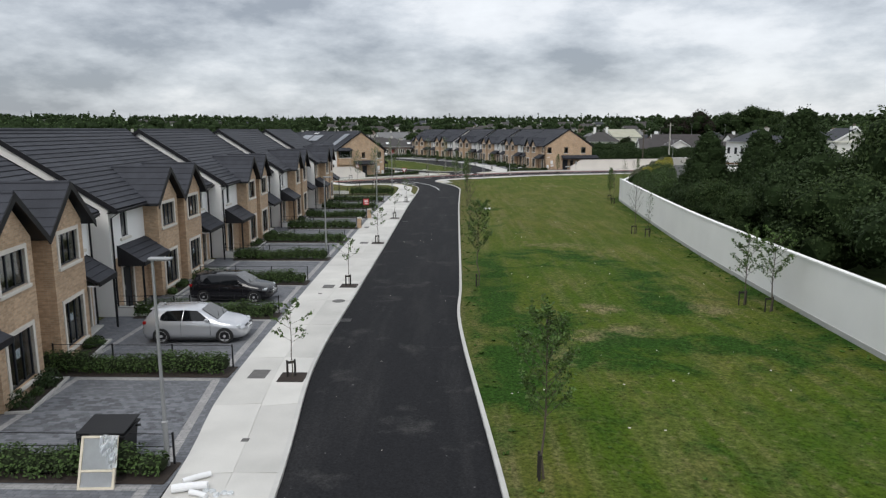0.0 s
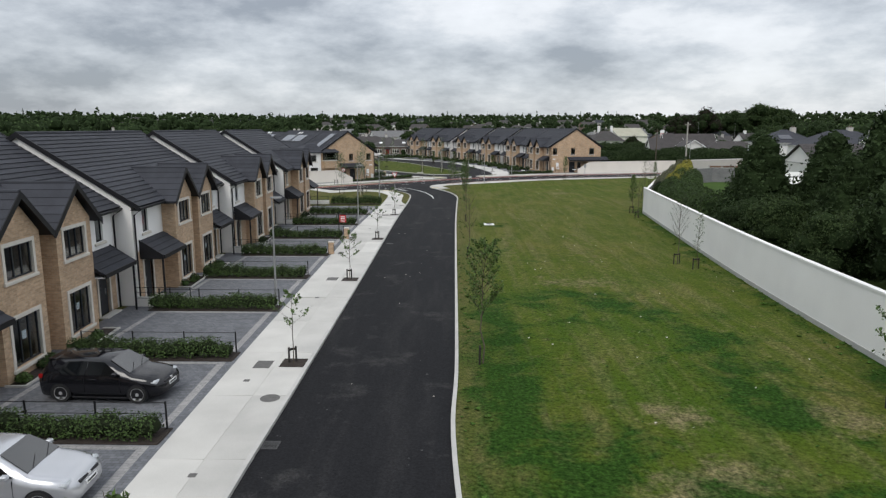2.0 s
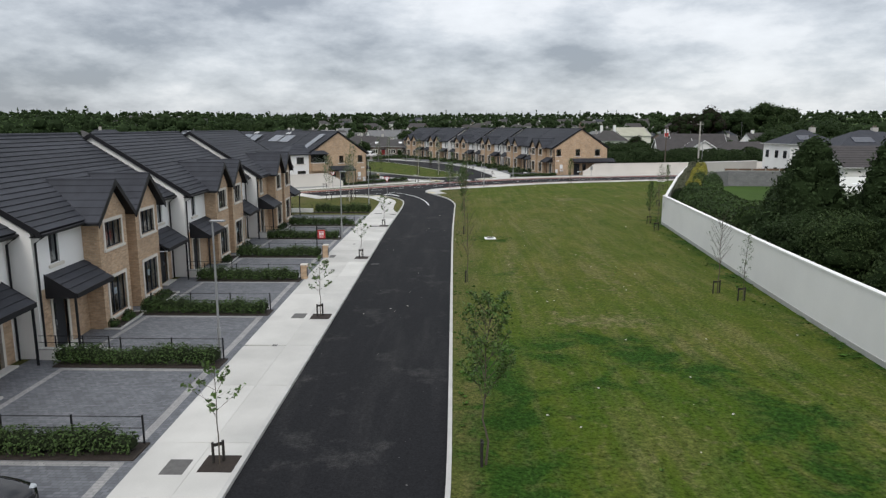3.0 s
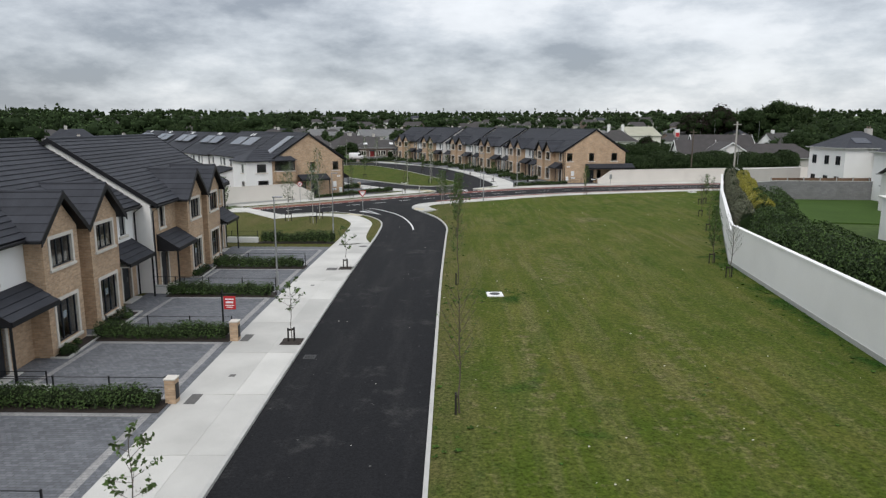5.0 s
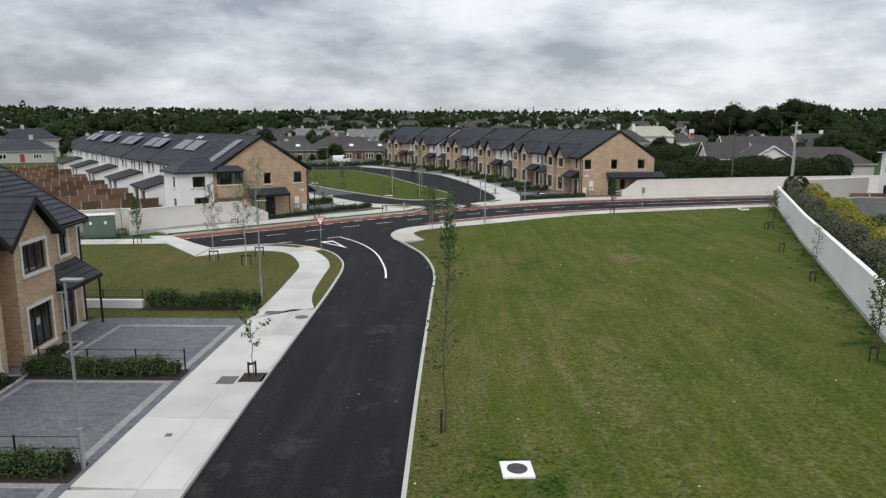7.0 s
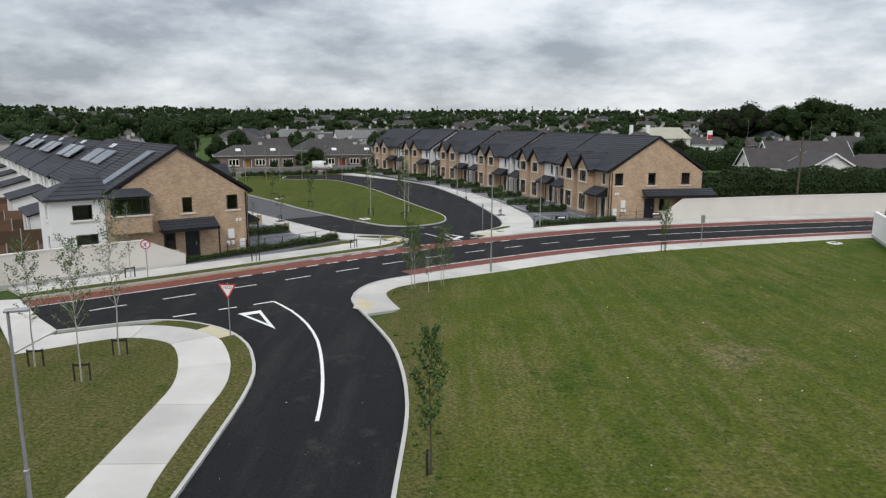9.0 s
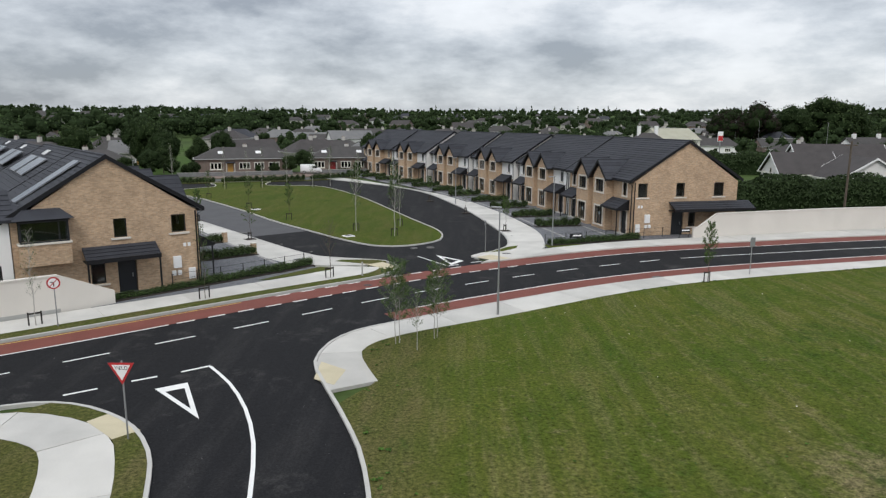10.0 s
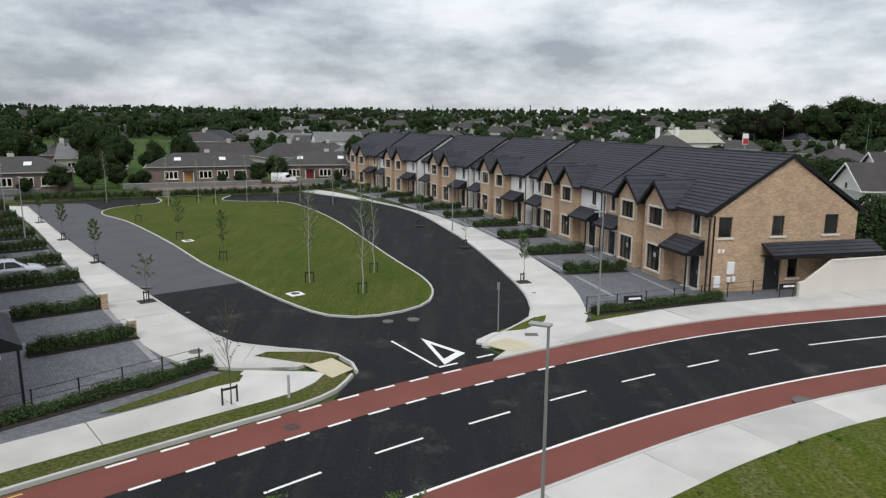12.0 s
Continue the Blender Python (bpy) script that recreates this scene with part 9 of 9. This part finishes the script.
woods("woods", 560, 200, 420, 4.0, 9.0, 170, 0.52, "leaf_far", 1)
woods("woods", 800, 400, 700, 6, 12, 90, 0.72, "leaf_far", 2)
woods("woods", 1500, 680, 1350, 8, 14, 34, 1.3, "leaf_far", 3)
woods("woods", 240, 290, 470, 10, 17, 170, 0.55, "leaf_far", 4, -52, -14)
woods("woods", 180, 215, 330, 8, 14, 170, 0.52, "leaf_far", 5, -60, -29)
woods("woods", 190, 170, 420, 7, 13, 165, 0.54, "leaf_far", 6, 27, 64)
woods("copper_woods", 50, 300, 700, 8, 13, 150, 0.55, "leaf_red", 7, -46, 46, "scattered copper-leaved trees in the distance")
tagged(part("field", slab([(-175, 330), (-95, 330), (-78, 345), (-128, 452), (-165, 452)], -0.15, -0.05), "field"), "bright green open field among woods", "field", kind="structure")
tagged(part("field", slab([(-85, 236), (-50, 224), (-44, 240), (-60, 300), (-95, 300)], -0.15, -0.05), "field"), "bright green open field beyond the bungalows", "field", kind="structure")

# ---- weeds and litter on the lawn ----
M["leaf_weed"] = mat("weed_leaves", (0.05, 0.10, 0.018), 0.7, 0.4, 1.5, 12, 0.0, island=0.6, spec=0.1, coord="World")
rng = random.Random(33)
bm = bmesh.new()
for k in range(1100):
    y = rng.uniform(10, 138)
    xw = line_x(WALL, y)
    xk = line_x(left, y) + 0.1
    r = rng.random()
    if r < 0.35:
        x = xw - abs(rng.gauss(0.1, 0.7)) - 0.08
    elif r < 0.5:
        x = xk + abs(rng.gauss(0, 0.5))
    elif r < 0.62:
        a, d = rng.uniform(0, 6.28), rng.uniform(0.7, 2.0)
        x, y = 3.3 + d * math.cos(a), 76.25 + d * math.sin(a)
    else:
        x = rng.uniform(xk, xw - 0.3)
    if not xk < x < xw - 0.05:
        continue
    s = rng.uniform(0.06, 0.15) if r < 0.5 else rng.uniform(0.035, 0.085)
    for j in range(6):
        a = j * 1.05 + rng.random()
        t = Vector((math.cos(a), math.sin(a), 0))
        side = Vector((-t.y, t.x, 0)) * s * 0.35
        o = Vector((x, y, -0.03))
        tip = o + t * s + Vector((0, 0, s * rng.uniform(0.25, 0.8)))
        mid_ = o + t * s * 0.55 + Vector((0, 0, s * 0.5))
        bm.faces.new([bm.verts.new(q) for q in (o, mid_ + side, tip, mid_ - side)])
tagged(part("weeds", bm, "leaf_weed"), "scattered low weeds and clover tufts on the lawn", "weeds", kind="stuff")
bm = bmesh.new()
for k in range(150):
    y = rng.uniform(12, 136)
    x = rng.uniform(line_x(left, y) + 0.2, line_x(WALL, y) - 0.4) if k % 5 else rng.uniform(-5.2, -0.4)
    if k % 5 == 0 and y > 105:
        continue
    r = rng.uniform(0.012, 0.034)
    z = 0.0 if k % 5 else ROAD_Z
    v = bmesh.ops.create_icosphere(bm, subdivisions=1, radius=r)["verts"]
    for q in v:
        q.co = Vector((x + q.co.x * rng.uniform(0.8, 1.8), y + q.co.y, z + q.co.z * 0.6))
tagged(part("pebbles", bm, "stone"), "scattered pale pebbles and scraps of litter", "pebbles", kind="stuff")

# ---- paving blocks of the first driveway ----
def block_mesh():
    bm = bmesh.new()
    a = [bm.verts.new(p) for p in ((-0.098, -0.063, -0.02), (0.098, -0.063, -0.02), (0.098, 0.063, -0.02), (-0.098, 0.063, -0.02))]
    b = [bm.verts.new((p.co.x, p.co.y, 0.004)) for p in a]
    c = [bm.verts.new((p.co.x * 0.93, p.co.y * 0.9, 0.009)) for p in a]
    for lo_, hi_ in ((a, b), (b, c)):
        for i in range(4):
            bm.faces.new((lo_[i], lo_[(i + 1) % 4], hi_[(i + 1) % 4], hi_[i]))
    bm.faces.new(c)
    me = bpy.data.meshes.new("paving_block")
    bm.to_mesh(me)
    bm.free()
    me.materials.append(M["block"])
    return me


M["block"] = mat("grey_paving_block", (0.125, 0.13, 0.142), 0.85, 0.35, 0.8, 30, 0.3, coord="World", rnd=0.5)
M["block_rest"] = mat("grey_paving_blocks", (0.125, 0.13, 0.142), 0.85, 0.35, 0.8, 30, 0.3, coord="World", island=0.5)
BLOCK = block_mesh()
bay = tagged(new("paved_bay"), "parking bay of grey chamfered paving blocks", "paving", kind="structure")
count, rest = 0, bmesh.new()
for j in range(34):
    y = 16.62 + 0.134 * j
    for i in range(26):
        x = -13.42 + 0.204 * (i + 0.5 * (j % 2))
        if x + 0.1 > line_x(PAVE_L, y) - 0.64 or y + 0.07 > 22.5:
            continue
        if count < 280 and x > -12.2:
            link_mesh("paving_block", BLOCK, None, bay, "", Matrix.Translation((x, y, 0)))
            count += 1
        else:
            v = [rest.verts.new((x + p.co.x, y + p.co.y, p.co.z)) for p in BLOCK.vertices]
            for f in BLOCK.polygons:
                rest.faces.new([v[q] for q in f.vertices])
tagged(part("paving_blocks", rest, "block_rest"), "grey chamfered paving blocks of a driveway", "paving", kind="stuff")
